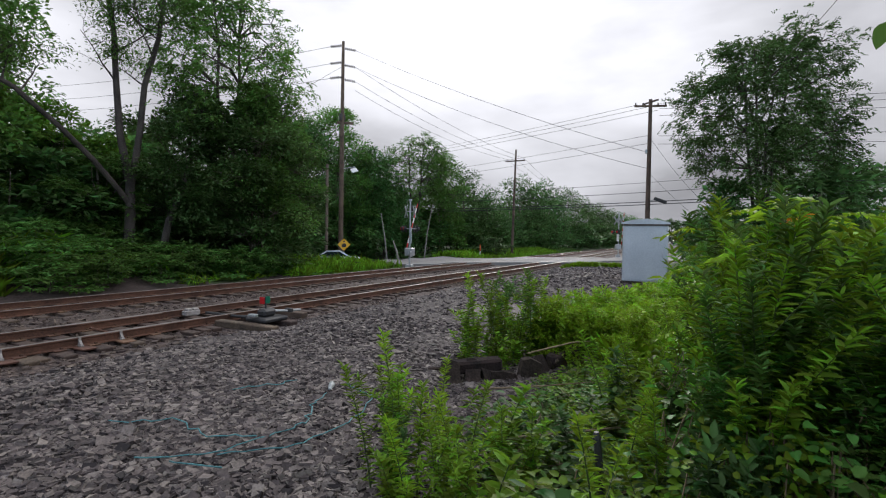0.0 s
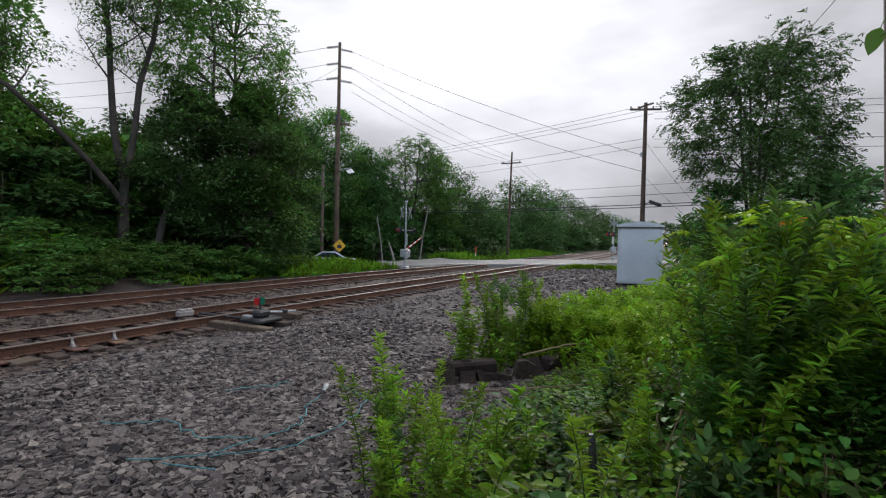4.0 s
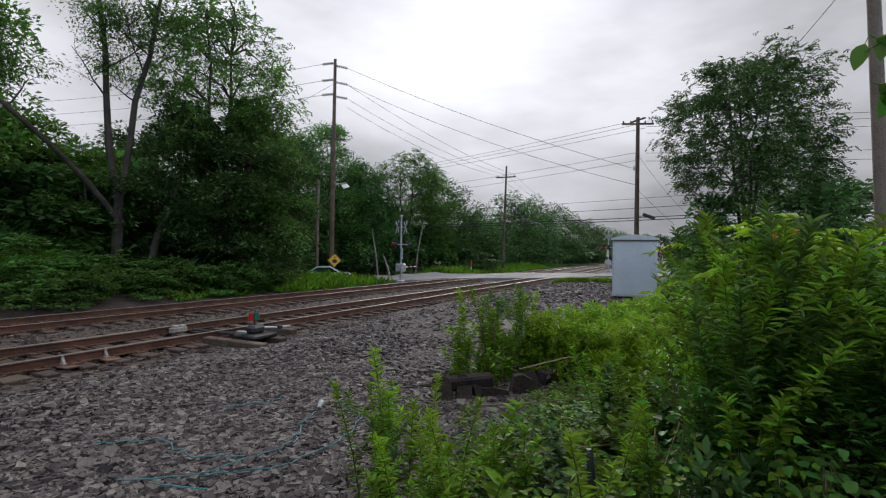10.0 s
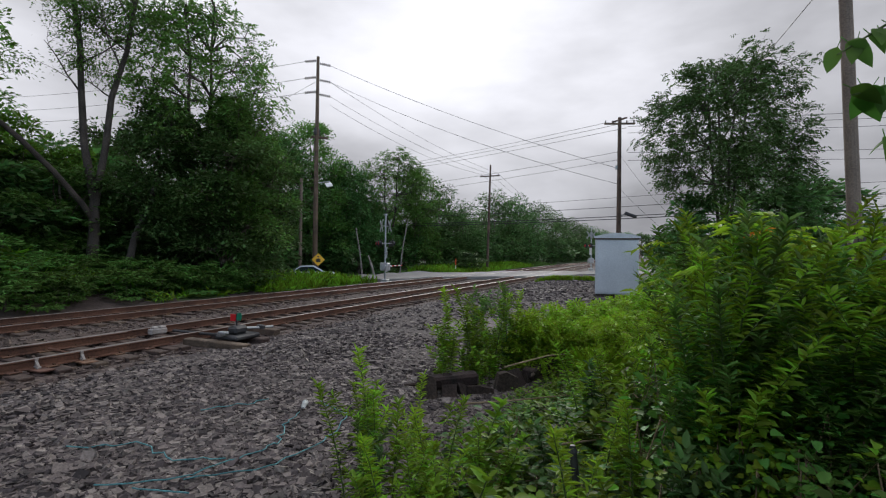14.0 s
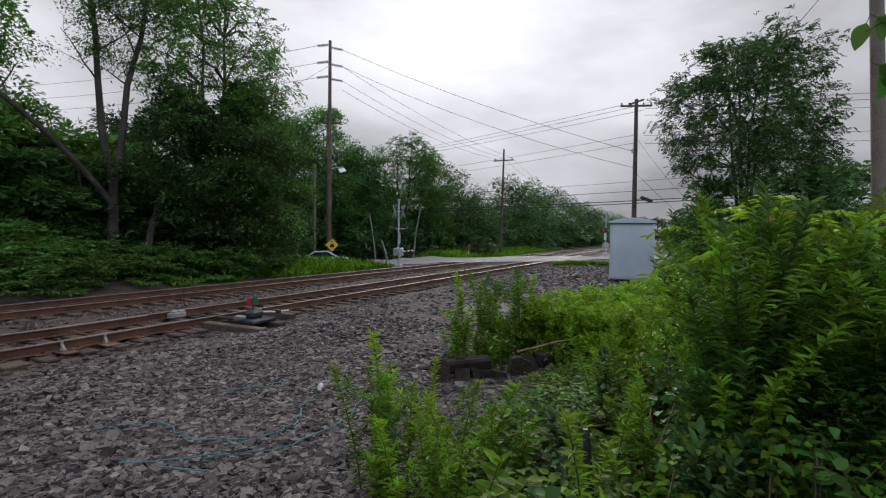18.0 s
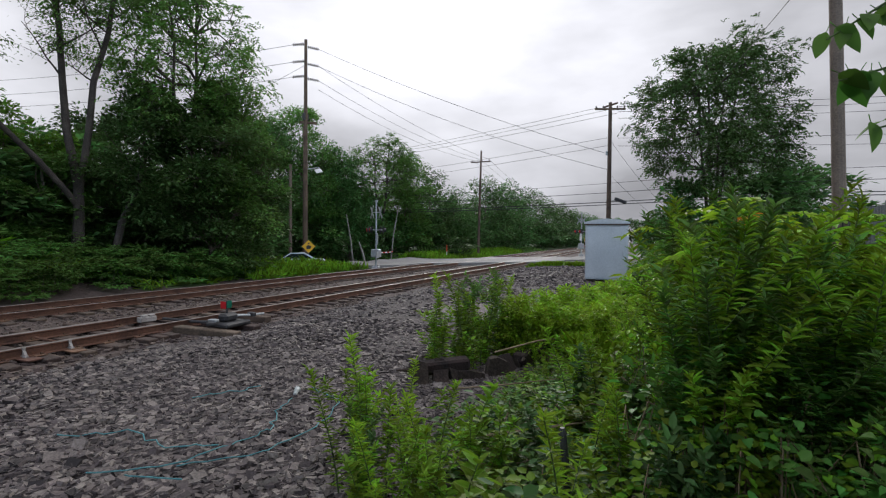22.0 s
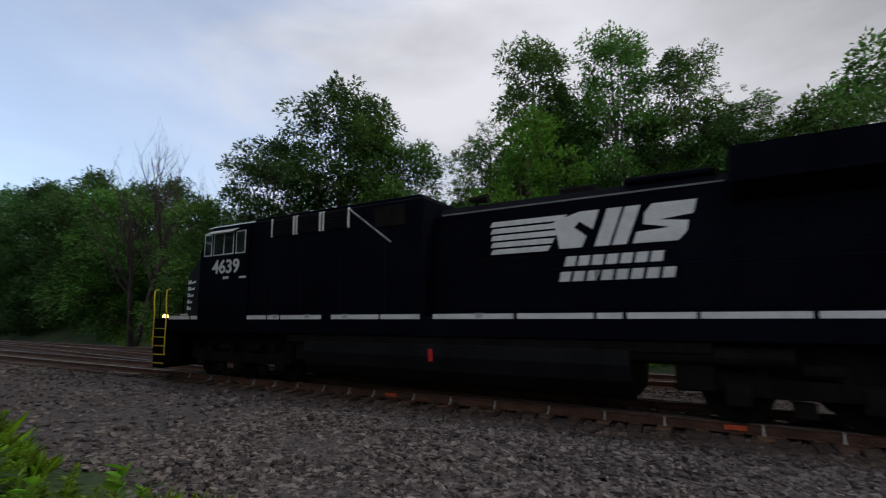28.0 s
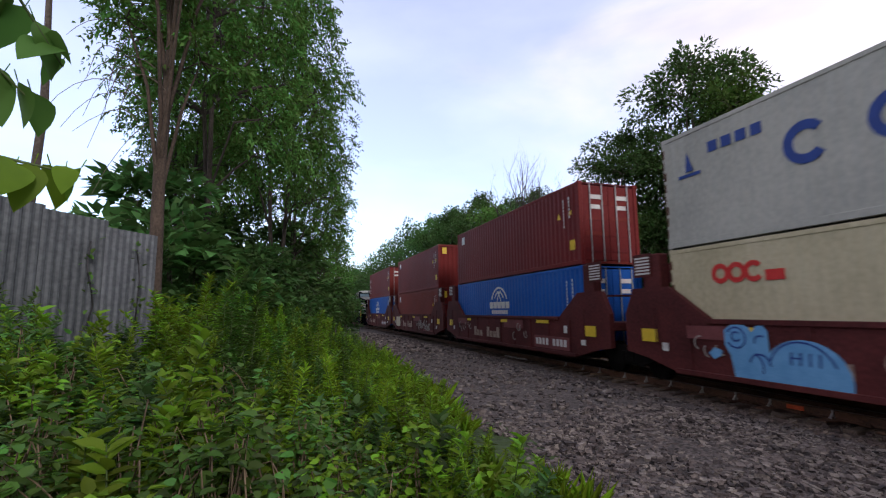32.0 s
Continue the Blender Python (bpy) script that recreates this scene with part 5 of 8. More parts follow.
    for y in (5.0, 6.4, 7.8, 9.2):
        part("cabinet_seam", Shape().box(1.50, y, 1.8, 1.506, y + 0.025, 3.95), M["under"], c)
    # long hood and radiator
    part("long_hood", Shape().prism([(-0.95, 1.72), (0.95, 1.72), (0.95, 4.2), (0.72, 4.42), (-0.72, 4.42), (-0.95, 4.2)], 1, 10.3, 20.55), M["black"], c)
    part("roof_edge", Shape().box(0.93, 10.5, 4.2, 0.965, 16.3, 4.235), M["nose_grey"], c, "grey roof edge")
    for y in [10.9 + k * 0.92 for k in range(10)]:
        if y < 19.6:
            part("hood_door", Shape().box(0.95, y, 1.95, 0.966, y + 0.84, 3.95, 0.006), M["black"], c)
            part("hood_door", Shape().box(-0.966, y, 1.95, -0.95, y + 0.84, 3.95, 0.006), M["black"], c)
    for sx in (-1, 1):
        rad = Shape().prism([(sx * 0.95, 3.78), (sx * 1.52, 4.05), (sx * 1.52, 4.66), (sx * 0.3, 4.72), (sx * 0.3, 3.78)], 1, 16.4, 20.6)
        part("radiator_wing", rad, M["black"], c)
        part("hood_line", Shape().box(min(sx * 0.968, sx * 0.975), 8 if sx < 0 else 10.4, 3.08, max(sx * 0.968, sx * 0.975), 20.4, 3.095), M["under"], c, "thin raised seam")
    part("exhaust_stack", Shape().box(-0.5, 13.2, 4.42, 0.5, 14.0, 4.62, 0.03), M["under"], c)
    part("dynamic_brake_hatch", Shape().box(-0.8, 14.6, 4.42, 0.8, 16.2, 4.56, 0.04), M["black"], c)
    part("horn", Shape().cyl((0.5, 11.2, 4.42), (0.5, 11.2, 4.62), 0.05).cyl((0.5, 11.0, 4.62), (0.5, 11.5, 4.62), 0.06, 8, 0, 0.12), M["under"], c)
    # emblem as plain slanted bars, name as plain bars
    for sx in (-1, 1):
        x = sx * 0.967
        bars = [slab(11.75 + 0.0 * k, 3.18 + k * 0.155, 13.05 + 0.09 * k, 3.29 + k * 0.155, 0.06) if sx > 0 else slab(14.2 - 0.09 * k, 3.18 + k * 0.155, 15.5, 3.29 + k * 0.155, 0.06) for k in range(5)]
        decal("emblem_bar", bars, M["decal"], c, x, "white slanted emblem bars", 0.014, sx)
        o = 0.0 if sx > 0 else -2.55
        # a tapering wedge, then slanted blocks close together, and two rows of small leaning blocks
        blocks = [[(13.3 + o, 3.2), (13.75 + o, 3.2), (13.85 + o, 3.42), (13.62 + o, 3.62), (13.72 + o, 3.74), (13.98 + o, 3.55), (14.12 + o, 3.94), (13.75 + o, 3.94), (13.2 + o, 3.78)],
                  [(14.0 + o, 3.2), (14.28 + o, 3.2), (14.56 + o, 3.94), (14.28 + o, 3.94)], [(14.34 + o, 3.2), (14.6 + o, 3.2), (14.9 + o, 3.94), (14.62 + o, 3.94)],
                  [(14.72 + o, 3.2), (15.5 + o, 3.2), (15.66 + o, 3.36), (15.7 + o, 3.56), (15.2 + o, 3.62), (15.78 + o, 3.68), (15.86 + o, 3.94), (15.1 + o, 3.94), (14.96 + o, 3.78), (14.92 + o, 3.56), (15.4 + o, 3.46), (14.8 + o, 3.42)]]
        if sx < 0:
            blocks = [[(29.06 + 2 * o - y, z) for y, z in b] for b in blocks]
        decal("emblem_block", blocks, M["decal"], c, x, "white emblem blocks", 0.014, sx)
        for n, y0, z0, step in ((7, 13.38, 2.83, 0.27), (8, 13.26, 2.52, 0.275)):
            decal("name_block", [slab(y0 + o + k * step, z0, y0 + o + k * step + 0.21, z0 + 0.2, 0.05) for k in range(n)], M["decal"], c, x, "white lettering shown as plain leaning blocks", 0.014, sx)
    # sill stripes
    y = 0.45
    r = random.Random(4)
    while y < L - 0.5:
        ln = r.choice((0.45, 1.1, 1.5, 1.5, 1.9))
        ln = min(ln, L - 0.45 - y)
        for sx in (-1, 1):
            part("sill_stripe", Shape().box(min(sx * 1.5, sx * 1.508), y, 1.775, max(sx * 1.5, sx * 1.508), y + ln, 1.885), M["decal"], c, "white reflective stripe")
        y += ln + r.choice((0.06, 0.08, 0.35))
    # walkway handrails
    for sx in (-1, 1):
        y_from = 10.5 if sx > 0 else 4.5
        part("walkway_rail", Shape().tube([(sx * 1.45, y_from, 2.72), (sx * 1.45, 20.7, 2.72)], 0.018, 6), M["black"], c)
        yy = y_from + 0.2
        while yy < 20.8:
            part("stanchion", Shape().cyl((sx * 1.45, yy, 1.7), (sx * 1.45, yy, 2.72), 0.016, 6), M["black"], c)
            yy += 1.7
        for yy in (5.4, 6.6, 7.9, 11.6):
            part("access_plate", Shape().box(min(sx * 1.45, sx * 1.512), yy, 1.80, max(sx * 1.45, sx * 1.512), yy + 0.16, 1.90), M["roofgrey"], c, "small pale plate")
    # underside
    tank = Shape().prism([(-1.36, 1.34), (1.36, 1.34), (1.47, 1.2), (1.5, 0.95), (1.45, 0.65), (1.25, 0.4), (1.0, 0.28), (-1.0, 0.28), (-1.25, 0.4), (-1.45, 0.65), (-1.5, 0.95), (-1.47, 1.2)], 1, 6.6, 14.6)
    tk = part("fuel_tank", tank, M["tank"], c, "dull black rounded fuel tank")
    part("fuel_mark", Shape().box(1.49, 10.42, 0.85, 1.51, 10.52, 1.12), M["red"], tk, "red fuel shut-off mark")
    # tube and box added to darken the shaded gap behind the tank
    part("air_reservoir", Shape().cyl((1.25, 14.6, 1.15), (1.25, 17.0, 1.15), 0.17, 14), M["under"], c)
    part("equipment_box", Shape().box(-1.3, 15.3, 0.55, 1.3, 15.9, 1.3, 0.03), M["under"], c)
    part("battery_box", Shape().box(-1.32, 6.1, 0.7, 1.32, 6.85, 1.35, 0.03), M["under"], c)
    for y in (3.6, 18.0):
        part("truck_bolster", Shape().box(-0.95, y - 2.3, 0.45, 0.95, y + 2.3, 1.38, 0.04), M["under"], c)
        loco_truck(c, y)
    loco_steps(c, 0.0, 1)
    loco_steps(c, L, -1)
    end_platform(c, -0.42, -1, True)
    end_platform(c, L + 0.42, 1, False)
    # rear end of the hood: stripes and number
    for k in range(5):
        part("end_stripe", Shape().box(-0.9, 20.552, 2.1 + k * 0.2, 0.9, 20.562, 2.21 + k * 0.2), M["decal"], c, "white stripe on the hood end")
    lettering(number, 0.42, M["decal"], c, Matrix.Translation((0, 20.56, 3.55)) @ Matrix.Rotation(math.pi, 4, "Z") @ pose(0, 0, 0, 90, 0, 0), "white road number")
    part("hood_end_top", Shape().box(-1.3, 20.55, 3.85, 1.3, 20.61, 4.64, 0.02), M["black"], c)
    for x in (-1.35, 1.35):
        part("end_rail", Shape().tube([(x, L + 0.38, 1.72), (x, L + 0.38, 2.65), (x * 0.4, L + 0.38, 2.65), (x * 0.4, L + 0.38, 1.72)], 0.02, 6), M["black"], c)
        part("end_rail", Shape().tube([(x, -0.38, 1.72), (x, -0.38, 2.65), (x * 0.4, -0.38, 2.65), (x * 0.4, -0.38, 1.72)], 0.02, 6), M["black"], c)
    return c


def corrugated(length, z0, z1, x, face, pitch=0.28, deep=0.014):
    """A folded steel side at x that faces +x or -x."""
    s = Shape()
    pts = []
    n = int(length / pitch)
    p = length / n
    for k in range(n):
        a = k * p
        pts += [(a, 0), (a + p * 0.26, 0), (a + p * 0.5, deep), (a + p * 0.76, deep)]
    pts.append((length, 0))
    v = [(x - face * d, yy, z) for z in (z0, z1) for yy, d in pts]
    m = len(pts)
    s.add(v, [(i, i + 1, m + i + 1, m + i) for i in range(m - 1)])
    return s


def build_container(colour, words, high=2.9, doors_back=True, marks=()):
    """A forty-foot container, local y 0 to 12.19 from its front end, resting on z 0."""
    W, L = 1.22, 12.19
    c = thing("shipping_container", pose(0, 0, 0), words, "container", "containers")
    m = M[colour]
    for sx in (-1, 1):
        part("side_panel", corrugated(L - 0.24, 0.16, high - 0.10, sx * (W - 0.01), sx), m, c, at=pose(0, 0.12, 0), fix=False)
        part("top_rail", Shape().box(min(sx * W, sx * (W - 0.07)), 0.1, high - 0.11, max(sx * W, sx * (W - 0.07)), L - 0.1, high - 0.01, 0.008), m, c)
        part("bottom_rail", Shape().box(min(sx * W, sx * (W - 0.08)), 0.1, 0.02, max(sx * W, sx * (W - 0.08)), L - 0.1, 0.17, 0.01), m, c)
        for y in (0, L - 0.13):
            part("corner_post", Shape().box(min(sx * W, sx * (W - 0.15)), y, 0.0, max(sx * W, sx * (W - 0.15)), y + 0.13, high, 0.015), m, c)
            for z in (0, high - 0.12):
                part("corner_casting", Shape().box(min(sx * (W + 0.006), sx * (W - 0.17)), y - 0.008, z, max(sx * (W + 0.006), sx * (W - 0.17)), y + 0.18 - 0.03, z + 0.125, 0.012), m, c)
    part("roof", Shape().box(-W + 0.07, 0.05, high - 0.06, W - 0.07, L - 0.05, high - 0.02), m, c)
    part("floor", Shape().box(-W + 0.08, 0.05, 0.05, W - 0.08, L - 0.05, 0.15), m, c)
    for y, back in ((0.03, False), (L - 0.03, True)):
        if back == doors_back:
            o = 1 if back else -1
            for x0, x1 in ((-1.06, -0.01), (0.01, 1.06)):
                d = part("door", Shape().box(x0, min(y, y - o * 0.05), 0.16, x1, max(y, y - o * 0.05), high - 0.12, 0.01), m, c)
                for k in range(4):
                    part("door_rib", Shape().box(x0 + 0.08, min(y, y + o * 0.02), 0.45 + k * 0.55, x1 - 0.08, max(y, y + o * 0.02), 0.6 + k * 0.55), m, d)
                for xx in (x0 + 0.28, x1 - 0.28):
                    part("lock_rod", Shape().cyl((xx, y + o * 0.05, 0.1), (xx, y + o * 0.05, high - 0.08), 0.022, 8), M["galv"], d, "galvanised lock rod")
                part("marking", Shape().box(x0 + 0.3, min(y + o * 0.022, y + o * 0.028), high - 0.6, x1 - 0.3, max(y + o * 0.022, y + o * 0.028), high - 0.45).box(x0 + 0.35, min(y + o * 0.022, y + o * 0.028), high - 0.95, x1 - 0.3, max(y + o * 0.022, y + o * 0.028), high - 0.8), M["decal"], d, "white markings shown as bars")
        else:
            s = corrugated(2.2, 0.16, high - 0.11, 0, 1, 0.28, 0.045)
            part("end_panel", s, m, c, at=Matrix.Translation((1.1 if y > 1 else -1.1, y, 0)) @ pose(0, 0, 0, 0, 0, 90 if y > 1 else -90), fix=False)
            part("end_rail", Shape().box(-1.1, y - 0.03, 0, 1.1, y + 0.03, 0.17), m, c)
            part("end_rail", Shape().box(-1.1, y - 0.03, high - 0.13, 1.1, y + 0.03, high), m, c)
            if y > 1:
                part("yellow_notice", Shape().box(0.62, y + 0.005, high - 0.62, 0.92, y + 0.012, high - 0.2), M["yellow"], c, "yellow notice")
    for name, polys, mat, label in marks:
        for sx in (-1, 1):
            pl = polys if sx > 0 else [[(L - a, b) for a, b in p] for p in polys]
            decal(name, pl, M[mat], c, sx * (W - 0.009), label, 0.012, sx)
    return c


def arc_band(y, z, r0, r1, a0, a1, n=14):
    """One curved band as a single outline."""
    ang = [radians(a0 + (a1 - a0) * k / n) for k in range(n + 1)]
    return [[(y + r1 * math.cos(t), z + r1 * math.sin(t)) for t in ang] + [(y + r0 * math.cos(t), z + r0 * math.sin(t)) for t in reversed(ang)]]


def upright(y, z0, z1, n=9, w=0.06):
    h = (z1 - z0) / n
    return [slab(y, z0 + k * h, y + w, z0 + k * h + h * 0.72) for k in range(n)]


ID_MARKS = ("serial_mark", upright(11.2, 1.4, 2.45) + upright(11.55, 1.7, 2.5, 6), "decal", "small white serial marks shown as bars")
YELLOW_MARKS = ("caution_mark", [slab(11.55, 0.55, 11.85, 0.9), [(10.8, 1.75), (11.02, 1.75), (10.91, 1.98)], slab(11.58, 1.8, 11.72, 1.95)], "yellow", "yellow caution marks")
BADGE = ("square_badge", [slab(0.75, 2.2, 1.15, 2.62)], "decal", "small pale square badge")
BADGE_IN = ("badge_fill", [[(0.8, 2.24), (1.1, 2.24), (1.1, 2.4), (0.8, 2.32)]], "deep_blue", "blue badge fill")
UES = ("upright_letter", upright(0.62, 0.6, 2.45, 3, 0.2), "decal", "white upright letters shown as bars")
DOME = ("emblem_arc", arc_band(5.55, 1.55, 0.86, 0.95, 25, 155) + arc_band(5.55, 1.72, 0.5, 0.57, 30, 150) + arc_band(4.95, 1.55, 0.82, 0.88, 5, 62) + arc_band(6.15, 1.55, 0.82, 0.88, 118, 175), "decal", "white arched emblem")
DOME_BARS = ("name_block", [slab(4.5 + k * 0.44, 1.5, 4.86 + k * 0.44, 1.8) for k in range(5)] + [slab(4.72 + k * 0.22, 1.24, 4.89 + k * 0.22, 1.42) for k in range(8)], "decal", "white name shown as plain blocks")
BIG_BLUE = ("emblem_ring", arc_band(3.55, 1.65, 0.24, 0.43, 40, 320) + arc_band(5.0, 1.65, 0.24, 0.43, 0, 360, 20) + arc_band(6.45, 1.65, 0.24, 0.43, 30, 330) + arc_band(7.9, 1.65, 0.24, 0.43, 0, 360, 20), "deep_blue", "large deep blue rings")
SMALL_BLUE = ("small_blue_mark", [slab(1.4 + k * 0.36, 2.15, 1.65 + k * 0.36, 2.4) for k in range(4)] + [slab(0.5, 1.72, 1.15, 1.8), [(0.72, 1.85), (0.95, 1.85), (0.78, 2.35)]], "deep_blue", "small blue marks")
RED_BLOCKS = ("emblem_shape", arc_band(1.45, 2.2, 0.12, 0.23, 0, 360, 16) + arc_band(1.85, 2.2, 0.12, 0.23, 0, 360, 16) + arc_band(2.25, 2.2, 0.12, 0.23, 40, 320) + [slab(2.5, 1.98, 2.9, 2.2)], "red_decal", "red emblem shapes")
RUST = ("rust_streak", [slab(0.02, 0.3 + k * 0.3, 0.05 + 0.03 * (k % 3), 0.52 + k * 0.3) for k in range(8)], "plate", "rust streaks along the corner")


def build_well_car(first, patch):
    """A low red-brown well car; local y 0 at the front end of its containers."""
    c = thing("well_car", pose(0, 0, 0), "faded red-brown double-stack well car with worn lettering and yellow marks", "rail car", "well cars")
    L = 12.19
    for sx in (-1, 1):
        x0, x1 = sx * 1.26, sx * 1.42
        pr = [(-1.55, 0.75), (-1.55, 1.75), (-1.2, 2.45), (0.05, 2.45), (1.25, 1.62), (L - 1.25, 1.62), (L - 0.05, 2.45), (L + 1.2, 2.45), (L + 1.55, 1.75), (L + 1.55, 0.75), (L + 0.75, 0.62), (L - 0.2, 0.36), (0.2, 0.36), (-0.75, 0.62)]
        side = part("side_sill", Shape().prism(pr, 0, min(x0, x1), max(x0, x1)), M["well"], c)
        part("top_chord", Shape().box(min(x1, x1 + sx * 0.05), 1.2, 1.55, max(x1, x1 + sx * 0.05), L - 1.2, 1.66, 0.01), M["well"], side)
        part("bottom_chord", Shape().box(min(x1, x1 + sx * 0.06), 0.2, 0.34, max(x1, x1 + sx * 0.06), L - 0.2, 0.46, 0.01), M["well"], side)
        for k in range(9):
            y = 0.6 + k * 1.37
            part("side_post", Shape().box(min(x1, x1 + sx * 0.03), y, 0.46, max(x1, x1 + sx * 0.03), y + 0.1, 1.56), M["well"], side)
        xs = x1 + sx * 0.032
        decal("yellow_mark", [slab(2.0, 1.38, 2.55, 1.5), slab(6.2, 1.38, 6.85, 1.5), slab(9.4, 1.4, 10.3, 1.52), slab(-0.9, 1.05, -0.35, 1.38), slab(L + 0.35, 1.05, L + 0.9, 1.38)], M["yellow"], side, xs, "yellow safety marks", 0.006, sx)
        decal("red_patch", [slab(0.6, 1.2, 1.9, 1.5), slab(6.5, 1.15, 8.3, 1.5), slab(9.2, 0.5, 11.6, 0.95 if patch != "cream" else 0.6)], M["pink"], side, xs, "faded red patches", 0.004, sx)
        at = 2.35 if first else 3.0
        word = [slab(at + k * 0.37, 0.66, at + 0.3 + k * 0.37, 0.94 if k % 3 else 1.1) for k in range(3)] + [slab(at + 1.6 + k * 0.37, 0.66, at + 1.9 + k * 0.37, 1.12 if k in (0, 3) else 0.94) for k in range(4)]
        decal("worn_lettering", word if sx > 0 else [[(L - a, b) for a, b in p] for p in word], M["tan"], side, xs, "worn tan lettering shown as blocks", 0.008, sx)
        if patch != "cream":
            decal("car_number", [slab(9.35 + k * 0.24, 0.62, 9.52 + k * 0.24, 0.86) for k in range(9) if k != 4], M["decal"], side, xs, "car number shown as bars", 0.008, sx)
        decal("small_label", [slab(-0.2, 0.85, 0.0, 1.05), slab(L + 0.1, 0.75, L + 0.35, 0.92), slab(11.3, 1.1, 11.5, 1.35)], M["decal"], side, xs, "small white label", 0.006, sx)
        r = random.Random(first)
        if patch == "cream":
            outline = [(0.4 + 1.5 * k / 7, 0.62 + r.uniform(-0.06, 0.08)) for k in range(8)] + [(1.95 - 1.5 * k / 7, 1.42 + r.uniform(-0.1, 0.06)) for k in range(8)]
            decal("overpaint_patch", [outline], M["cream_patch"], side, xs, "cream overpainted patch", 0.010, sx)
            for k in range(30):
                yy = 7.9 + 0.105 * k + r.uniform(-0.1, 0.1)
                decal("pale_scrawl", arc_band(yy, 0.88 + r.uniform(-0.2, 0.22), 0.13, 0.185, r.uniform(0, 180), r.uniform(220, 330), 8), M["spray_grey"], side, xs, "thick pale grey scrawl", 0.007 + 0.0004 * k, sx)
        if patch == "blue":
            dome = [(3.25 + 0.78 * math.cos(radians(a)), 0.62 + 0.68 * math.sin(radians(a))) for a in range(0, 181, 15)] + [(2.45, 0.44), (4.02, 0.44)]
            decal("blue_spray_shape", [[(1.82, 0.44), (2.62, 0.44), (2.6, 1.44), (2.5, 1.55), (2.36, 1.53), (2.27, 1.4), (2.2, 1.5), (2.05, 1.56), (1.78, 1.54), (1.62, 1.42), (1.62, 1.1), (1.74, 0.9)], [(1.2, 0.9), (1.35, 1.04), (1.55, 0.98), (1.5, 0.86), (1.32, 0.78)]], M["spray_blue"], side, xs, "blue sprayed shapes", 0.010, sx)
            decal("blue_spray_shape", [dome], M["spray_blue"], side, xs, "blue sprayed shapes", 0.013, sx)
            for y, z, r0, a0, a1 in ((1.9, 1.28, 0.2, -150, 150), (1.9, 1.3, 0.08, 40, 330), (2.4, 0.75, 0.2, 0, 170), (2.15, 0.7, 0.3, -20, 60), (3.2, 0.62, 0.62, 20, 160), (2.45, 1.2, 0.12, 60, 190)):
                decal("dark_spray_line", arc_band(y, z, r0, r0 + 0.035, a0, a1, 10), M["deep_blue"], side, xs, "dark blue sprayed line", 0.018, sx)
            decal("dark_spray_line", [slab(3.0 + 0.17 * k, 0.82, 3.04 + 0.17 * k, 1.06, 0.02) for k in range(4)] + [slab(3.0, 0.94, 3.22, 0.97)], M["deep_blue"], side, xs, "dark blue sprayed line", 0.018, sx)
            decal("tan_letter_block", arc_band(4.75, 0.98, 0.14, 0.25, 0, 270, 12) + arc_band(4.75, 0.68, 0.14, 0.25, -180, 90, 12), M["tan"], side, xs, "large worn tan curved shapes", 0.010, sx)
        for j in range(6 if first else 11):
            y = (0.9 if j < 6 else 5.6) + j * 0.32 + r.uniform(-0.1, 0.1)
            decal("grey_scrawl", arc_band(y, 1.0 + r.uniform(-0.22, 0.22), 0.14, 0.17, r.uniform(0, 180), r.uniform(200, 380), 8), M["spray_grey"], side, xs, "pale grey scrawl", 0.009, sx)
    part("well_floor", Shape().box(-1.27, 0.1, 0.3, 1.27, L - 0.1, 0.38), M["under"], c)
    for y, o in ((-0.85, -1), (L + 0.85, 1)):
        part("end_frame", Shape().box(-1.3, y - 0.7, 1.25, 1.3, y + 0.7, 1.5, 0.02), M["well"], c)
        for sx in (-1, 1):
            part("end_post", Shape().box(min(sx * 1.05, sx * 1.36), y - o * 0.35 - 0.28, 2.3, max(sx * 1.05, sx * 1.36), y - o * 0.35 + 0.28, 3.35, 0.03), M["well"], c)
            b = part("notice_board", Shape().box(min(sx * 1.365, sx * 1.385), y - 0.32, 2.75, max(sx * 1.365, sx * 1.385), y + 0.38, 3.38, 0.005), M["well"], c, "notice board with white lines")
            for k in range(6):
                part("notice_line", Shape().box(min(sx * 1.387, sx * 1.392), y - 0.24, 2.82 + k * 0.085, max(sx * 1.387, sx * 1.392), y + 0.3, 2.865 + k * 0.085), M["decal"], b)
            part("grab_iron", Shape().tube([(sx * 1.44, y - o * 0.5, 1.0), (sx * 1.5, y - o * 0.5, 1.0), (sx * 1.5, y - o * 0.5, 1.9), (sx * 1.44, y - o * 0.5, 1.9)], 0.015, 6), M["well"], c)
        part("walkway_board", Shape().box(-1.2, y + o * 0.45 - 0.2, 2.28, 1.2, y + o * 0.45 + 0.2, 2.33), M["well"], c)
    tr = Shape()
    y0 = L + 1.9
    for y0 in ((L + 1.9,) if not first else (-1.9, L + 1.9)):
        for sx in (-1, 1):
            tr.prism([(y0 - 1.15, 0.55), (y0 - 1.0, 0.75), (y0 - 0.4, 0.85), (y0 + 0.4, 0.85), (y0 + 1.0, 0.75), (y0 + 1.15, 0.55), (y0 + 0.55, 0.32), (y0 - 0.55, 0.32)], 0, sx * 0.95, sx * 1.1)
            for yy in (-0.16, 0.0, 0.16):
                tr.cyl((sx * 1.12, y0 + yy, 0.4), (sx * 1.12, y0 + yy, 0.68), 0.07, 8)
        tr.box(-0.95, y0 - 0.2, 0.5, 0.95, y0 + 0.2, 0.8, 0.03)
    t = part("truck", tr, M["under"], c, "grimy two-axle truck")
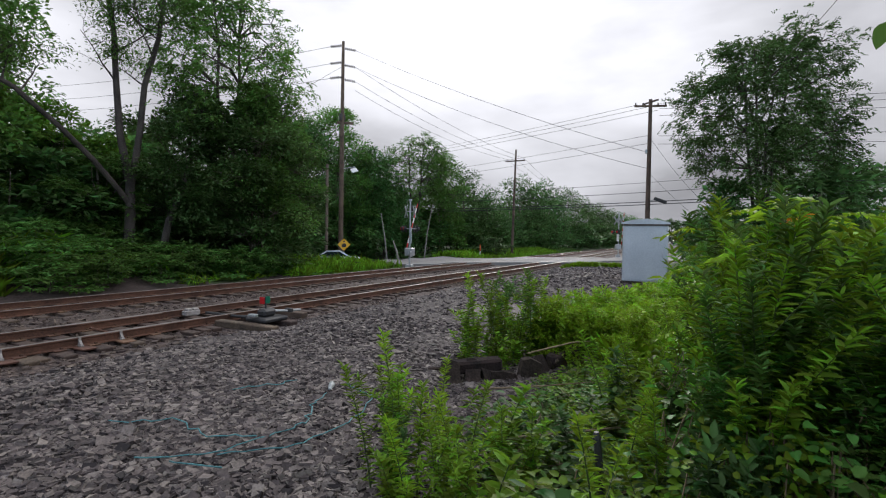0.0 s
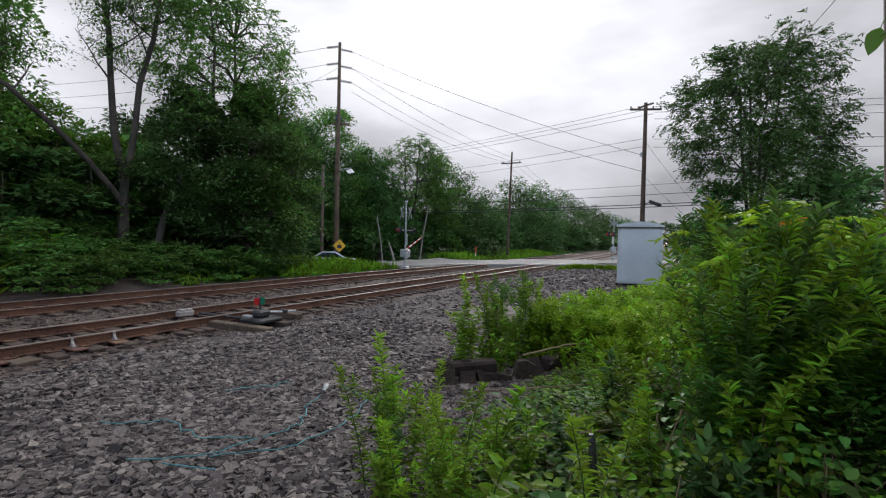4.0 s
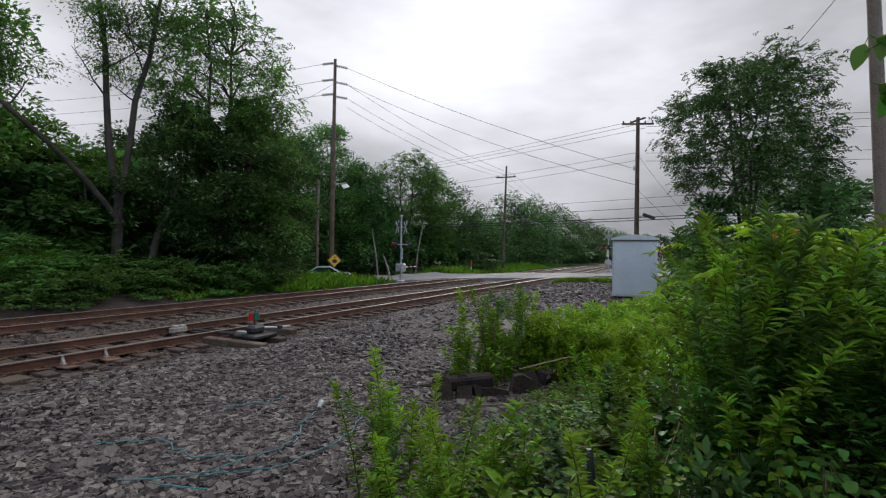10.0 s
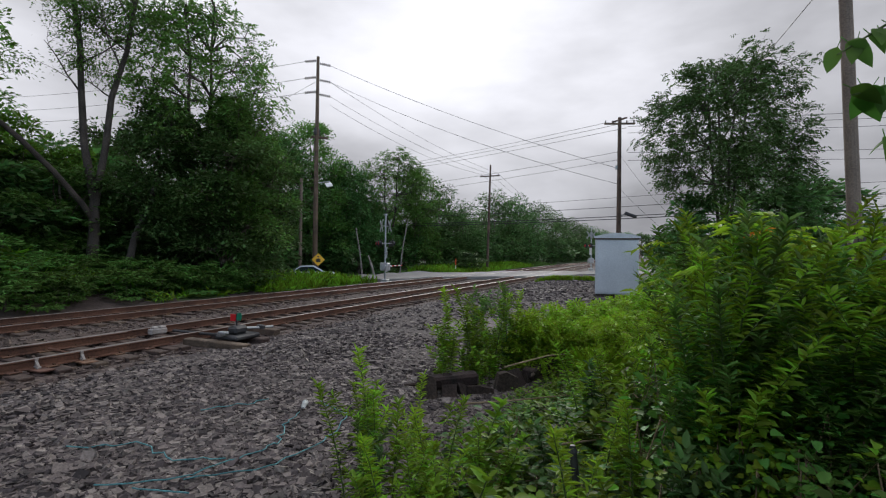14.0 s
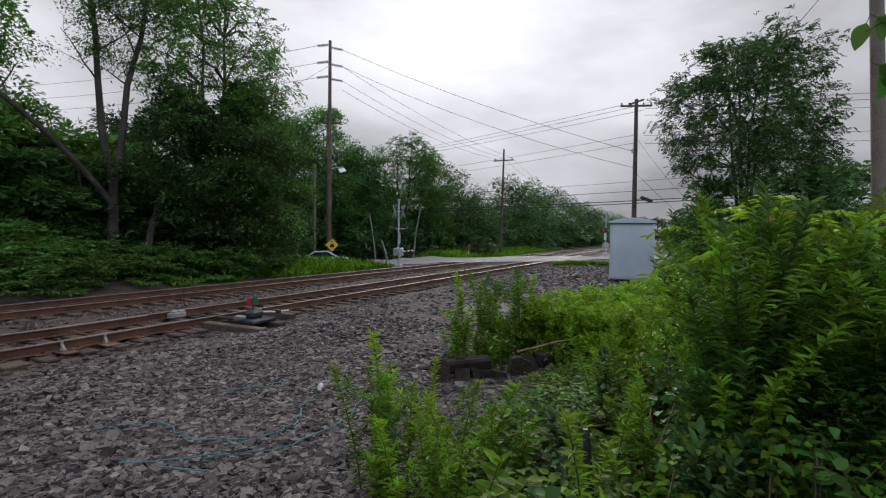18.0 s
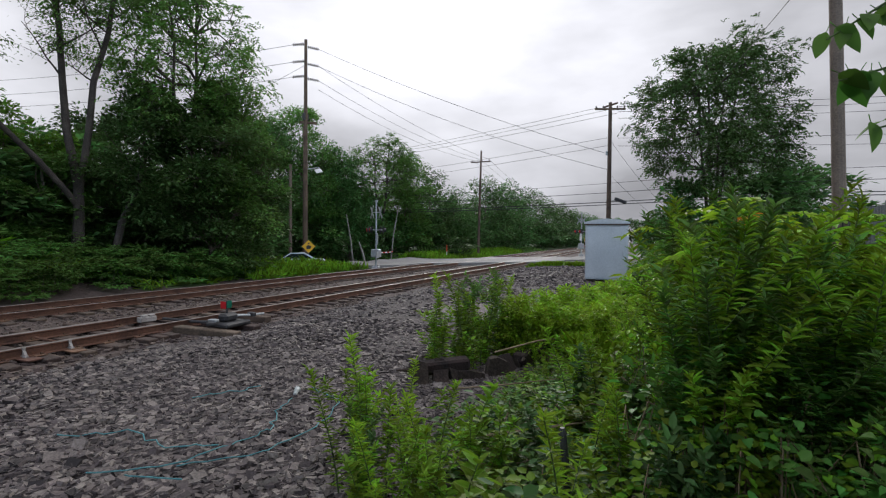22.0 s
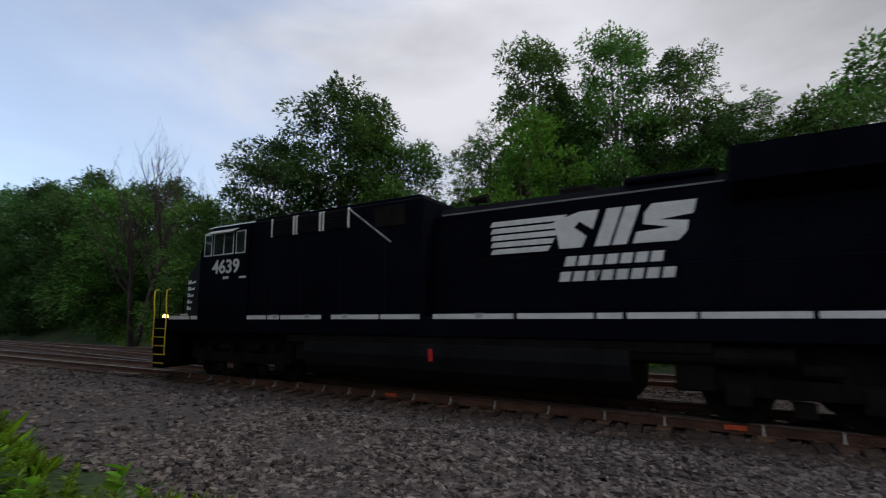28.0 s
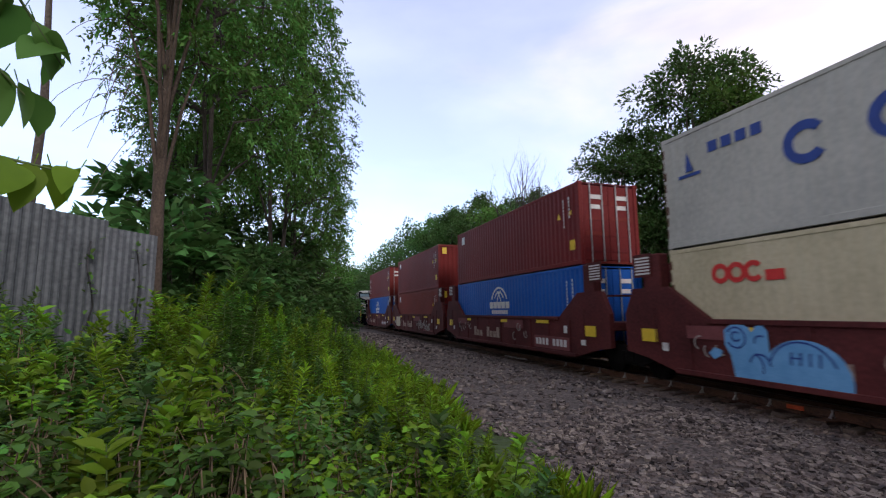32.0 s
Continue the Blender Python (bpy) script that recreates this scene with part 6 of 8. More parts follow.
    for y0 in ((L + 1.9,) if not first else (-1.9, L + 1.9)):
        add_wheels(t, (y0 - 0.88, y0 + 0.88), 0.45)
    if first:
        part("draw_frame", Shape().box(-0.35, -3.1, 0.7, 0.35, -1.5, 1.05, 0.02), M["well"], c)
        part("coupler", Shape().box(-0.14, -3.6, 0.72, 0.14, -3.0, 1.0, 0.03), M["under"], c)
    part("connector", Shape().box(-0.3, L + 1.4, 0.75, 0.3, L + 2.4, 1.15, 0.03), M["under"], c)
    return c


# what follows what: the place of each at 27.5 s, measured along the line
SPEED, STEPS_AT = 22.98, -4.4
TRAIN = []
lead_loco = build_loco("4639", True)
trail_loco = build_loco("4638", False)
TRAIN += [(lead_loco, STEPS_AT, 10.8, 0.0, False), (trail_loco, 40.45, -10.8, 0.0, True)]
CAR0, PITCH = 45.9, 16.0
LOADS = [
    ("blue_box", "maroon", [DOME, DOME_BARS, ID_MARKS], [UES, ID_MARKS, YELLOW_MARKS], "scrawl", True),
    ("maroon", "maroon", [BADGE, BADGE_IN, ID_MARKS, YELLOW_MARKS], [BADGE, BADGE_IN, ID_MARKS, YELLOW_MARKS], "cream", False),
    ("blue_box", "maroon", [DOME, DOME_BARS, ID_MARKS], [BADGE, ID_MARKS, YELLOW_MARKS], "scrawl", True),
    ("cream_box", "grey_box", [RED_BLOCKS, RUST], [BIG_BLUE, SMALL_BLUE, RUST], "blue", True),
    ("maroon", "maroon", [ID_MARKS], [BADGE, ID_MARKS], "scrawl", True),
]
WORDS = dict(blue_box="bright blue corrugated shipping container with a white arched emblem", maroon="dull maroon corrugated steel shipping container", cream_box="weathered cream shipping container with red emblem shapes", grey_box="weathered pale grey shipping container with large blue rings")
for k, (low, high, m_low, m_high, patch, back) in enumerate(LOADS):
    at = CAR0 + PITCH * k
    TRAIN.append((build_well_car(k == 0, patch), at, 6.1, 0.0, False))
    TRAIN.append((build_container(low, WORDS[low], 2.9 if low != "cream_box" else 2.9, back, m_low), at, 6.1, 0.48, False))
    TRAIN.append((build_container(high, WORDS[high], 2.9, back, m_high), at, 6.1, 3.40, False))


# ---- poles and wires ----
def sagging(p, q, sag, n=14):
    p, q = Vector(p), Vector(q)
    return [p.lerp(q, k / n) - Vector((0, 0, sag * 4 * (k / n) * (1 - k / n))) for k in range(n + 1)]


def wire(p, q, sag=0.6, r=0.016, label="thin dark overhead wire"):
    ob = part("overhead_wire", Shape().tube(sagging(p, q, sag), r, 4, caps=False), M["wire"], None, fix=False)
    tagged(ob, label, "wire", "overhead wires")


def wood_pole(name, x, y, z, top, r0, r1, mat, label, lean=(0, 0)):
    p = thing(name, pose(x, y, z), label, "utility pole", "utility poles")
    h = top - z
    part("shaft", Shape().tube([(0, 0, -0.4), (lean[0] * 0.5, lean[1] * 0.5, h * 0.5), (lean[0], lean[1], h)], [r0, (r0 + r1) / 2, r1], 12), M[mat], p)
    return p


def insulator(parent, p, q):
    """A string of discs from p to q."""
    s = Shape()
    p, q = Vector(p), Vector(q)
    s.cyl(p, q, 0.03, 6)
    for k in range(6):
        a = p.lerp(q, (k + 0.3) / 6)
        b = p.lerp(q, (k + 0.75) / 6)
        s.cyl(a, b, 0.12, 10)
    part("insulator", s, M["insul"], parent)


def build_poles():
    # tall transmission pole beside the road
    P1 = (-27.8, 33.2)
    z1 = ground_z(*P1)
    top1 = 19.5
    a = wood_pole("transmission_pole", *P1, z1, top1, 0.24, 0.13, "pole", "tall brown wooden transmission pole with dark insulators")
    h = top1 - z1
    ends = []
    for dz in (0.5, 2.0, 3.3):
        for sx in (-1, 1):
            o = Vector((0.66 * sx, 0.72 * sx, 0))
            insulator(a, o * 0.15 + Vector((0, 0, h - dz - 0.1 * sx)), o * 1.15 + Vector((0, 0, h - dz - 0.15)))
            ends.append((sx, Vector((*P1, z1)) + o * 1.15 + Vector((0, 0, h - dz - 0.15))))
    part("crossarm", Shape().box(-0.5, -0.1, h - 7.4, 1.0, 0.1, h - 7.2, 0.02, at=pose(0, 0, 0, 0, 0, 40)), M["pole"], a)
    part("bracket", Shape().box(-0.12, -0.3, h - 7.1, 0.12, 0.3, h - 6.5, 0.02), M["dark"], a)
    part("lamp_arm", Shape().tube([(0.1, 0.1, h - 11.4), (0.9, 0.85, h - 11.2)], 0.035, 6), M["galv"], a)
    part("lamp_head", Shape().box(-0.55, -0.28, -0.05, 0.55, 0.28, 0.05, 0.03, at=pose(1.0, 0.55, h - 11.55, 18, 22, -40)), M["white"], a, "pale flat street lamp head")
    wood_pole("guy_stub_pole", -28.6, 32.2, ground_z(-28.6, 32.2), 8.4, 0.15, 0.12, "grey_pole", "short pale grey wooden pole beside a taller one")
    # pole behind the cabinet
    P2 = (-2.55, 38.0)
    z2 = ground_z(*P2)
    top2 = 12.55
    c = wood_pole("roadside_pole", *P2, z2, top2, 0.2, 0.13, "pole", "dark wooden roadside pole with a crossarm and floodlight")
    h2 = top2 - z2
    part("crossarm", Shape().box(-1.15, -0.07, h2 - 0.55, 1.15, 0.07, h2 - 0.42, 0.01, at=pose(0, 0, 0, 0, 0, 20)), M["pole"], c)
    part("crossarm", Shape().box(-0.7, -0.06, h2 - 0.25, 0.7, 0.06, h2 - 0.14, 0.01, at=pose(0, 0, 0, 0, 0, -40)), M["pole"], c)
    for x in (-1.0, -0.5, 0.5, 1.0):
        part("pin_insulator", Shape().cyl((x, x * 0.36, h2 - 0.42), (x, x * 0.36, h2 - 0.25), 0.05, 8), M["insul"], c)
    part("flood_arm", Shape().tube([(0.15, 0, h2 - 7.55), (0.55, -0.05, h2 - 7.45)], 0.04, 6), M["galv"], c)
    part("floodlight", Shape().box(-0.45, -0.25, -0.12, 0.45, 0.25, 0.12, 0.05, at=pose(0.85, -0.1, h2 - 7.55, 0, 22, 0)), M["dark"], c, "dark boxy floodlight")
    part("junction_box", Shape().box(-0.28, -0.14, h2 - 4.0, -0.12, 0.1, h2 - 3.7, 0.02), M["galv"], c)
    # pole far along the line
    P3 = (-20.4, 59.0)
    z3 = ground_z(*P3)
    top3 = 13.8
    d = wood_pole("line_pole", *P3, z3, top3, 0.19, 0.11, "pole", "brown wooden line pole with a single crossarm", (0.3, 0))
    h3 = top3 - z3
    part("crossarm", Shape().box(-1.15, -0.06, h3 - 1.55, 1.6, 0.06, h3 - 1.4, 0.01), M["pole"], d)
    for x in (-0.9, 0.3, 1.4):
        part("pin_insulator", Shape().cyl((x, 0, h3 - 1.4), (x, 0, h3 - 1.2), 0.05, 8), M["insul"], d)
    # weathered pole close by, near the fence
    P4 = (4.5, 14.4)
    e = wood_pole("near_pole", *P4, ground_z(*P4), 13.5, 0.15, 0.12, "grey_pole", "weathered grey-brown wooden pole near the metal fence", (-0.52, -0.1))
    part("staple_strip", Shape().box(-0.012, -0.172, 1.5, 0.012, -0.145, 8.5, at=pose(0, 0, 0, -0.3, -2.2, 0)), M["dark"], e)
    tagged(wood_pole("distant_pole", 8.2, 26.5, 0.5, 5.4, 0.12, 0.1, "grey_pole", "short distant grey pole beyond the fence"), "", "")
    # wires
    for sx, p in ends:
        if sx > 0:
            pass
        else:
            wire(p, (-95, 20, p.z + 1.5), 1.6, 0.018)
    rights = [p for sx, p in ends if sx > 0]
    wire(rights[0], (P2[0], P2[1], 8.6), 0.5, 0.02)
    wire(rights[1], (P2[0], P2[1], 7.4), 0.7, 0.02)
    wire(rights[1], (P3[0] + 1.4, P3[1], top3 - 1.2), 0.7, 0.016)
    wire(rights[2], (P3[0] + 0.3, P3[1], top3 - 1.2), 0.7, 0.016)
    wire(rights[2] + Vector((0, 0, -0.8)), (P3[0] - 0.9, P3[1], top3 - 1.2), 0.8, 0.016)
    wire((P1[0], P1[1], top1 - 2.2), (-38, 24, 8), 0.1, 0.014, "thin slanting guy wire")
    for x, z in ((-0.9, 12.25), (-0.3, 12.0), (0.5, 11.7)):
        wire((P2[0] + x, P2[1], z), (-75, 62, z + 2.0), 1.2, 0.016)
    for z, e2 in ((9.9, 11.6), (9.3, 10.6)):
        wire((P2[0], P2[1], z), (-75, 66, e2), 1.0, 0.016)
    for z, r in ((7.5, 0.02), (6.6, 0.03), (5.7, 0.045), (5.45, 0.045)):
        wire((8, 45, z + 0.2), (-75, 62, z + 1.6), 0.9, r, "thick dark overhead cable")
        wire((8, 45, z + 0.2), (70, 34, z + 1.5), 0.8, r, "thick dark overhead cable")
    for z in (12.2, 11.8, 11.3, 9.8, 9.2):
        wire((P2[0] + 0.6, P2[1], z), (60, 40, z - 0.8), 0.9, 0.016)
    for x in (-0.9, 0.3, 1.4):
        wire((P3[0] + x, P3[1], top3 - 1.2), (-26 + x, 125, 13.0), 1.0, 0.014)
    wire((P4[0] - 0.35, P4[1], 9.2), (5.25, 59.8, 17.0), 0.1, 0.013)
    wire((P2[0] + 0.1, P2[1], 9.6), (1.6, 37.4, 4.2), 0.3, 0.013)
    wire((P2[0] + 0.1, P2[1], 7.0), (0.8, 37.6, 3.6), 0.1, 0.013)


build_poles()


# ---- crossing signals ----
def build_signal(x, y, turn, label):
    z = ground_z(x, y)
    s = thing("crossing_signal", pose(x, y, z, 0, 0, turn), label, "crossing signal", "crossing signals")
    part("base", Shape().box(-0.25, -0.25, -0.2, 0.25, 0.25, 0.3, 0.03), M["galv"], s)
    part("mast", Shape().cyl((0, 0, 0.2), (0, 0, 5.1), 0.065, 12), M["galv"], s)
    cross = pose(0, 0, 0, 0, 0, -52)  # heads turned to face along the road
    for o in (-1, 1):
        for sx in (-1, 1):
            b = Shape().box(-0.6, -0.012, -0.09, 0.6, 0.012, 0.09, 0.0, at=pose(0, o * 0.32, 4.3) @ pose(0, 0, 0, 0, 45 * sx, 0))
            part("crossbuck_blade", b, M["galv"], s, "weathered pale crossbuck blade", cross)
        part("crossbuck_bracket", Shape().cyl((0, 0, 4.3), (0, o * 0.31, 4.3), 0.025, 8), M["galv"], s, "", cross)
        part("light_bracket", Shape().cyl((0, 0, 3.0), (0, o * 0.42, 3.0), 0.03, 8), M["galv"], s, "", cross)
        part("light_arm", Shape().cyl((-0.42, o * 0.42, 3.0), (0.42, o * 0.42, 3.0), 0.03, 8), M["galv"], s, "", cross)
        for xx in (-0.38, 0.38):
            part("lamp_hood", Shape().cyl((xx, o * 0.42, 3.0), (xx, o * 0.62, 3.0), 0.15, 14).cyl((xx, o * 0.43, 3.0), (xx, o * 0.45, 3.0), 0.28, 18), M["dark"], s, "dark round warning lamp", cross)
            part("lens", Shape().cyl((xx, o * 0.5, 3.0), (xx, o * 0.625, 3.0), 0.13, 14), M["red"], s, "red lens", cross)
    part("bell", Shape().cyl((0, 0, 5.1), (0, 0, 5.22), 0.12, 12), M["galv"], s)
    part("sign_plate", Shape().box(-0.18, -0.10, 1.9, 0.18, -0.085, 2.75, 0.003), M["white"], s, "", cross)
    part("gate_box", Shape().box(-0.3, -0.34, 0.95, 0.3, 0.3, 1.55, 0.04), M["galv"], s, "grey gate motor box")
    part("counterweight", Shape().box(-0.36, 0.3, 0.9, -0.3, 0.75, 1.35, 0.01), M["galv"], s)
    g = new("gate_arm")
    g.location = (0.32, 0, 1.25)
    g.parent = s
    tagged(g, "red and white striped gate arm")
    for k in range(9):
        part("arm_band", Shape().box(-0.028, -0.76 - 0.46 * k, -0.05 + 0.002 * k, 0.028, -0.30 - 0.46 * k, 0.05 - 0.002 * k), M["white"] if k % 2 else M["red"], g, "white band" if k % 2 else "red band")
    return s, g


near_signal, near_gate = build_signal(-18.4, 29.9, 189, "grey crossing signal mast with warning lamps and a gate arm")
far_signal, far_gate = build_signal(-6.9, 57.6, 12, "distant grey crossing signal mast with warning lamps")


# ---- warning sign, marker, car ----
def build_sign():
    s = thing("warning_sign", pose(-25.6, 31.0, ground_z(-25.6, 31.0), 0, 0, 42), "yellow diamond warning sign on a thin post", "road sign")
    part("post", Shape().cyl((0, 0.03, -0.2), (0, 0.03, 2.0), 0.03, 8), M["galv"], s)
    d = 0.54
    f = part("plate", Shape().prism([(0, 2.0 - d), (d, 2.0), (0, 2.0 + d), (-d, 2.0)], 1, -0.008, 0.008), M["sign_yellow"], s, "yellow diamond plate")
    part("symbol", Shape().prism([(-0.16, 1.78), (0.16, 1.78), (0.2, 2.0), (0, 2.12), (-0.2, 2.0)], 1, -0.016, -0.009), M["dark"], f, "dark symbol")
    part("symbol_dot", Shape().prism([(-0.07, 2.2), (0.07, 2.2), (0.07, 2.3), (-0.07, 2.3)], 1, -0.016, -0.009), M["dark"], f, "dark symbol")
    m = thing("marker_post", pose(-20.9, 49.4, ground_z(-20.9, 49.4)), "slim marker post with a white base and orange top", "marker post")
    part("lower_post", Shape().box(-0.05, -0.03, -0.1, 0.05, 0.03, 0.8, 0.01), M["white"], m)
    part("upper_post", Shape().box(-0.055, -0.035, 0.8, 0.055, 0.035, 1.55, 0.01), M["orange"], m, "orange top")


build_sign()


def build_car():
    M.update(silver=material("silver_car_paint", ((0.42, 0.45, 0.48), (0.52, 0.55, 0.58)), 0.3, 2, 30, 0.0, metal=0.4), tyre=material("tyre_rubber", ((0.012, 0.012, 0.012), (0.03, 0.03, 0.03)), 0.9, 6, 40, 0.2))
    c = thing("car", pose(-26.6, 30.8, ground_z(-26.6, 30.8) + 0.05, 0, 0, 41), "silver sedan car parked on the road beside the pole", "car")
    secs = [(-2.35, 0.62, 0.35, 0.70), (-2.2, 0.82, 0.25, 0.82), (-1.4, 0.88, 0.22, 0.90), (-0.9, 0.89, 0.2, 0.94), (0.9, 0.89, 0.2, 0.94), (1.6, 0.88, 0.22, 0.92), (2.2, 0.82, 0.26, 0.88), (2.35, 0.66, 0.4, 0.75)]
    v, f = [], []
    for x, w, z0, z1 in secs:
        for yy, zz in ((-w * 0.9, z0), (-w, z0 + 0.2), (-w, z1 - 0.15), (-w * 0.86, z1), (w * 0.86, z1), (w, z1 - 0.15), (w, z0 + 0.2), (w * 0.9, z0)):
            v.append((x, yy, zz))
    n = 8
    for j in range(len(secs) - 1):
        f += [(j * n + i, j * n + (i + 1) % n, (j + 1) * n + (i + 1) % n, (j + 1) * n + i) for i in range(n)]
    f += [tuple(range(n)), tuple((len(secs) - 1) * n + i for i in range(n))]
    body = part("body", Shape().add(v, f), M["silver"], c, smooth=True)
    roof = Shape()
    v = []
    for x, w, z in ((-1.35, 0.76, 0.9), (-0.55, 0.66, 1.4), (0.55, 0.66, 1.43), (1.5, 0.76, 0.9)):
        v += [(x, -w, z), (x, w, z)]
    roof.add(v, [(0, 2, 3, 1), (2, 4, 5, 3), (4, 6, 7, 5), (0, 6, 4, 2), (1, 3, 5, 7)])
    part("cabin", roof, M["silver"], c)
    for sx in (-1, 1):
        part("side_window", Shape().prism([(-1.1, 0.95), (-0.5, 1.33), (0.5, 1.35), (1.2, 0.95)], 1, sx * 0.70, sx * 0.752), M["glass"], body, "dark side windows")
    part("windshield", Shape().add([(-1.28, -0.66, 0.95), (-1.28, 0.66, 0.95), (-0.6, 0.58, 1.37), (-0.6, -0.58, 1.37), (-1.31, -0.66, 0.97), (-1.31, 0.66, 0.97), (-0.63, 0.58, 1.39), (-0.63, -0.58, 1.39)], [(0, 1, 2, 3), (4, 5, 6, 7), (0, 1, 5, 4), (1, 2, 6, 5), (2, 3, 7, 6), (3, 0, 4, 7)]), M["glass"], body)
    for x in (-1.45, 1.4):
        for sx in (-1, 1):
            w = part("wheel", Shape().cyl((x, sx * 0.66, 0.32), (x, sx * 0.88, 0.32), 0.32, 18), M["tyre"], c)
            part("rim", Shape().cyl((x, sx * 0.881, 0.32), (x, sx * 0.895, 0.32), 0.2, 14), M["galv"], w)
    for sx in (-1, 1):
        part("headlight", Shape().box(-2.36, sx * 0.55 - 0.15, 0.6, -2.28, sx * 0.55 + 0.15, 0.7), M["white"], body)
        part("tail_light", Shape().box(2.28, sx * 0.55 - 0.15, 0.68, 2.36, sx * 0.55 + 0.15, 0.8), M["red"], body)


build_car()


# ---- turnout: diverging rails, switch stand, small track hardware ----
def diverge(y):
    d = max(7.0 - y, 0)
    return -min(d * d / 340 if d < 16 else 0.753 + (d - 16) * 0.0941, -FAR)


def build_turnout():
    t = thing("turnout", pose(0, 0, 0), "railway turnout with diverging rusty rails and long ties", "railway turnout")
    for side in (-1, 1):
        part("diverging_rail", rail_shape(lambda y, s=side: s * (GAUGE / 2 - (0.075 if y > 5 else 0.0)) + diverge(y), -50, 6.8, 1.2, -0.004), [M["rail_side"], M["rail_head"]], t, "rusty diverging rail")
    r = random.Random(5)
    tie_me = recalc(Shape().box(-1.75, -0.12, -0.18, 1.75, 0.12, 0, 0.015).mesh("long_tie", [M["tie"]]))
    for k in range(30):
        y = 6.4 - k * 0.56 * 1.8
        part("long_tie", tie_me, [], t, at=pose(track_x(y) - 0.5 + diverge(y) * 0.5, y + 0.27, -0.186, 0, 0, r.uniform(-1.5, 1.5)))
    # pale braces on the near rail's outer side
    brace = recalc(Shape().box(-0.02, -0.03, 0, 0.10, 0.03, 0.03).add([(0.0, -0.02, 0.02), (0.10, -0.02, 0.02), (0.012, -0.02, 0.13), (0.0, 0.02, 0.02), (0.10, 0.02, 0.02), (0.012, 0.02, 0.13)], [(0, 1, 2), (3, 5, 4), (0, 3, 4, 1), (1, 4, 5, 2), (2, 5, 3, 0)]).box(-0.01, -0.022, 0.125, 0.03, 0.022, 0.165).mesh("rail_brace", [M["clip"]]))
    foot = recalc(Shape().box(-0.16, -0.12, 0, 0.3, 0.12, 0.03, 0.006).mesh("brace_plate", [M["plate"]]))
    for y in (-15.2, -14.1, -13.2, -12.0, -11.1, -10.2, -9.2, -8.3, -7.5, -6.3, -5.3, -4.2, -3.0, -1.9, -0.85, 0.65, 1.7, 2.55, 3.3, 4.4, 5.1):
        x = track_x(y) + GAUGE / 2
        part("rail_brace", brace, [], t, at=pose(x + 0.03, y, -0.165, 0, 0, r.uniform(-6, 6)))
        part("brace_plate", foot, [], t, at=pose(x + 0.08, y, -0.196, r.uniform(-2, 2), 0, r.uniform(-6, 6)))
    for y in (-7.0, 0.25):
        part("orange_mark", Shape().box(-0.012, -0.17, -0.13, 0.012, 0.17, -0.045, 0.004), M["orange"], t, "orange painted rail mark", at=pose(track_x(y) + GAUGE / 2 + 0.03, y, 0))
    part("white_block", Shape().box(-0.09, -0.2, -0.16, 0.09, 0.2, -0.03, 0.02).box(-0.07, -0.14, -0.034, 0.07, -0.02, 0.02, 0.012).box(-0.07, 0.03, -0.034, 0.07, 0.17, 0.015, 0.012), M["clip"], t, "pale joint block between the rails", at=pose(-11.1, 7.5, 0))
    for y in (5.2, 3.4, 1.5, -0.5):
        part("gauge_rod", Shape().tube([(-11.0, y, -0.1), (-10.2, y, -0.12), (-9.9, y, -0.1)], 0.025, 6), M["rail_side"], t)
    # loose bundle of pale hardware lying by the rail
    for k in range(6):
        part("loose_spike", Shape().tube([(-9.3 + r.uniform(-0.1, 0.1), -17.6 - k * 0.32, -0.14), (-9.05 + r.uniform(-0.1, 0.1), -17.6 - k * 0.32 + 0.2, -0.08)], 0.025, 6), M["clip"], t)


build_turnout()


def build_switch_stand():
    s = thing("switch_stand", pose(-8.7, 7.72, -0.15, 0, 0, 2), "low switch stand with red and green targets on timber", "switch stand")
    for y, x1 in ((-0.45, 1.15), (0.28, 1.0), (1.35, 0.35)):
        part("headblock_tie", Shape().box(-1.0, y - 0.115, -0.1, x1 - 0.35, y + 0.115, 0.06, 0.02), M["tie"], s, "heavy weathered timber")
    part("stand_base", Shape().box(-0.3, -0.32, 0.06, 0.35, 0.4, 0.16, 0.03), M["dark"], s)
    part("lever_housing", Shape().box(-0.12, -0.16, 0.16, 0.16, 0.22, 0.34, 0.05), M["dark"], s)
    part("throw_lever", Shape().tube([(0.05, 0.1, 0.28), (0.2, 0.5, 0.24), (0.25, 0.9, 0.22)], 0.028, 7), M["galv"], s, "bare metal throw lever")
    part("throw_rod", Shape().tube([(-0.1, -0.05, 0.12), (-0.9, -0.1, 0.1), (-1.9, -0.1, 0.1)], 0.035, 7), M["dark"], s)
    part("target_stem", Shape().cyl((0, 0.02, 0.3), (0, 0.02, 0.62), 0.022, 8), M["dark"], s)
    part("red_target", Shape().prism([(-0.17, 0.44), (-0.015, 0.44), (-0.015, 0.60), (-0.17, 0.60)], 1, -0.004, 0.004), M["red"], s, "red painted target plate")
    g = Shape().prism([(0.015, 0.50), (0.05, 0.46), (0.14, 0.47), (0.17, 0.55), (0.15, 0.64), (0.04, 0.63)], 1, -0.004, 0.004)
    part("green_target", g, M["green_paint"], s, "green painted target plate")
    part("latch", Shape().box(-0.1, -0.42, 0.2, 0.12, -0.3, 0.26, 0.01), M["galv"], s)
    part("latch", Shape().box(0.1, 0.5, 0.2, 0.3, 0.62, 0.3, 0.02), M["dark"], s)


build_switch_stand()


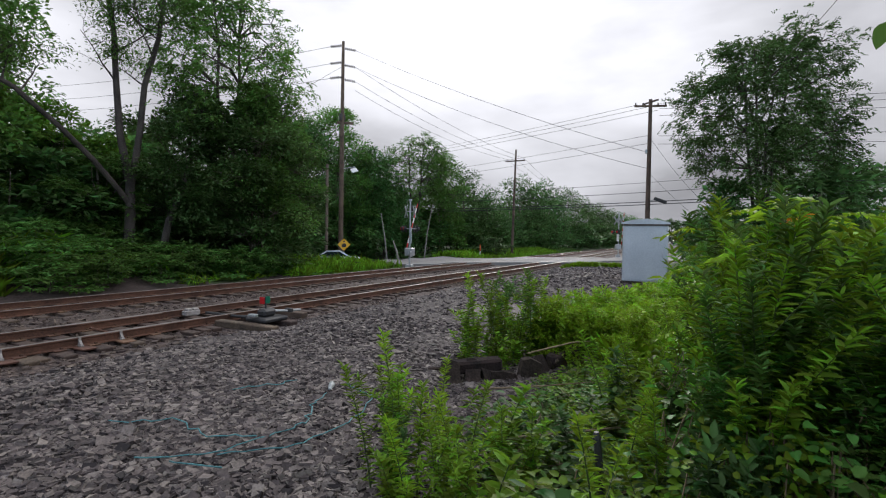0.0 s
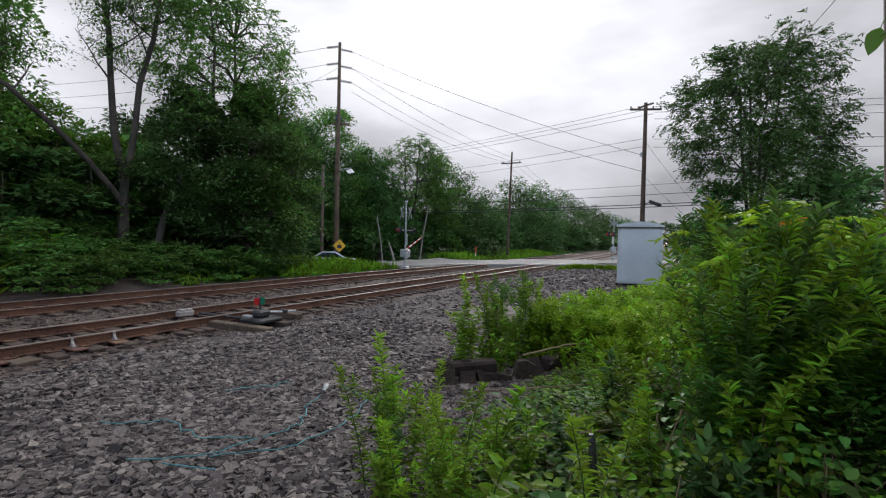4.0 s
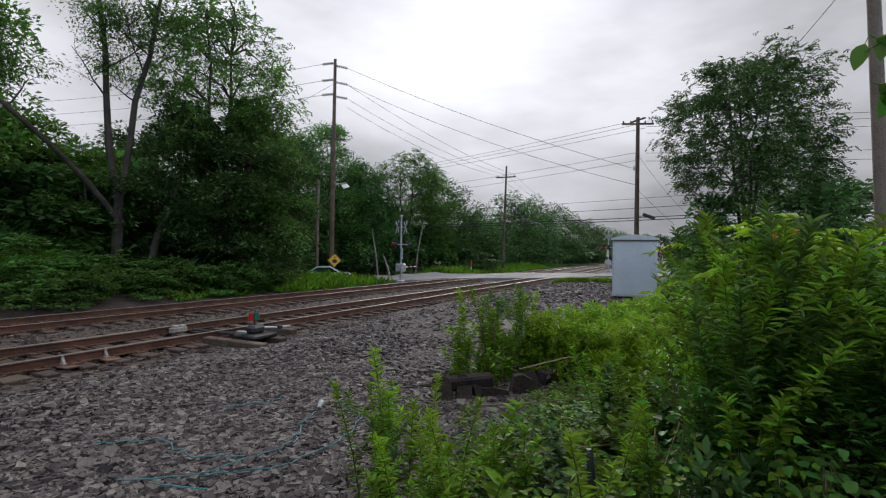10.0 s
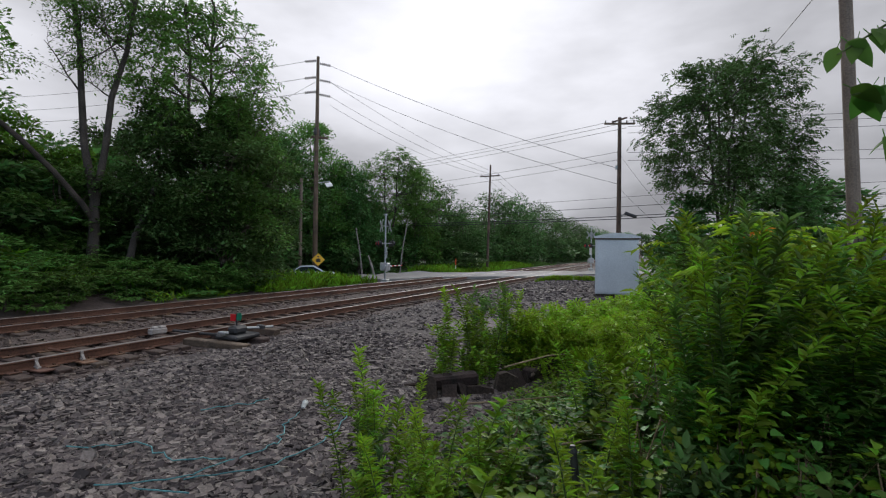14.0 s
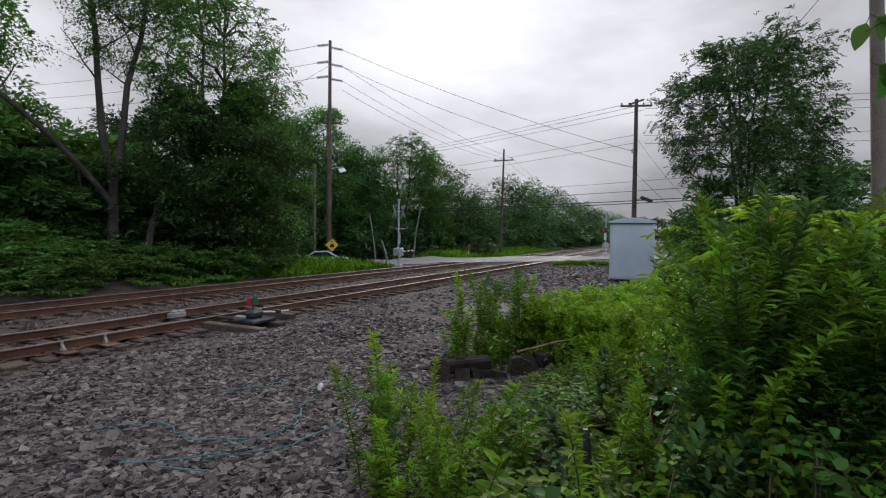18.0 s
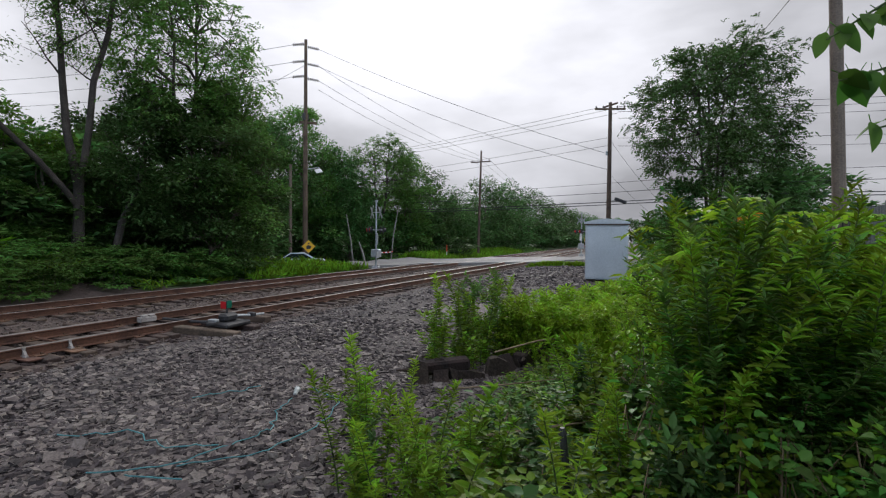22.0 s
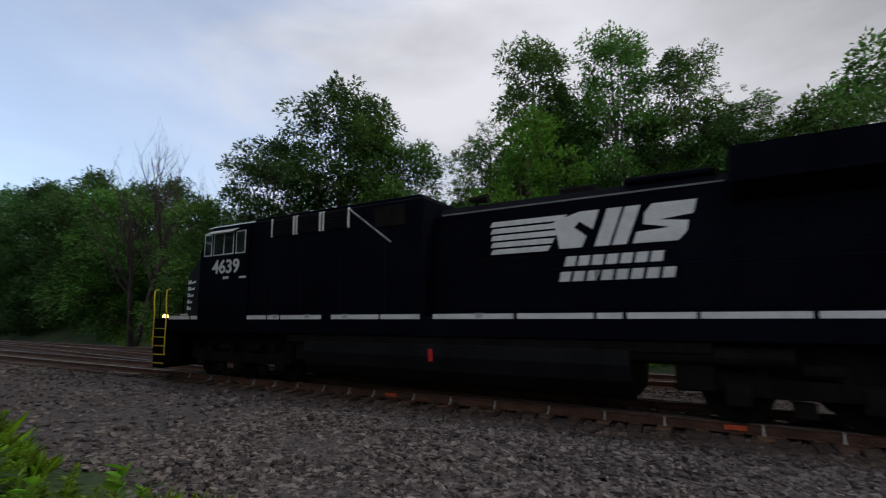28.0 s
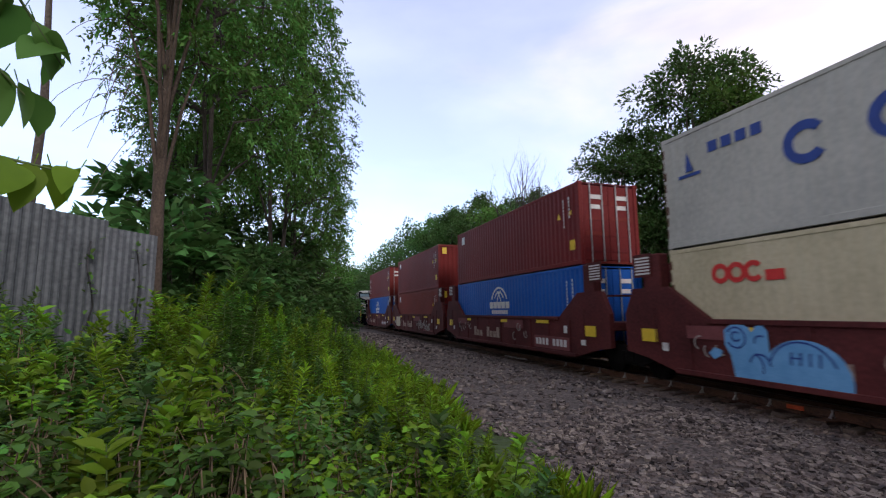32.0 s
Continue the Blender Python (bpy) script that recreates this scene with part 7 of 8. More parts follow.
# ---- loose things on the gravel ----
def build_litter():
    r = random.Random(21)
    for k, pts in enumerate((((-3.8, 2.1), (-3.35, 2.5), (-3.2, 3.0), (-3.15, 3.3), (-3.45, 3.7), (-3.6, 4.1)), ((-4.8, 2.4), (-4.3, 2.75), (-3.7, 2.65), (-3.3, 2.9)), ((-3.3, 2.5), (-2.9, 2.9), (-2.8, 3.5), (-3.0, 4.2), (-3.7, 4.5)), ((-3.55, 2.2), (-3.0, 2.35)), ((-4.6, 3.6), (-4.3, 4.0), (-4.2, 4.3)))):
        path = []
        for (a, b), (c, d) in zip(pts, pts[1:]):
            for j in range(6):
                u = j / 6
                x, y = a + (c - a) * u + r.uniform(-0.03, 0.03), b + (d - b) * u + r.uniform(-0.03, 0.03)
                path.append((x, y, ground_z(x, y) + 0.05 + r.uniform(-0.01, 0.012)))
        tagged(part("twine", Shape().tube(path, 0.006, 5), M["twine"], fix=False), "teal plastic twine lying loose on the gravel", "twine", "loose twine")
    c = thing("crushed_cup", pose(-3.68, 4.25, ground_z(-3.68, 4.25) + 0.02, 4, 0, 30), "small crushed pale cup on the gravel", "litter")
    part("cup_body", Shape().tube([(0, -0.07, 0.02), (0, 0.0, 0.035), (0, 0.07, 0.03)], [0.02, 0.03, 0.034], 10), M["roofgrey"], c)
    part("cup_rim", Shape().tube([(0, 0.066, 0.03), (0, 0.078, 0.03)], [0.036, 0.036], 10), M["roofgrey"], c)
    k = thing("stake", pose(-0.42, 3.05, ground_z(-0.42, 3.05), 3, -4, 0), "dark burnt-looking wooden stake among the weeds", "stake")
    part("shaft", Shape().tube([(0, 0, -0.2), (0.01, 0, 0.3), (0.0, 0.01, 0.58)], [0.027, 0.025, 0.023], 8), M["dark"], k)
    part("tip", Shape().tube([(0, 0.01, 0.58), (0.0, 0.01, 0.62)], [0.029, 0.016], 8), M["dark"], k)
    # rotten timber ends standing in a low ledge under the weeds
    line = [(-2.62, 5.15), (-2.2, 5.55), (-1.75, 6.05), (-1.5, 6.9), (-1.35, 8.1), (-1.2, 9.4)]
    k = 0
    for (x0, y0), (x1, y1) in zip(line, line[1:]):
        ln = math.hypot(x1 - x0, y1 - y0)
        u = 0.0
        while u < ln:
            w = r.uniform(0.12, 0.42)
            x, y = x0 + (x1 - x0) * (u + w / 2) / ln, y0 + (y1 - y0) * (u + w / 2) / ln
            a = math.degrees(math.atan2(y1 - y0, x1 - x0)) + r.uniform(-22, 22)
            h = r.uniform(0.13, 0.34)
            t = thing("timber_end", pose(x, y, ground_z(x, y) - 0.03, r.uniform(-32, 8), r.uniform(-10, 10), a), "rotten dark timber end standing under the weeds", "timber", "old timber ends")
            s = Shape().prism([(-w / 2, 0), (w / 2, 0), (w / 2 - 0.01, h - r.uniform(0, 0.06)), (r.uniform(-0.03, 0.03), h), (-w / 2 + 0.01, h - r.uniform(0, 0.06))], 1, -0.06, 0.06)
            part("board", s, M["rotten"], t)
            u += w + r.uniform(0.0, 0.14)
            k += 1
    for (x0, y0), (x1, y1), z in (((-2.75, 5.3), (-2.1, 5.75), 0.2), ((-1.62, 6.5), (-1.42, 7.9), 0.2)):
        d = Vector((x1 - x0, y1 - y0, 0))
        t = thing("old_timber", pose((x0 + x1) / 2, (y0 + y1) / 2, z + 0.06, 4, 3, math.degrees(math.atan2(-d.x, d.y))), "rotten dark timber lying along the ledge", "timber", "old timbers")
        part("beam", Shape().box(-0.1, -d.length / 2, -0.08, 0.1, d.length / 2, 0.08, 0.03), M["rotten"], t)
        part("splinter", Shape().tube([(0.08, -d.length / 2, 0.02), (0.12, -d.length / 2 - 0.18, 0.05)], [0.03, 0.008], 5), M["rotten"], t)
    for k, pts in enumerate((((-1.9, 4.6, 0.3), (-1.3, 4.9, 0.35), (-0.9, 5.4, 0.32)), ((-1.7, 5.6, 0.5), (-1.3, 6.3, 0.55), (-1.15, 7.2, 0.42)), ((-0.75, 2.5, 0.25), (-0.25, 2.75, 0.4), (0.2, 2.9, 0.38)), ((0.2, 2.6, 0.3), (0.6, 2.5, 0.42), (1.1, 2.55, 0.4)), ((-1.2, 3.6, 0.3), (-0.6, 3.9, 0.38), (-0.2, 4.5, 0.3)))):
        tagged(part("dry_stem", Shape().tube(pts, [0.012, 0.009, 0.005], 6), M["dry"], fix=False), "dry bare brown stem leaning among the weeds", "stem", "dry stems")


build_litter()


# ---- fence ----
def build_fence():
    f = thing("corrugated_fence", pose(0, 0, 0), "weathered grey corrugated metal fence above the weeds", "fence")
    def panel(a, b, h):
        d = Vector((b[0] - a[0], b[1] - a[1], 0))
        n = max(2, int(d.length / 0.9))
        for k in range(n):
            p, q = Vector((*a, 0)) + d * (k / n), Vector((*a, 0)) + d * ((k + 1) / n)
            z0 = ground_z(p.x, p.y) - 0.2
            hh = h + 0.04 * ((k * 7) % 3)
            s = corrugated((q - p).length + 0.03, z0, z0 + hh, 0, 1, 0.115, 0.024)
            ang = math.degrees(math.atan2(-(q - p).x, (q - p).y))
            part("sheet", s, M["sheet"], f, at=Matrix.Translation(p) @ pose(0, 0, 0, 0, 0, ang), fix=False)
        for k in range(0, n + 1, 3):
            p = Vector((*a, 0)) + d * (k / n)
            part("post", Shape().box(p.x + 0.04, p.y - 0.04, ground_z(p.x, p.y) - 0.4, p.x + 0.1, p.y + 0.04, ground_z(p.x, p.y) + h - 0.35), M["galv"], f)
    panel((2.35, -9.6), (5.4, -4.6), 2.55)
    panel((3.9, 9.0), (5.6, 20.0), 2.45)


build_fence()


# ---- ballast stones ----
def stones(name, rng, xy, size, sink, mat, label):
    """Angular stones lying on the ground, as one mesh."""
    n = len(xy)
    cube = np.array([(x, y, z) for x in (-1, 1) for y in (-1, 1) for z in (-1, 1)], float) * 0.5
    faces = np.array([(0, 1, 3, 2), (4, 6, 7, 5), (0, 4, 5, 1), (2, 3, 7, 6), (1, 5, 7, 3)])
    v = cube[None] + rng.uniform(-0.2, 0.2, (n, 8, 3))
    v *= (size[:, None] * rng.uniform(0.6, 1.25, (n, 3)) * np.array([1.15, 0.95, 0.62]))[:, None, :]
    a, b = rng.uniform(0, 2 * np.pi, n), rng.normal(0, 0.45, n)
    ca, sa, cb, sb = np.cos(a)[:, None], np.sin(a)[:, None], np.cos(b)[:, None], np.sin(b)[:, None]
    y, z = v[..., 1] * cb - v[..., 2] * sb, v[..., 1] * sb + v[..., 2] * cb
    x = v[..., 0] * ca - y * sa
    y = v[..., 0] * sa + y * ca
    zz = np.array([ground_z(p, q) for p, q in xy])
    out = np.stack([x + xy[:, :1], y + xy[:, 1:], z + (zz + size * sink)[:, None]], -1).reshape(-1, 3)
    quads = (faces[None] + 8 * np.arange(n)[:, None, None]).reshape(-1, 4)
    me = quads_mesh(name, out, quads, [M[mat]])
    me.polygons.foreach_set("use_smooth", [False] * len(quads))
    tagged(new(name, me), label, "ballast", kind="stuff")


def build_stones():
    rng = np.random.default_rng(31)
    pts, sizes = [], []
    for x0, x1, y0, y1, n, s in ((-5.6, -0.9, 0.8, 6.0, 17000, 0.048), (-8.6, -1.0, -7.5, 9.0, 28000, 0.050), (-8.7, -0.5, -22, 20, 9000, 0.07), (-9.0, -1.0, 18, 40, 3000, 0.12), (-8.6, -3, -40, -20, 2500, 0.12)):
        p = np.stack([rng.uniform(x0, x1, n), rng.uniform(y0, y1, n)], 1) + rng.normal(0, 0.12, (n, 2))
        keep = np.array([not weedy(a - 0.35 + 0.1 * math.sin(7 * b) + 0.16 * math.sin(2.3 * b + a) + rng.normal(0, 0.08), b + 0.2 * math.sin(3 * a)) and abs(road_across(a, b)) > ROAD_HALF and a - track_x(b) > 1.75 and ((a + 3.8) / 1.4) ** 2 + ((b - 11.5) / 1.1) ** 2 > 1 for a, b in p])
        pts.append(p[keep])
        sizes.append(np.full(int(keep.sum()), s) * rng.uniform(0.55, 1.35, int(keep.sum())))
    stones("ballast_stones", rng, np.concatenate(pts), np.concatenate(sizes), 0.12, "stone", "grey angular ballast stones covering the yard")
    pts, sizes = [], []
    for n, y0, y1, s in ((9000, -10, 14, 0.07), (4000, -30, 34, 0.09)):
        y = rng.uniform(y0, y1, n)
        d = rng.uniform(-6.9, 1.9, n)
        p = np.stack([d + np.array([track_x(b) for b in y]), y], 1)
        pts.append(p)
        sizes.append(np.full(n, s) * rng.uniform(0.55, 1.3, n))
    stones("track_stones", rng, np.concatenate(pts), np.concatenate(sizes), 0.02, "rusty_stone", "rust-stained ballast stones between the rails")


build_stones()


# ---- weeds ----
def stalk_weed(seed, h, n, size, width, mat, branch=0):
    """An upright weed: a bending stem set with pointed leaves; returns the stem and foliage meshes."""
    rng = np.random.default_rng(seed)
    s = Shape()
    cs, ds = [], []
    stems = [(np.zeros(3), np.array([rng.normal(0, 0.06), rng.normal(0, 0.06), 1.0]), h, 0.006 + 0.003 * h, n)]
    for k in range(branch):
        u = rng.uniform(0.15, 0.75)
        a = rng.uniform(0, 2 * np.pi)
        stems.append((np.array([0, 0, h * u]), np.array([math.cos(a) * 0.6, math.sin(a) * 0.6, 0.9]), h * rng.uniform(0.2, 0.42), 0.004, n // 4))
    for base, d, ln, r, m in stems:
        bend = rng.normal(0, 0.12, 2)
        pts = [base + d * ln * u + np.array([bend[0], bend[1], 0]) * ln * u * u for u in np.linspace(0, 1, 6)]
        s.tube([Vector(p) for p in pts], [r * (1 - 0.7 * u) for u in np.linspace(0, 1, 6)], 5, caps=False)
        for k in range(m):
            u = 0.08 + 0.92 * (k / m) ** 0.8
            i = min(int(u * 5), 4)
            p = pts[i] + (pts[i + 1] - pts[i]) * (u * 5 - i)
            a = k * 2.4 + rng.normal(0, 0.3)
            cs.append(p)
            ds.append(np.array([math.cos(a), math.sin(a), 0.15 + 0.75 * u ** 3]) * (1 - 0.45 * u))
    ds = np.array(ds)
    c = np.array(cs)
    me_l = leaf_set("foliage", rng, c, ds, size, width, M[mat])
    return s.mesh("stem", [M["stem"]], True), me_l


def leaf_set(name, rng, c, d, size, width, mat):
    """Leaves of six corners with a raised rib, their length led by the length of d."""
    n = len(c)
    L = (size * np.linalg.norm(d, axis=1) * rng.uniform(0.75, 1.25, n))[:, None]
    d = unit(d + rng.normal(0, 0.12, (n, 3)))
    s = unit(np.cross(d, np.array([0, 0, 1.0]) + rng.normal(0, 0.25, (n, 3))))
    up = np.cross(s, d)
    W = L * width
    t0 = c + d * L - up * L * 0.12
    l1, r1 = (c + d * L * 0.22 + k * s * W * 0.46 + up * L * 0.07 for k in (1, -1))
    l2, r2 = (c + d * L * 0.60 + k * s * W * 0.40 + up * L * 0.04 for k in (1, -1))
    v = np.stack([c, l1, l2, t0, r2, r1], 1).reshape(-1, 3)
    k = 6 * np.arange(n)[:, None]
    q = np.concatenate([k + np.array([0, 3, 2, 1]), k + np.array([0, 5, 4, 3])])
    return quads_mesh(name, v, q, [mat])


def compound_sapling(seed, h, fronds, length, pairs, leaflet, mat):
    """A sapling with long feathered leaves, each a rib set with paired leaflets."""
    rng = np.random.default_rng(seed)
    s = Shape()
    pts = [Vector((0, 0, 0)), Vector((rng.normal(0, 0.05), rng.normal(0, 0.05), h * 0.5)), Vector((rng.normal(0, 0.1), rng.normal(0, 0.1), h))]
    s.tube(pts, [0.014, 0.011, 0.005], 6, caps=False)
    cs, ds = [], []
    for k in range(fronds):
        u = 0.3 + 0.7 * k / fronds
        p = pts[0].lerp(pts[2], u)
        a = k * 2.4 + rng.normal(0, 0.2)
        out = Vector((math.cos(a), math.sin(a), 0))
        ln = length * rng.uniform(0.75, 1.15) * (1.1 - 0.35 * u)
        rib = [p + out * ln * t + Vector((0, 0, ln * (0.55 * t - 0.62 * t * t))) for t in np.linspace(0, 1, 7)]
        s.tube(rib, [0.005 - 0.0035 * t for t in np.linspace(0, 1, 7)], 4, caps=False)
        for j in range(pairs):
            t = 0.18 + 0.8 * j / pairs
            i = min(int(t * 6), 5)
            q = rib[i].lerp(rib[i + 1], t * 6 - i)
            dirn = (rib[i + 1] - rib[i]).normalized()
            side = dirn.cross(Vector((0, 0, 1))).normalized()
            for sg in (-1, 1):
                cs.append(q)
                ds.append(np.array(side * sg + dirn * 0.35 + Vector((0, 0, -0.08))))
        cs.append(rib[-1])
        ds.append(np.array(out + Vector((0, 0, -0.2))))
    return s.mesh("stem", [M["stem"]], True), leaf_set("foliage", rng, np.array(cs), np.array(ds), leaflet, 0.34, M[mat])


def creeper(seed, n, reach, size, mat, lift=0.22):
    rng = np.random.default_rng(seed)
    s = Shape()
    cs, ds = [], []
    for k in range(7):
        a = rng.uniform(0, 2 * np.pi)
        p = np.zeros(3)
        pts = [Vector(p)]
        for j in range(5):
            a += rng.normal(0, 0.5)
            p = p + np.array([math.cos(a), math.sin(a), 0]) * reach / 5
            p[2] = lift * (0.4 + rng.uniform(0, 1)) * (1 - j / 7)
            pts.append(Vector(p))
            for m in range(max(1, n // 35)):
                cs.append(p + rng.normal(0, 0.06, 3) * np.array([1, 1, 0.8]))
                b = rng.uniform(0, 2 * np.pi)
                ds.append(np.array([math.cos(b), math.sin(b), rng.uniform(-0.2, 0.35)]))
        s.tube(pts, 0.004, 4, caps=False)
    return s.mesh("stem", [M["dry"]], True), leaf_set("foliage", rng, np.array(cs), np.array(ds), size, 0.72, M[mat])


def grass_tuft(seed, n, h, mat):
    rng = np.random.default_rng(seed)
    c = rng.normal(0, 0.10, (n, 3)) * np.array([1, 1, 0])
    d = np.stack([rng.normal(0, 0.3, n), rng.normal(0, 0.3, n), np.full(n, 1.0)], 1)
    return None, leaf_set("blades", rng, c, d, h, 0.045, M[mat])


WEEDS = dict(
    goldenrod=[stalk_weed(50 + k, 1.0 + 0.12 * k, 120, 0.115, 0.23, ("leaf_ground", "leaf_bright", "leaf_ground")[k], 2) for k in range(3)],
    mugwort=[stalk_weed(60 + k, 0.95 + 0.1 * k, 110, 0.115, 0.3, ("leaf_ground", "leaf_ground", "leaf_mid")[k], 5) for k in range(3)],
    broadleaf=[stalk_weed(70 + k, 0.5 + 0.12 * k, 44, 0.125, 0.52, ("leaf_ground", "leaf_dark", "leaf_ground")[k], 4) for k in range(3)],
    sapling=[compound_sapling(80 + k, 1.5 + 0.2 * k, 10, 0.66, 10, 0.135, ("leaf_bright", "leaf_ground", "leaf_bright")[k]) for k in range(3)],
    creeper=[creeper(90 + k, 210, 0.55, 0.075, ("leaf_mid", "leaf_ground", "leaf_dark")[k]) for k in range(3)],
    tallrod=[stalk_weed(150 + k, 1.75 + 0.12 * k, 230, 0.118, 0.24, ("leaf_ground", "leaf_vine", "leaf_ground")[k], 5) for k in range(3)],
    tallbush=[stalk_weed(160 + k, 1.65 + 0.1 * k, 210, 0.115, 0.32, ("leaf_vine", "leaf_ground", "leaf_mid")[k], 9) for k in range(3)],
    vine=[creeper(130 + k, 330, 0.5, 0.062, ("leaf_vine", "leaf_ground", "leaf_vine")[k], 0.42) for k in range(3)],
    feathery=[stalk_weed(110 + k, 0.7 + 0.1 * k, 110, 0.075, 0.3, ("leaf_bright", "leaf_ground")[k], 6) for k in range(2)],
    grass=[grass_tuft(100 + k, 60, 0.5, ("leaf_bright", "leaf_ground")[k]) for k in range(2)],
)
WEED_WORDS = dict(tallrod=("tall_goldenrod", "tall upright green weed with whorls of narrow leaves"), tallbush=("tall_mugwort", "tall branching dark green weed with many small leaves"), vine=("leafy_vine", "dense low vine with large dark green pointed leaves"), feathery=("feathery_weed", "fine bright green feathery weed"), goldenrod=("goldenrod", "upright green goldenrod weed with narrow leaves"), mugwort=("mugwort", "bushy branching green weed with small leaves"), broadleaf=("broadleaf_weed", "low green weed with broad pointed leaves"),
                  sapling=("sapling", "green sapling with long feathered leaves"), creeper=("creeper", "low creeper with broad dark green leaves"), grass=("grass_tuft", "tuft of bright green grass blades"))


def plant_weed(kind, v, x, y, scale, turn, tall=1.0, tip=0.0):
    name, label = WEED_WORDS[kind]
    stem, leaf = WEEDS[kind][v]
    m = Matrix.Translation((x, y, ground_z(x, y) - 0.02)) @ pose(0, 0, 0, tip, tip * 0.6, turn) @ Matrix.Diagonal((scale, scale, scale * tall, 1))
    if stem is None:
        ob = new(name, leaf)
        ob.matrix_basis = m
        return tagged(ob, label, "grass", "grass tufts")
    ob = thing(name, m, label, "weed" if kind != "sapling" else "sapling", name + " plants")
    tagged(part("stem", stem, [], ob), kind="stuff" if kind not in ("goldenrod", "tallrod") else "")
    part("foliage", leaf, [], ob)
    return ob


def scatter():
    r = random.Random(77)

    tall_of = dict(goldenrod=1.12, mugwort=1.05, broadleaf=0.62, sapling=1.75, creeper=0.28, vine=0.5, tallrod=1.9, tallbush=1.8, feathery=0.85, grass=0.5)
    skyline = ((-25, 4.0), (-15, 4.5), (-12, 5.0), (-9, 7.0), (-4.5, 6.5), (-2.8, 1.5), (-0.8, -4.5), (1.5, -6.5), (6, -8.0), (10, -9.0), (14, -13.0), (22, -16.5), (28, -14.0), (148, -18.0), (157, -13.0), (163, -8.8), (168, -5.0), (171, -3.2), (176.5, -0.3), (182.5, 2.5), (187, 7.0), (192.5, 7.0), (200, 4.0), (208, 1.0))

    def clear_of(kind, az, d, x, y, scale, tall):
        """Whether a plant here keeps below the line that the growth makes against the view."""
        lim = np.interp(az, [p[0] for p in skyline], [p[1] for p in skyline])
        if 7.5 < az < 25 and d < 6.4:
            lim = -17.5
        return ground_z(x, y) + tall_of[kind] * scale * tall < EYE[2] + d * math.tan(radians(lim))

    def drop(kind, n, az0, az1, r0, r1, s0, s1, tall=1.0, need=True, power=0.6):
        k = tries = 0
        while k < n and tries < n * 25:
            tries += 1
            a = radians(r.uniform(az0, az1))
            d = r0 + (r1 - r0) * r.random() ** power
            x, y = -math.sin(a) * d, math.cos(a) * d
            if need and not weedy(x, y):
                continue
            if x > 5.2:
                continue
            size, up = r.uniform(s0, s1), tall * r.uniform(0.85, 1.15)
            if not clear_of(kind, math.degrees(a), d, x, y, size, up):
                size *= 0.7
                if not clear_of(kind, math.degrees(a), d, x, y, size, up):
                    continue
            plant_weed(kind, r.randrange(len(WEEDS[kind])), x, y, size, r.uniform(0, 360), up, r.uniform(-7, 7))
            k += 1

    # right of the yard: bank of saplings and tall weeds, lower growth in front
    drop("creeper", 45, -22, 26, 1.9, 5.5, 0.8, 1.3, 1.0, True, 0.7)
    # darkest leaf here: deep shade put into the colour, beyond their own dark green
    for k in range(40):
        a, d = radians(r.uniform(-24, -2)), r.uniform(2.6, 3.9)
        plant_weed("broadleaf", 1, -math.sin(a) * d, math.cos(a) * d, r.uniform(0.6, 0.85), r.uniform(0, 360), 1.5)
    for k in range(46):
        plant_weed("creeper", k % 2, r.uniform(-1.35, 0.3), r.uniform(3.5, 7.2), r.uniform(0.6, 0.9), r.uniform(0, 360), 0.9)
    for k in range(40):
        plant_weed("broadleaf", 0 if k % 2 else 2, r.uniform(-1.25, 0.3), r.uniform(3.3, 6.6), r.uniform(0.35, 0.5), r.uniform(0, 360))
    drop("broadleaf", 40, -22, 22, 2.4, 6.0, 0.8, 1.2)
    drop("vine", 70, -26, -6, 2.2, 4.2, 0.7, 1.1, 1.6)
    drop("vine", 34, -26, 0, 3.2, 5.6, 0.9, 1.3, 1.7)
    drop("goldenrod", 26, -22, 20, 2.6, 6.0, 0.75, 1.1)
    drop("tallbush", 44, -24, -4, 3.0, 5.0, 0.82, 1.12)
    drop("tallrod", 52, -24, -2.5, 3.0, 5.6, 0.85, 1.15)
    drop("mugwort", 24, -12, 14, 5.0, 11, 0.9, 1.4)
    drop("goldenrod", 30, -14, 16, 5.0, 14, 0.8, 1.3)
    drop("broadleaf", 16, -20, 18, 5.0, 13, 0.9, 1.4)
    drop("grass", 30, -16, 24, 4.5, 22, 0.6, 1.1)
    drop("feathery", 40, -4, 20, 3.0, 9.0, 0.6, 1.0)
    drop("broadleaf", 18, -14, 24, 2.2, 5.0, 0.5, 0.8)
    drop("mugwort", 20, -16, 2, 11, 24, 1.2, 1.9)
    drop("sapling", 34, -23, -5, 3.9, 6.5, 1.0, 1.35, 1.05)
    # the single weeds standing out over the gravel
    for x, y, s, k in ((-2.02, 3.15, 0.98, 1), (-1.9, 3.0, 0.8, 0), (-2.2, 3.3, 0.62, 2), (-1.75, 3.3, 0.75, 1), (-1.6, 2.75, 0.85, 0), (-1.35, 3.0, 0.7, 2), (-1.95, 2.7, 0.75, 2), (-1.2, 2.6, 0.8, 1), (-1.05, 2.95, 0.7, 0), (-1.45, 2.4, 0.7, 1)):
        plant_weed("goldenrod", k, x, y, s, r.uniform(0, 360), 1.0, r.uniform(-4, 4))
    for x, y in ((-1.8, 2.75), (-1.5, 2.9), (-2.0, 3.05), (-1.3, 2.5), (-1.65, 2.5), (-1.1, 2.4)):
        plant_weed("mugwort", r.randrange(3), x, y, r.uniform(0.55, 0.75), r.uniform(0, 360))
        plant_weed("broadleaf", r.randrange(3), x + 0.1, y - 0.1, r.uniform(0.7, 0.95), r.uniform(0, 360))
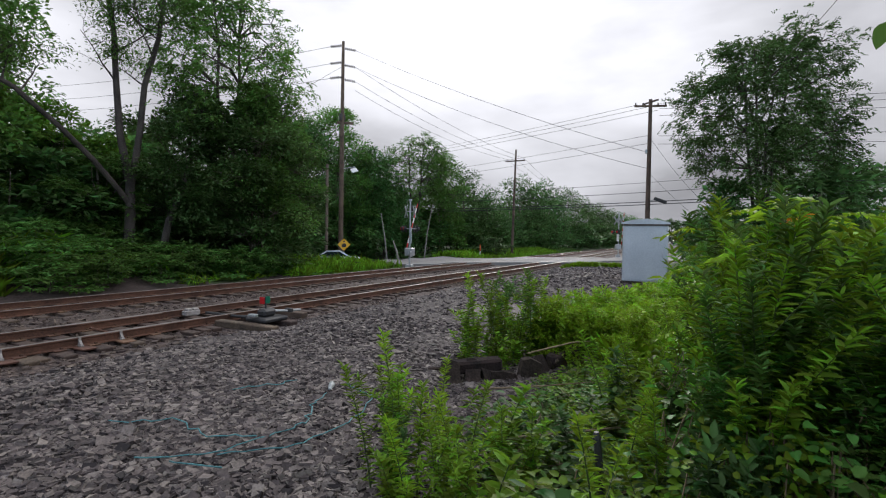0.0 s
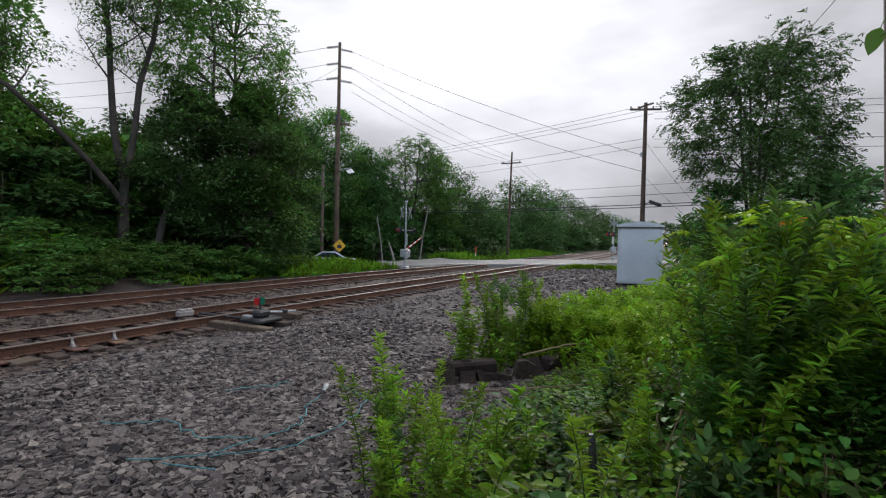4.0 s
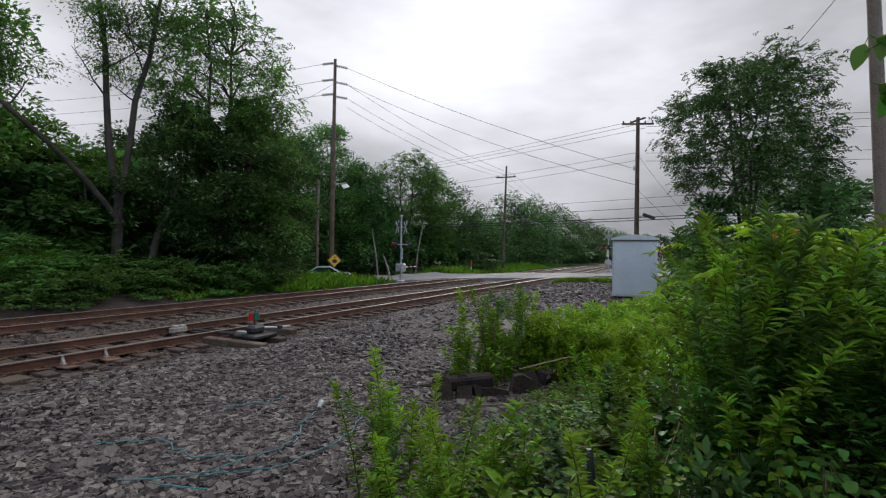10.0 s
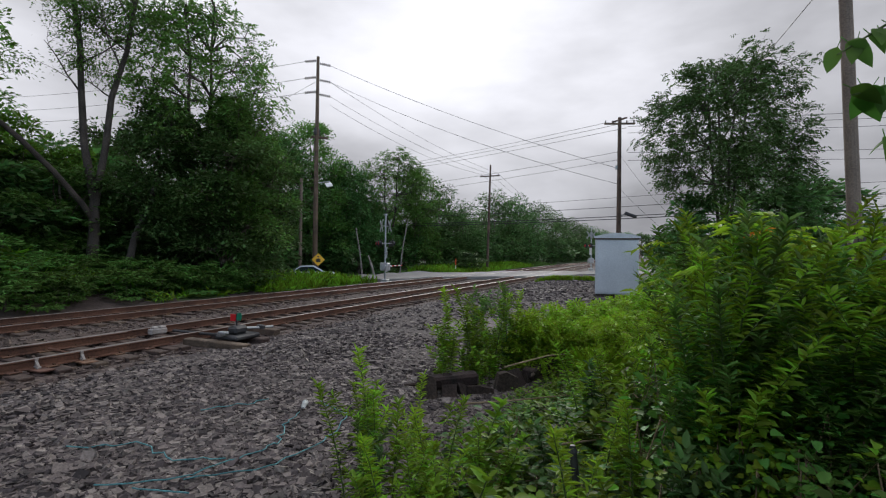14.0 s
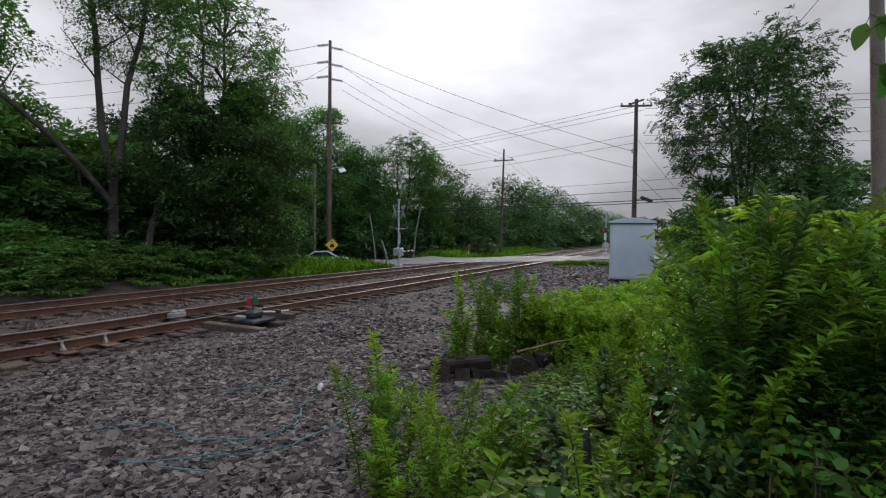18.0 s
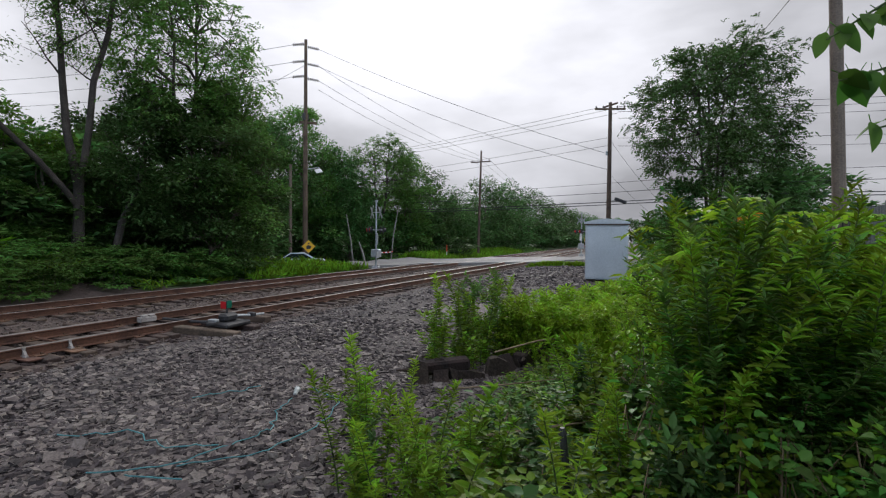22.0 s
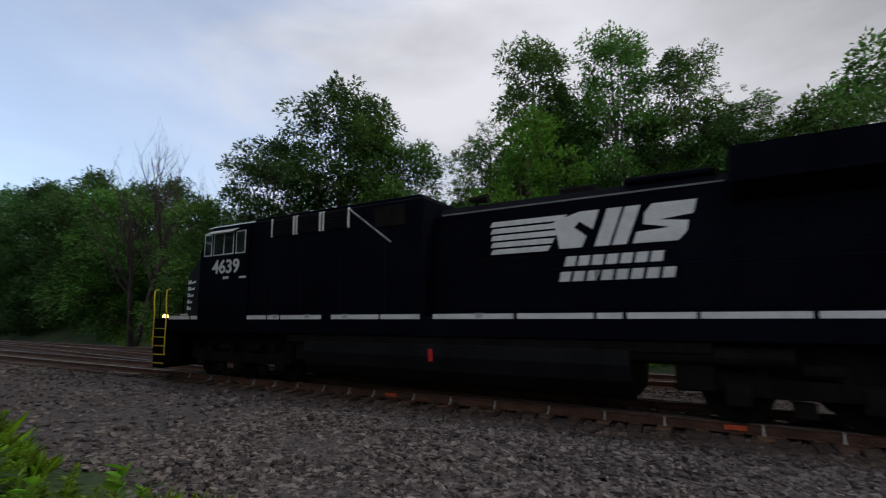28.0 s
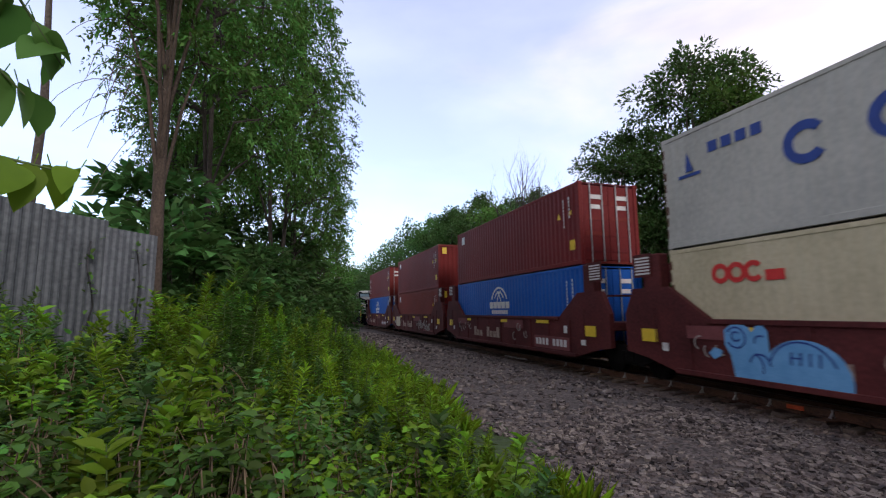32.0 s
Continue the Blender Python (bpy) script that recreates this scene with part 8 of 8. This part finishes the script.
    # yellow-green grass along the road's edge
    for k in range(34):
        u = r.random()
        plant_weed("grass", 0, -7.6 + 4.2 * u + r.uniform(-0.3, 0.3), 33.2 + 1.6 * u + r.uniform(-0.5, 0.5), r.uniform(0.5, 0.8), r.uniform(0, 360))
    # clump on the old timbers
    for k in range(26):
        u = r.random()
        u *= 0.6
        x, y = -2.8 + 1.3 * u + r.uniform(-0.28, 0.28), 5.95 + 2.2 * u + r.uniform(-0.3, 0.45)
        plant_weed("goldenrod" if k % 3 else "mugwort", r.randrange(3), x, y, r.uniform(0.65, 1.2), r.uniform(0, 360), 1.0, r.uniform(-5, 5))
    for k in range(40):
        u = r.random()
        x, y = -2.0 + 1.7 * u + r.uniform(-0.35, 0.35), 6.9 + 3.4 * u + r.uniform(-0.5, 0.6)
        plant_weed("feathery", 0 if k % 4 else 1, x, y, r.uniform(0.6, 0.95), r.uniform(0, 360))
    for k in range(26):
        u = r.random()
        plant_weed("broadleaf", 0 if k % 2 else 2, -2.55 + 1.5 * u + r.uniform(-0.2, 0.35), 5.75 + 2.6 * u + r.uniform(-0.1, 0.5), r.uniform(0.6, 0.95), r.uniform(0, 360))
    # left of the yard: the weedy bank below the fence
    drop("creeper", 60, 158, 207, 1.9, 6.5, 0.8, 1.35, 1.0, True, 0.7)
    drop("broadleaf", 75, 150, 207, 2.0, 7.5, 0.85, 1.35)
    drop("vine", 110, 164, 208, 1.9, 6.0, 0.8, 1.3, 1.2)
    drop("broadleaf", 50, 160, 208, 2.0, 6.5, 1.0, 1.5)
    drop("mugwort", 34, 152, 205, 2.6, 9.0, 0.6, 0.95)
    drop("goldenrod", 40, 150, 174, 2.6, 10.0, 0.6, 0.95)
    drop("goldenrod", 14, 174, 205, 2.6, 8.0, 0.6, 1.0)
    drop("goldenrod", 85, 152, 182, 4.0, 15.0, 0.75, 1.1)
    drop("mugwort", 70, 164, 196, 7.0, 17.0, 0.9, 1.4)
    drop("tallrod", 50, 168, 190, 5.0, 14.0, 0.75, 1.1)
    drop("feathery", 60, 150, 176, 4.0, 16.0, 0.7, 1.2)
    drop("grass", 90, 146, 176, 3.4, 18.0, 0.7, 1.1)
    drop("goldenrod", 60, 164, 184, 12, 32, 1.0, 1.5)
    drop("broadleaf", 20, 184, 207, 5.0, 9.5, 0.9, 1.4)


scatter()


def broad_leaf(length):
    """An oval pointed leaf, folded along its rib and drooping to the tip; it points along +y."""
    s = Shape()
    n = 7
    v = []
    for i in range(n + 1):
        u = i / n
        w = 0.30 * length * math.sin(math.pi * min(1.0, u ** 0.75)) * (1 + 0.06 * math.sin(9 * u))
        z = -0.25 * length * u * u
        v += [(-w, 0.18 * length * (1 - u) * 0 + length * u, z + w * 0.25), (0, length * u, z), (w, length * u, z + w * 0.25)]
    f = []
    for i in range(n):
        k = 3 * i
        f += [(k, k + 1, k + 4, k + 3), (k + 1, k + 2, k + 5, k + 4)]
    s.add(v, f)
    s.tube([(0, -0.25 * length, 0.02 * length), (0, 0, 0)], 0.0018, 4)
    return s


def build_near_leaves():
    """Two twigs with large leaves hanging near the eye."""
    rng = np.random.default_rng(5)
    for base, tip, n, size, mat in (((1.15, 2.45, 2.95), (0.62, 2.2, 2.68), 13, 0.13, "leaf_mid"), ((1.2, 2.5, 2.6), (0.66, 2.2, 2.52), 12, 0.13, "leaf_vine"), ((1.2, 2.4, 2.35), (0.74, 2.15, 2.32), 10, 0.13, "leaf_mid"),
                                    ((1.0, -1.45, 3.1), (0.74, -1.76, 2.72), 12, 0.16, "leaf_mid"), ((1.05, -1.5, 2.75), (0.80, -1.72, 2.58), 9, 0.16, "leaf_mid"), ((1.05, -1.55, 2.3), (0.67, -1.78, 2.36), 10, 0.15, "leaf_ground")):
        t = thing("leafy_twig", pose(0, 0, 0), "twig with large thin green leaves", "branch", "leafy twigs")
        a, b = Vector(base), Vector(tip)
        part("twig", Shape().tube([a, a.lerp(b, 0.5) + Vector((0, 0, 0.05)), b], [0.008, 0.006, 0.003], 6), M["stem"], t)
        for k in range(n):
            p = a.lerp(b, 0.2 + 0.8 * k / (n - 1)) + Vector((0, 0, 0.03))
            yaw, sag = rng.uniform(0, 360), rng.uniform(15, 75)
            part("leaf", broad_leaf(size * rng.uniform(0.7, 1.25)), M[mat], t, "", Matrix.Translation(p) @ pose(0, 0, 0, 0, 0, yaw) @ pose(0, 0, 0, -sag, rng.uniform(-25, 25), 0), True)
    # unseen small tree at the bank's edge, added for shade; twigs hang from it
    plant_tree("bush", 3.9, 1.9, 6.2, 5.0, 60)
    # pale broken stems standing at the edge of the wood beyond the road
    for x, y, dx, dz, rad in ((-24.6, 38.2, -0.9, 2.3, 0.13), (-27.6, 40.5, -1.0, 5.2, 0.09), (-24.4, 42.5, 0.9, 6.0, 0.08)):
        b = thing("broken_stem", pose(x, y, ground_z(x, y)), "pale bare broken stem leaning at the wood's edge", "tree trunk", "broken stems")
        part("trunk", Shape().tube([(0, 0, -0.3), (dx * 0.4, 0, dz * 0.5), (dx, 0.1, dz)], [rad, rad * 0.8, rad * 0.5], 7), M["pale_bark"], b)
    # bare hanging twigs beside the tree at the fence's end
    v = thing("bare_vine", pose(0, 0, 0), "tangle of thin bare hanging vine twigs", "vine")
    for k in range(13):
        x0, z0 = 2.45 + 0.05 * k, 6.2 + rng.uniform(-0.9, 1.3)
        dx, drop_z = rng.uniform(0.5, 1.5), rng.uniform(0.4, 1.9)
        pts = [(x0 + dx * u + 0.07 * math.sin(5 * u + k), -9.85 + 0.25 * math.sin(3 * u + 2 * k), z0 + 0.5 * math.sin(2.2 * u) - drop_z * u * u) for u in np.linspace(0, 1, 8)]
        part("twig", Shape().tube(pts, [0.011 - 0.001 * j for j in range(8)], 5), M["bark"], v)
    # slim trunk standing before the fence, vines on the sheet
    t = thing("slim_tree", pose(4.9, -10.95, ground_z(4.9, -10.95)), "slim bare grey-trunked tree rising behind the fence", "tree")
    part("trunk", Shape().tube([(0, 0, -0.2), (0.02, 0.05, 2.0), (-0.05, 0.0, 5.0), (0.05, 0.1, 8)], [0.09, 0.085, 0.075, 0.05], 9), M["bark"], t)
    for k, (y, x) in enumerate(((-8.4, 3.05), (-7.2, 3.75), (-9.1, 2.6))):
        v = thing("vine", pose(0, 0, 0), "dark vine climbing the corrugated fence", "vine", "vines")
        pts = [(x - 0.12 + 0.05 * math.sin(j), y + 0.12 * math.sin(j * 1.3 + k), ground_z(x, y) + 0.25 * j) for j in range(9)]
        part("vine_stem", Shape().tube(pts, 0.012, 5), M["dark"], v)
        c = np.array(pts)[rng.integers(0, 9, 40)] + rng.normal(0, 0.08, (40, 3))
        part("foliage", leaf_set("foliage", rng, c, unit(rng.normal(0, 1, (40, 3))), 0.09, 0.7, M["leaf_mid"]), [], v)
    o = thing("orange_leaf_spray", pose(0.55, 3.55, 2.05, 0, 0, 30), "spray of feathered leaves turning orange", "branch")
    c = np.array([(0.026 * k, 0, 0.01 * k) for k in range(6) for s in (0, 1)], float)
    d = np.array([(0.3, 1 if s else -1, -0.15) for k in range(6) for s in (0, 1)], float)
    part("leaflet", leaf_set("leaflet", rng, c, unit(d), 0.075, 0.34, M["leaf_orange"]), [], o)


build_near_leaves()


def build_bank_growth():
    """Rough grass and ferny growth on the far bank and along the far ballast edge."""
    rng = np.random.default_rng(41)
    n = 42000
    y = np.concatenate([rng.uniform(-45, 30, n // 2), rng.uniform(-12, 24, n // 4), rng.uniform(24, 110, n - n // 2 - n // 4)])
    d = -8.6 - 9.5 * rng.random(n) ** 0.9
    x = d + np.array([track_x(b) for b in y])
    keep = np.array([abs(road_across(a, b)) > ROAD_HALF + 0.3 and (c < -9.4 or noise.noise((a * 0.35, b * 0.35, 2)) > 0.05) and not (c > -10.4 and 3 < b < 13 and noise.noise((a * 0.3, b * 0.2, 8)) < 0.25) for a, b, c in zip(x, y, d)])
    x, y = x[keep], y[keep]
    m = len(x)
    z = np.array([ground_z(a, b) for a, b in zip(x, y)])
    lumps = np.array([max(0.0, noise.noise((a * 0.45, b * 0.45, 4))) for a, b in zip(x, y)])
    c = np.stack([x, y, z + rng.uniform(0, 1, m) * lumps * 0.9], 1)
    dirn = np.stack([rng.normal(0, 0.6, m), rng.normal(0, 0.6, m), rng.uniform(0.2, 1.1, m)], 1)
    half = m * 11 // 20
    tagged(new("bank_grass", leaf_set("bank_grass", rng, c[:half], dirn[:half], 0.42, 0.13, M["leaf_ground"])), "rough green grass on the far bank", "grass", kind="stuff")
    tagged(new("bank_ferns", leaf_set("bank_ferns", rng, c[half:], dirn[half:] * np.array([1.3, 1.3, 0.5]), 0.4, 0.32, M["leaf_mid"])), "low ferny growth covering the far bank", "undergrowth", kind="stuff")


    # fine bright grass on the open slope of the bank
    n = 30000
    y = rng.uniform(-32, 7, n)
    d = -9.4 - 5.0 * rng.random(n)
    x = d + np.array([track_x(b) for b in y])
    c = np.stack([x, y, np.array([ground_z(a, b) for a, b in zip(x, y)]) - 0.03], 1)
    dirn = np.stack([rng.normal(0, 0.3, n), rng.normal(0, 0.3, n), rng.uniform(0.6, 1.2, n)], 1)
    tagged(new("slope_grass", leaf_set("slope_grass", rng, c, dirn, 0.72, 0.075, M["leaf_ground"])), "fine bright green grass on the open bank", "grass", kind="stuff")
    # tall verge grass before the road
    n = 14000
    y = np.concatenate([rng.uniform(19, 46, n // 2), rng.uniform(44, 85, n - n // 2)])
    d = -8.9 - 4.2 * rng.random(n)
    x = d + np.array([track_x(b) for b in y])
    keep = np.array([abs(road_across(a, b)) > ROAD_HALF + 0.2 for a, b in zip(x, y)])
    x, y = x[keep], y[keep]
    c = np.stack([x, y, np.array([ground_z(a, b) for a, b in zip(x, y)]) - 0.03], 1)
    dirn = np.stack([rng.normal(0, 0.25, len(x)), rng.normal(0, 0.25, len(x)), rng.uniform(0.7, 1.3, len(x))], 1)
    tagged(new("verge_grass", leaf_set("verge_grass", rng, c, dirn, 0.55, 0.09, M["leaf_ground"])), "tall green grass on the verge beside the road", "grass", kind="stuff")


build_bank_growth()


def motions():
    """The train runs the line at a steady speed; each thing follows the track at its own place."""
    for ob, at, mid, lift, turned in TRAIN:
        rows = []
        for k in range(65):
            t = k * 0.5
            y = at + mid - SPEED * (t - 27.5) if not turned else at + mid - SPEED * (t - 27.5)
            way = math.degrees(math.atan2(track_x(y - 3) - track_x(y + 3), 6.0))
            m = Matrix.Translation((track_x(y), y, lift)) @ pose(0, 0, 0, 0, 0, way + (180 if turned else 0)) @ Matrix.Translation((0, -abs(mid), 0))
            rows.append((t, m))
        walk(ob, rows)
    # the gate arms come down and stay down
    for gate in (near_gate, far_gate):
        walk(gate, [(t, pose(0.32, 0, 1.25, -a, 0, 0)) for t, a in ((0, 59), (1, 45), (2, 32.5), (3, 23.5), (4, 16.5), (5.5, 9), (6, 7), (7, 4), (8.5, 0.5), (10, 0), (32, 0))])


motions()
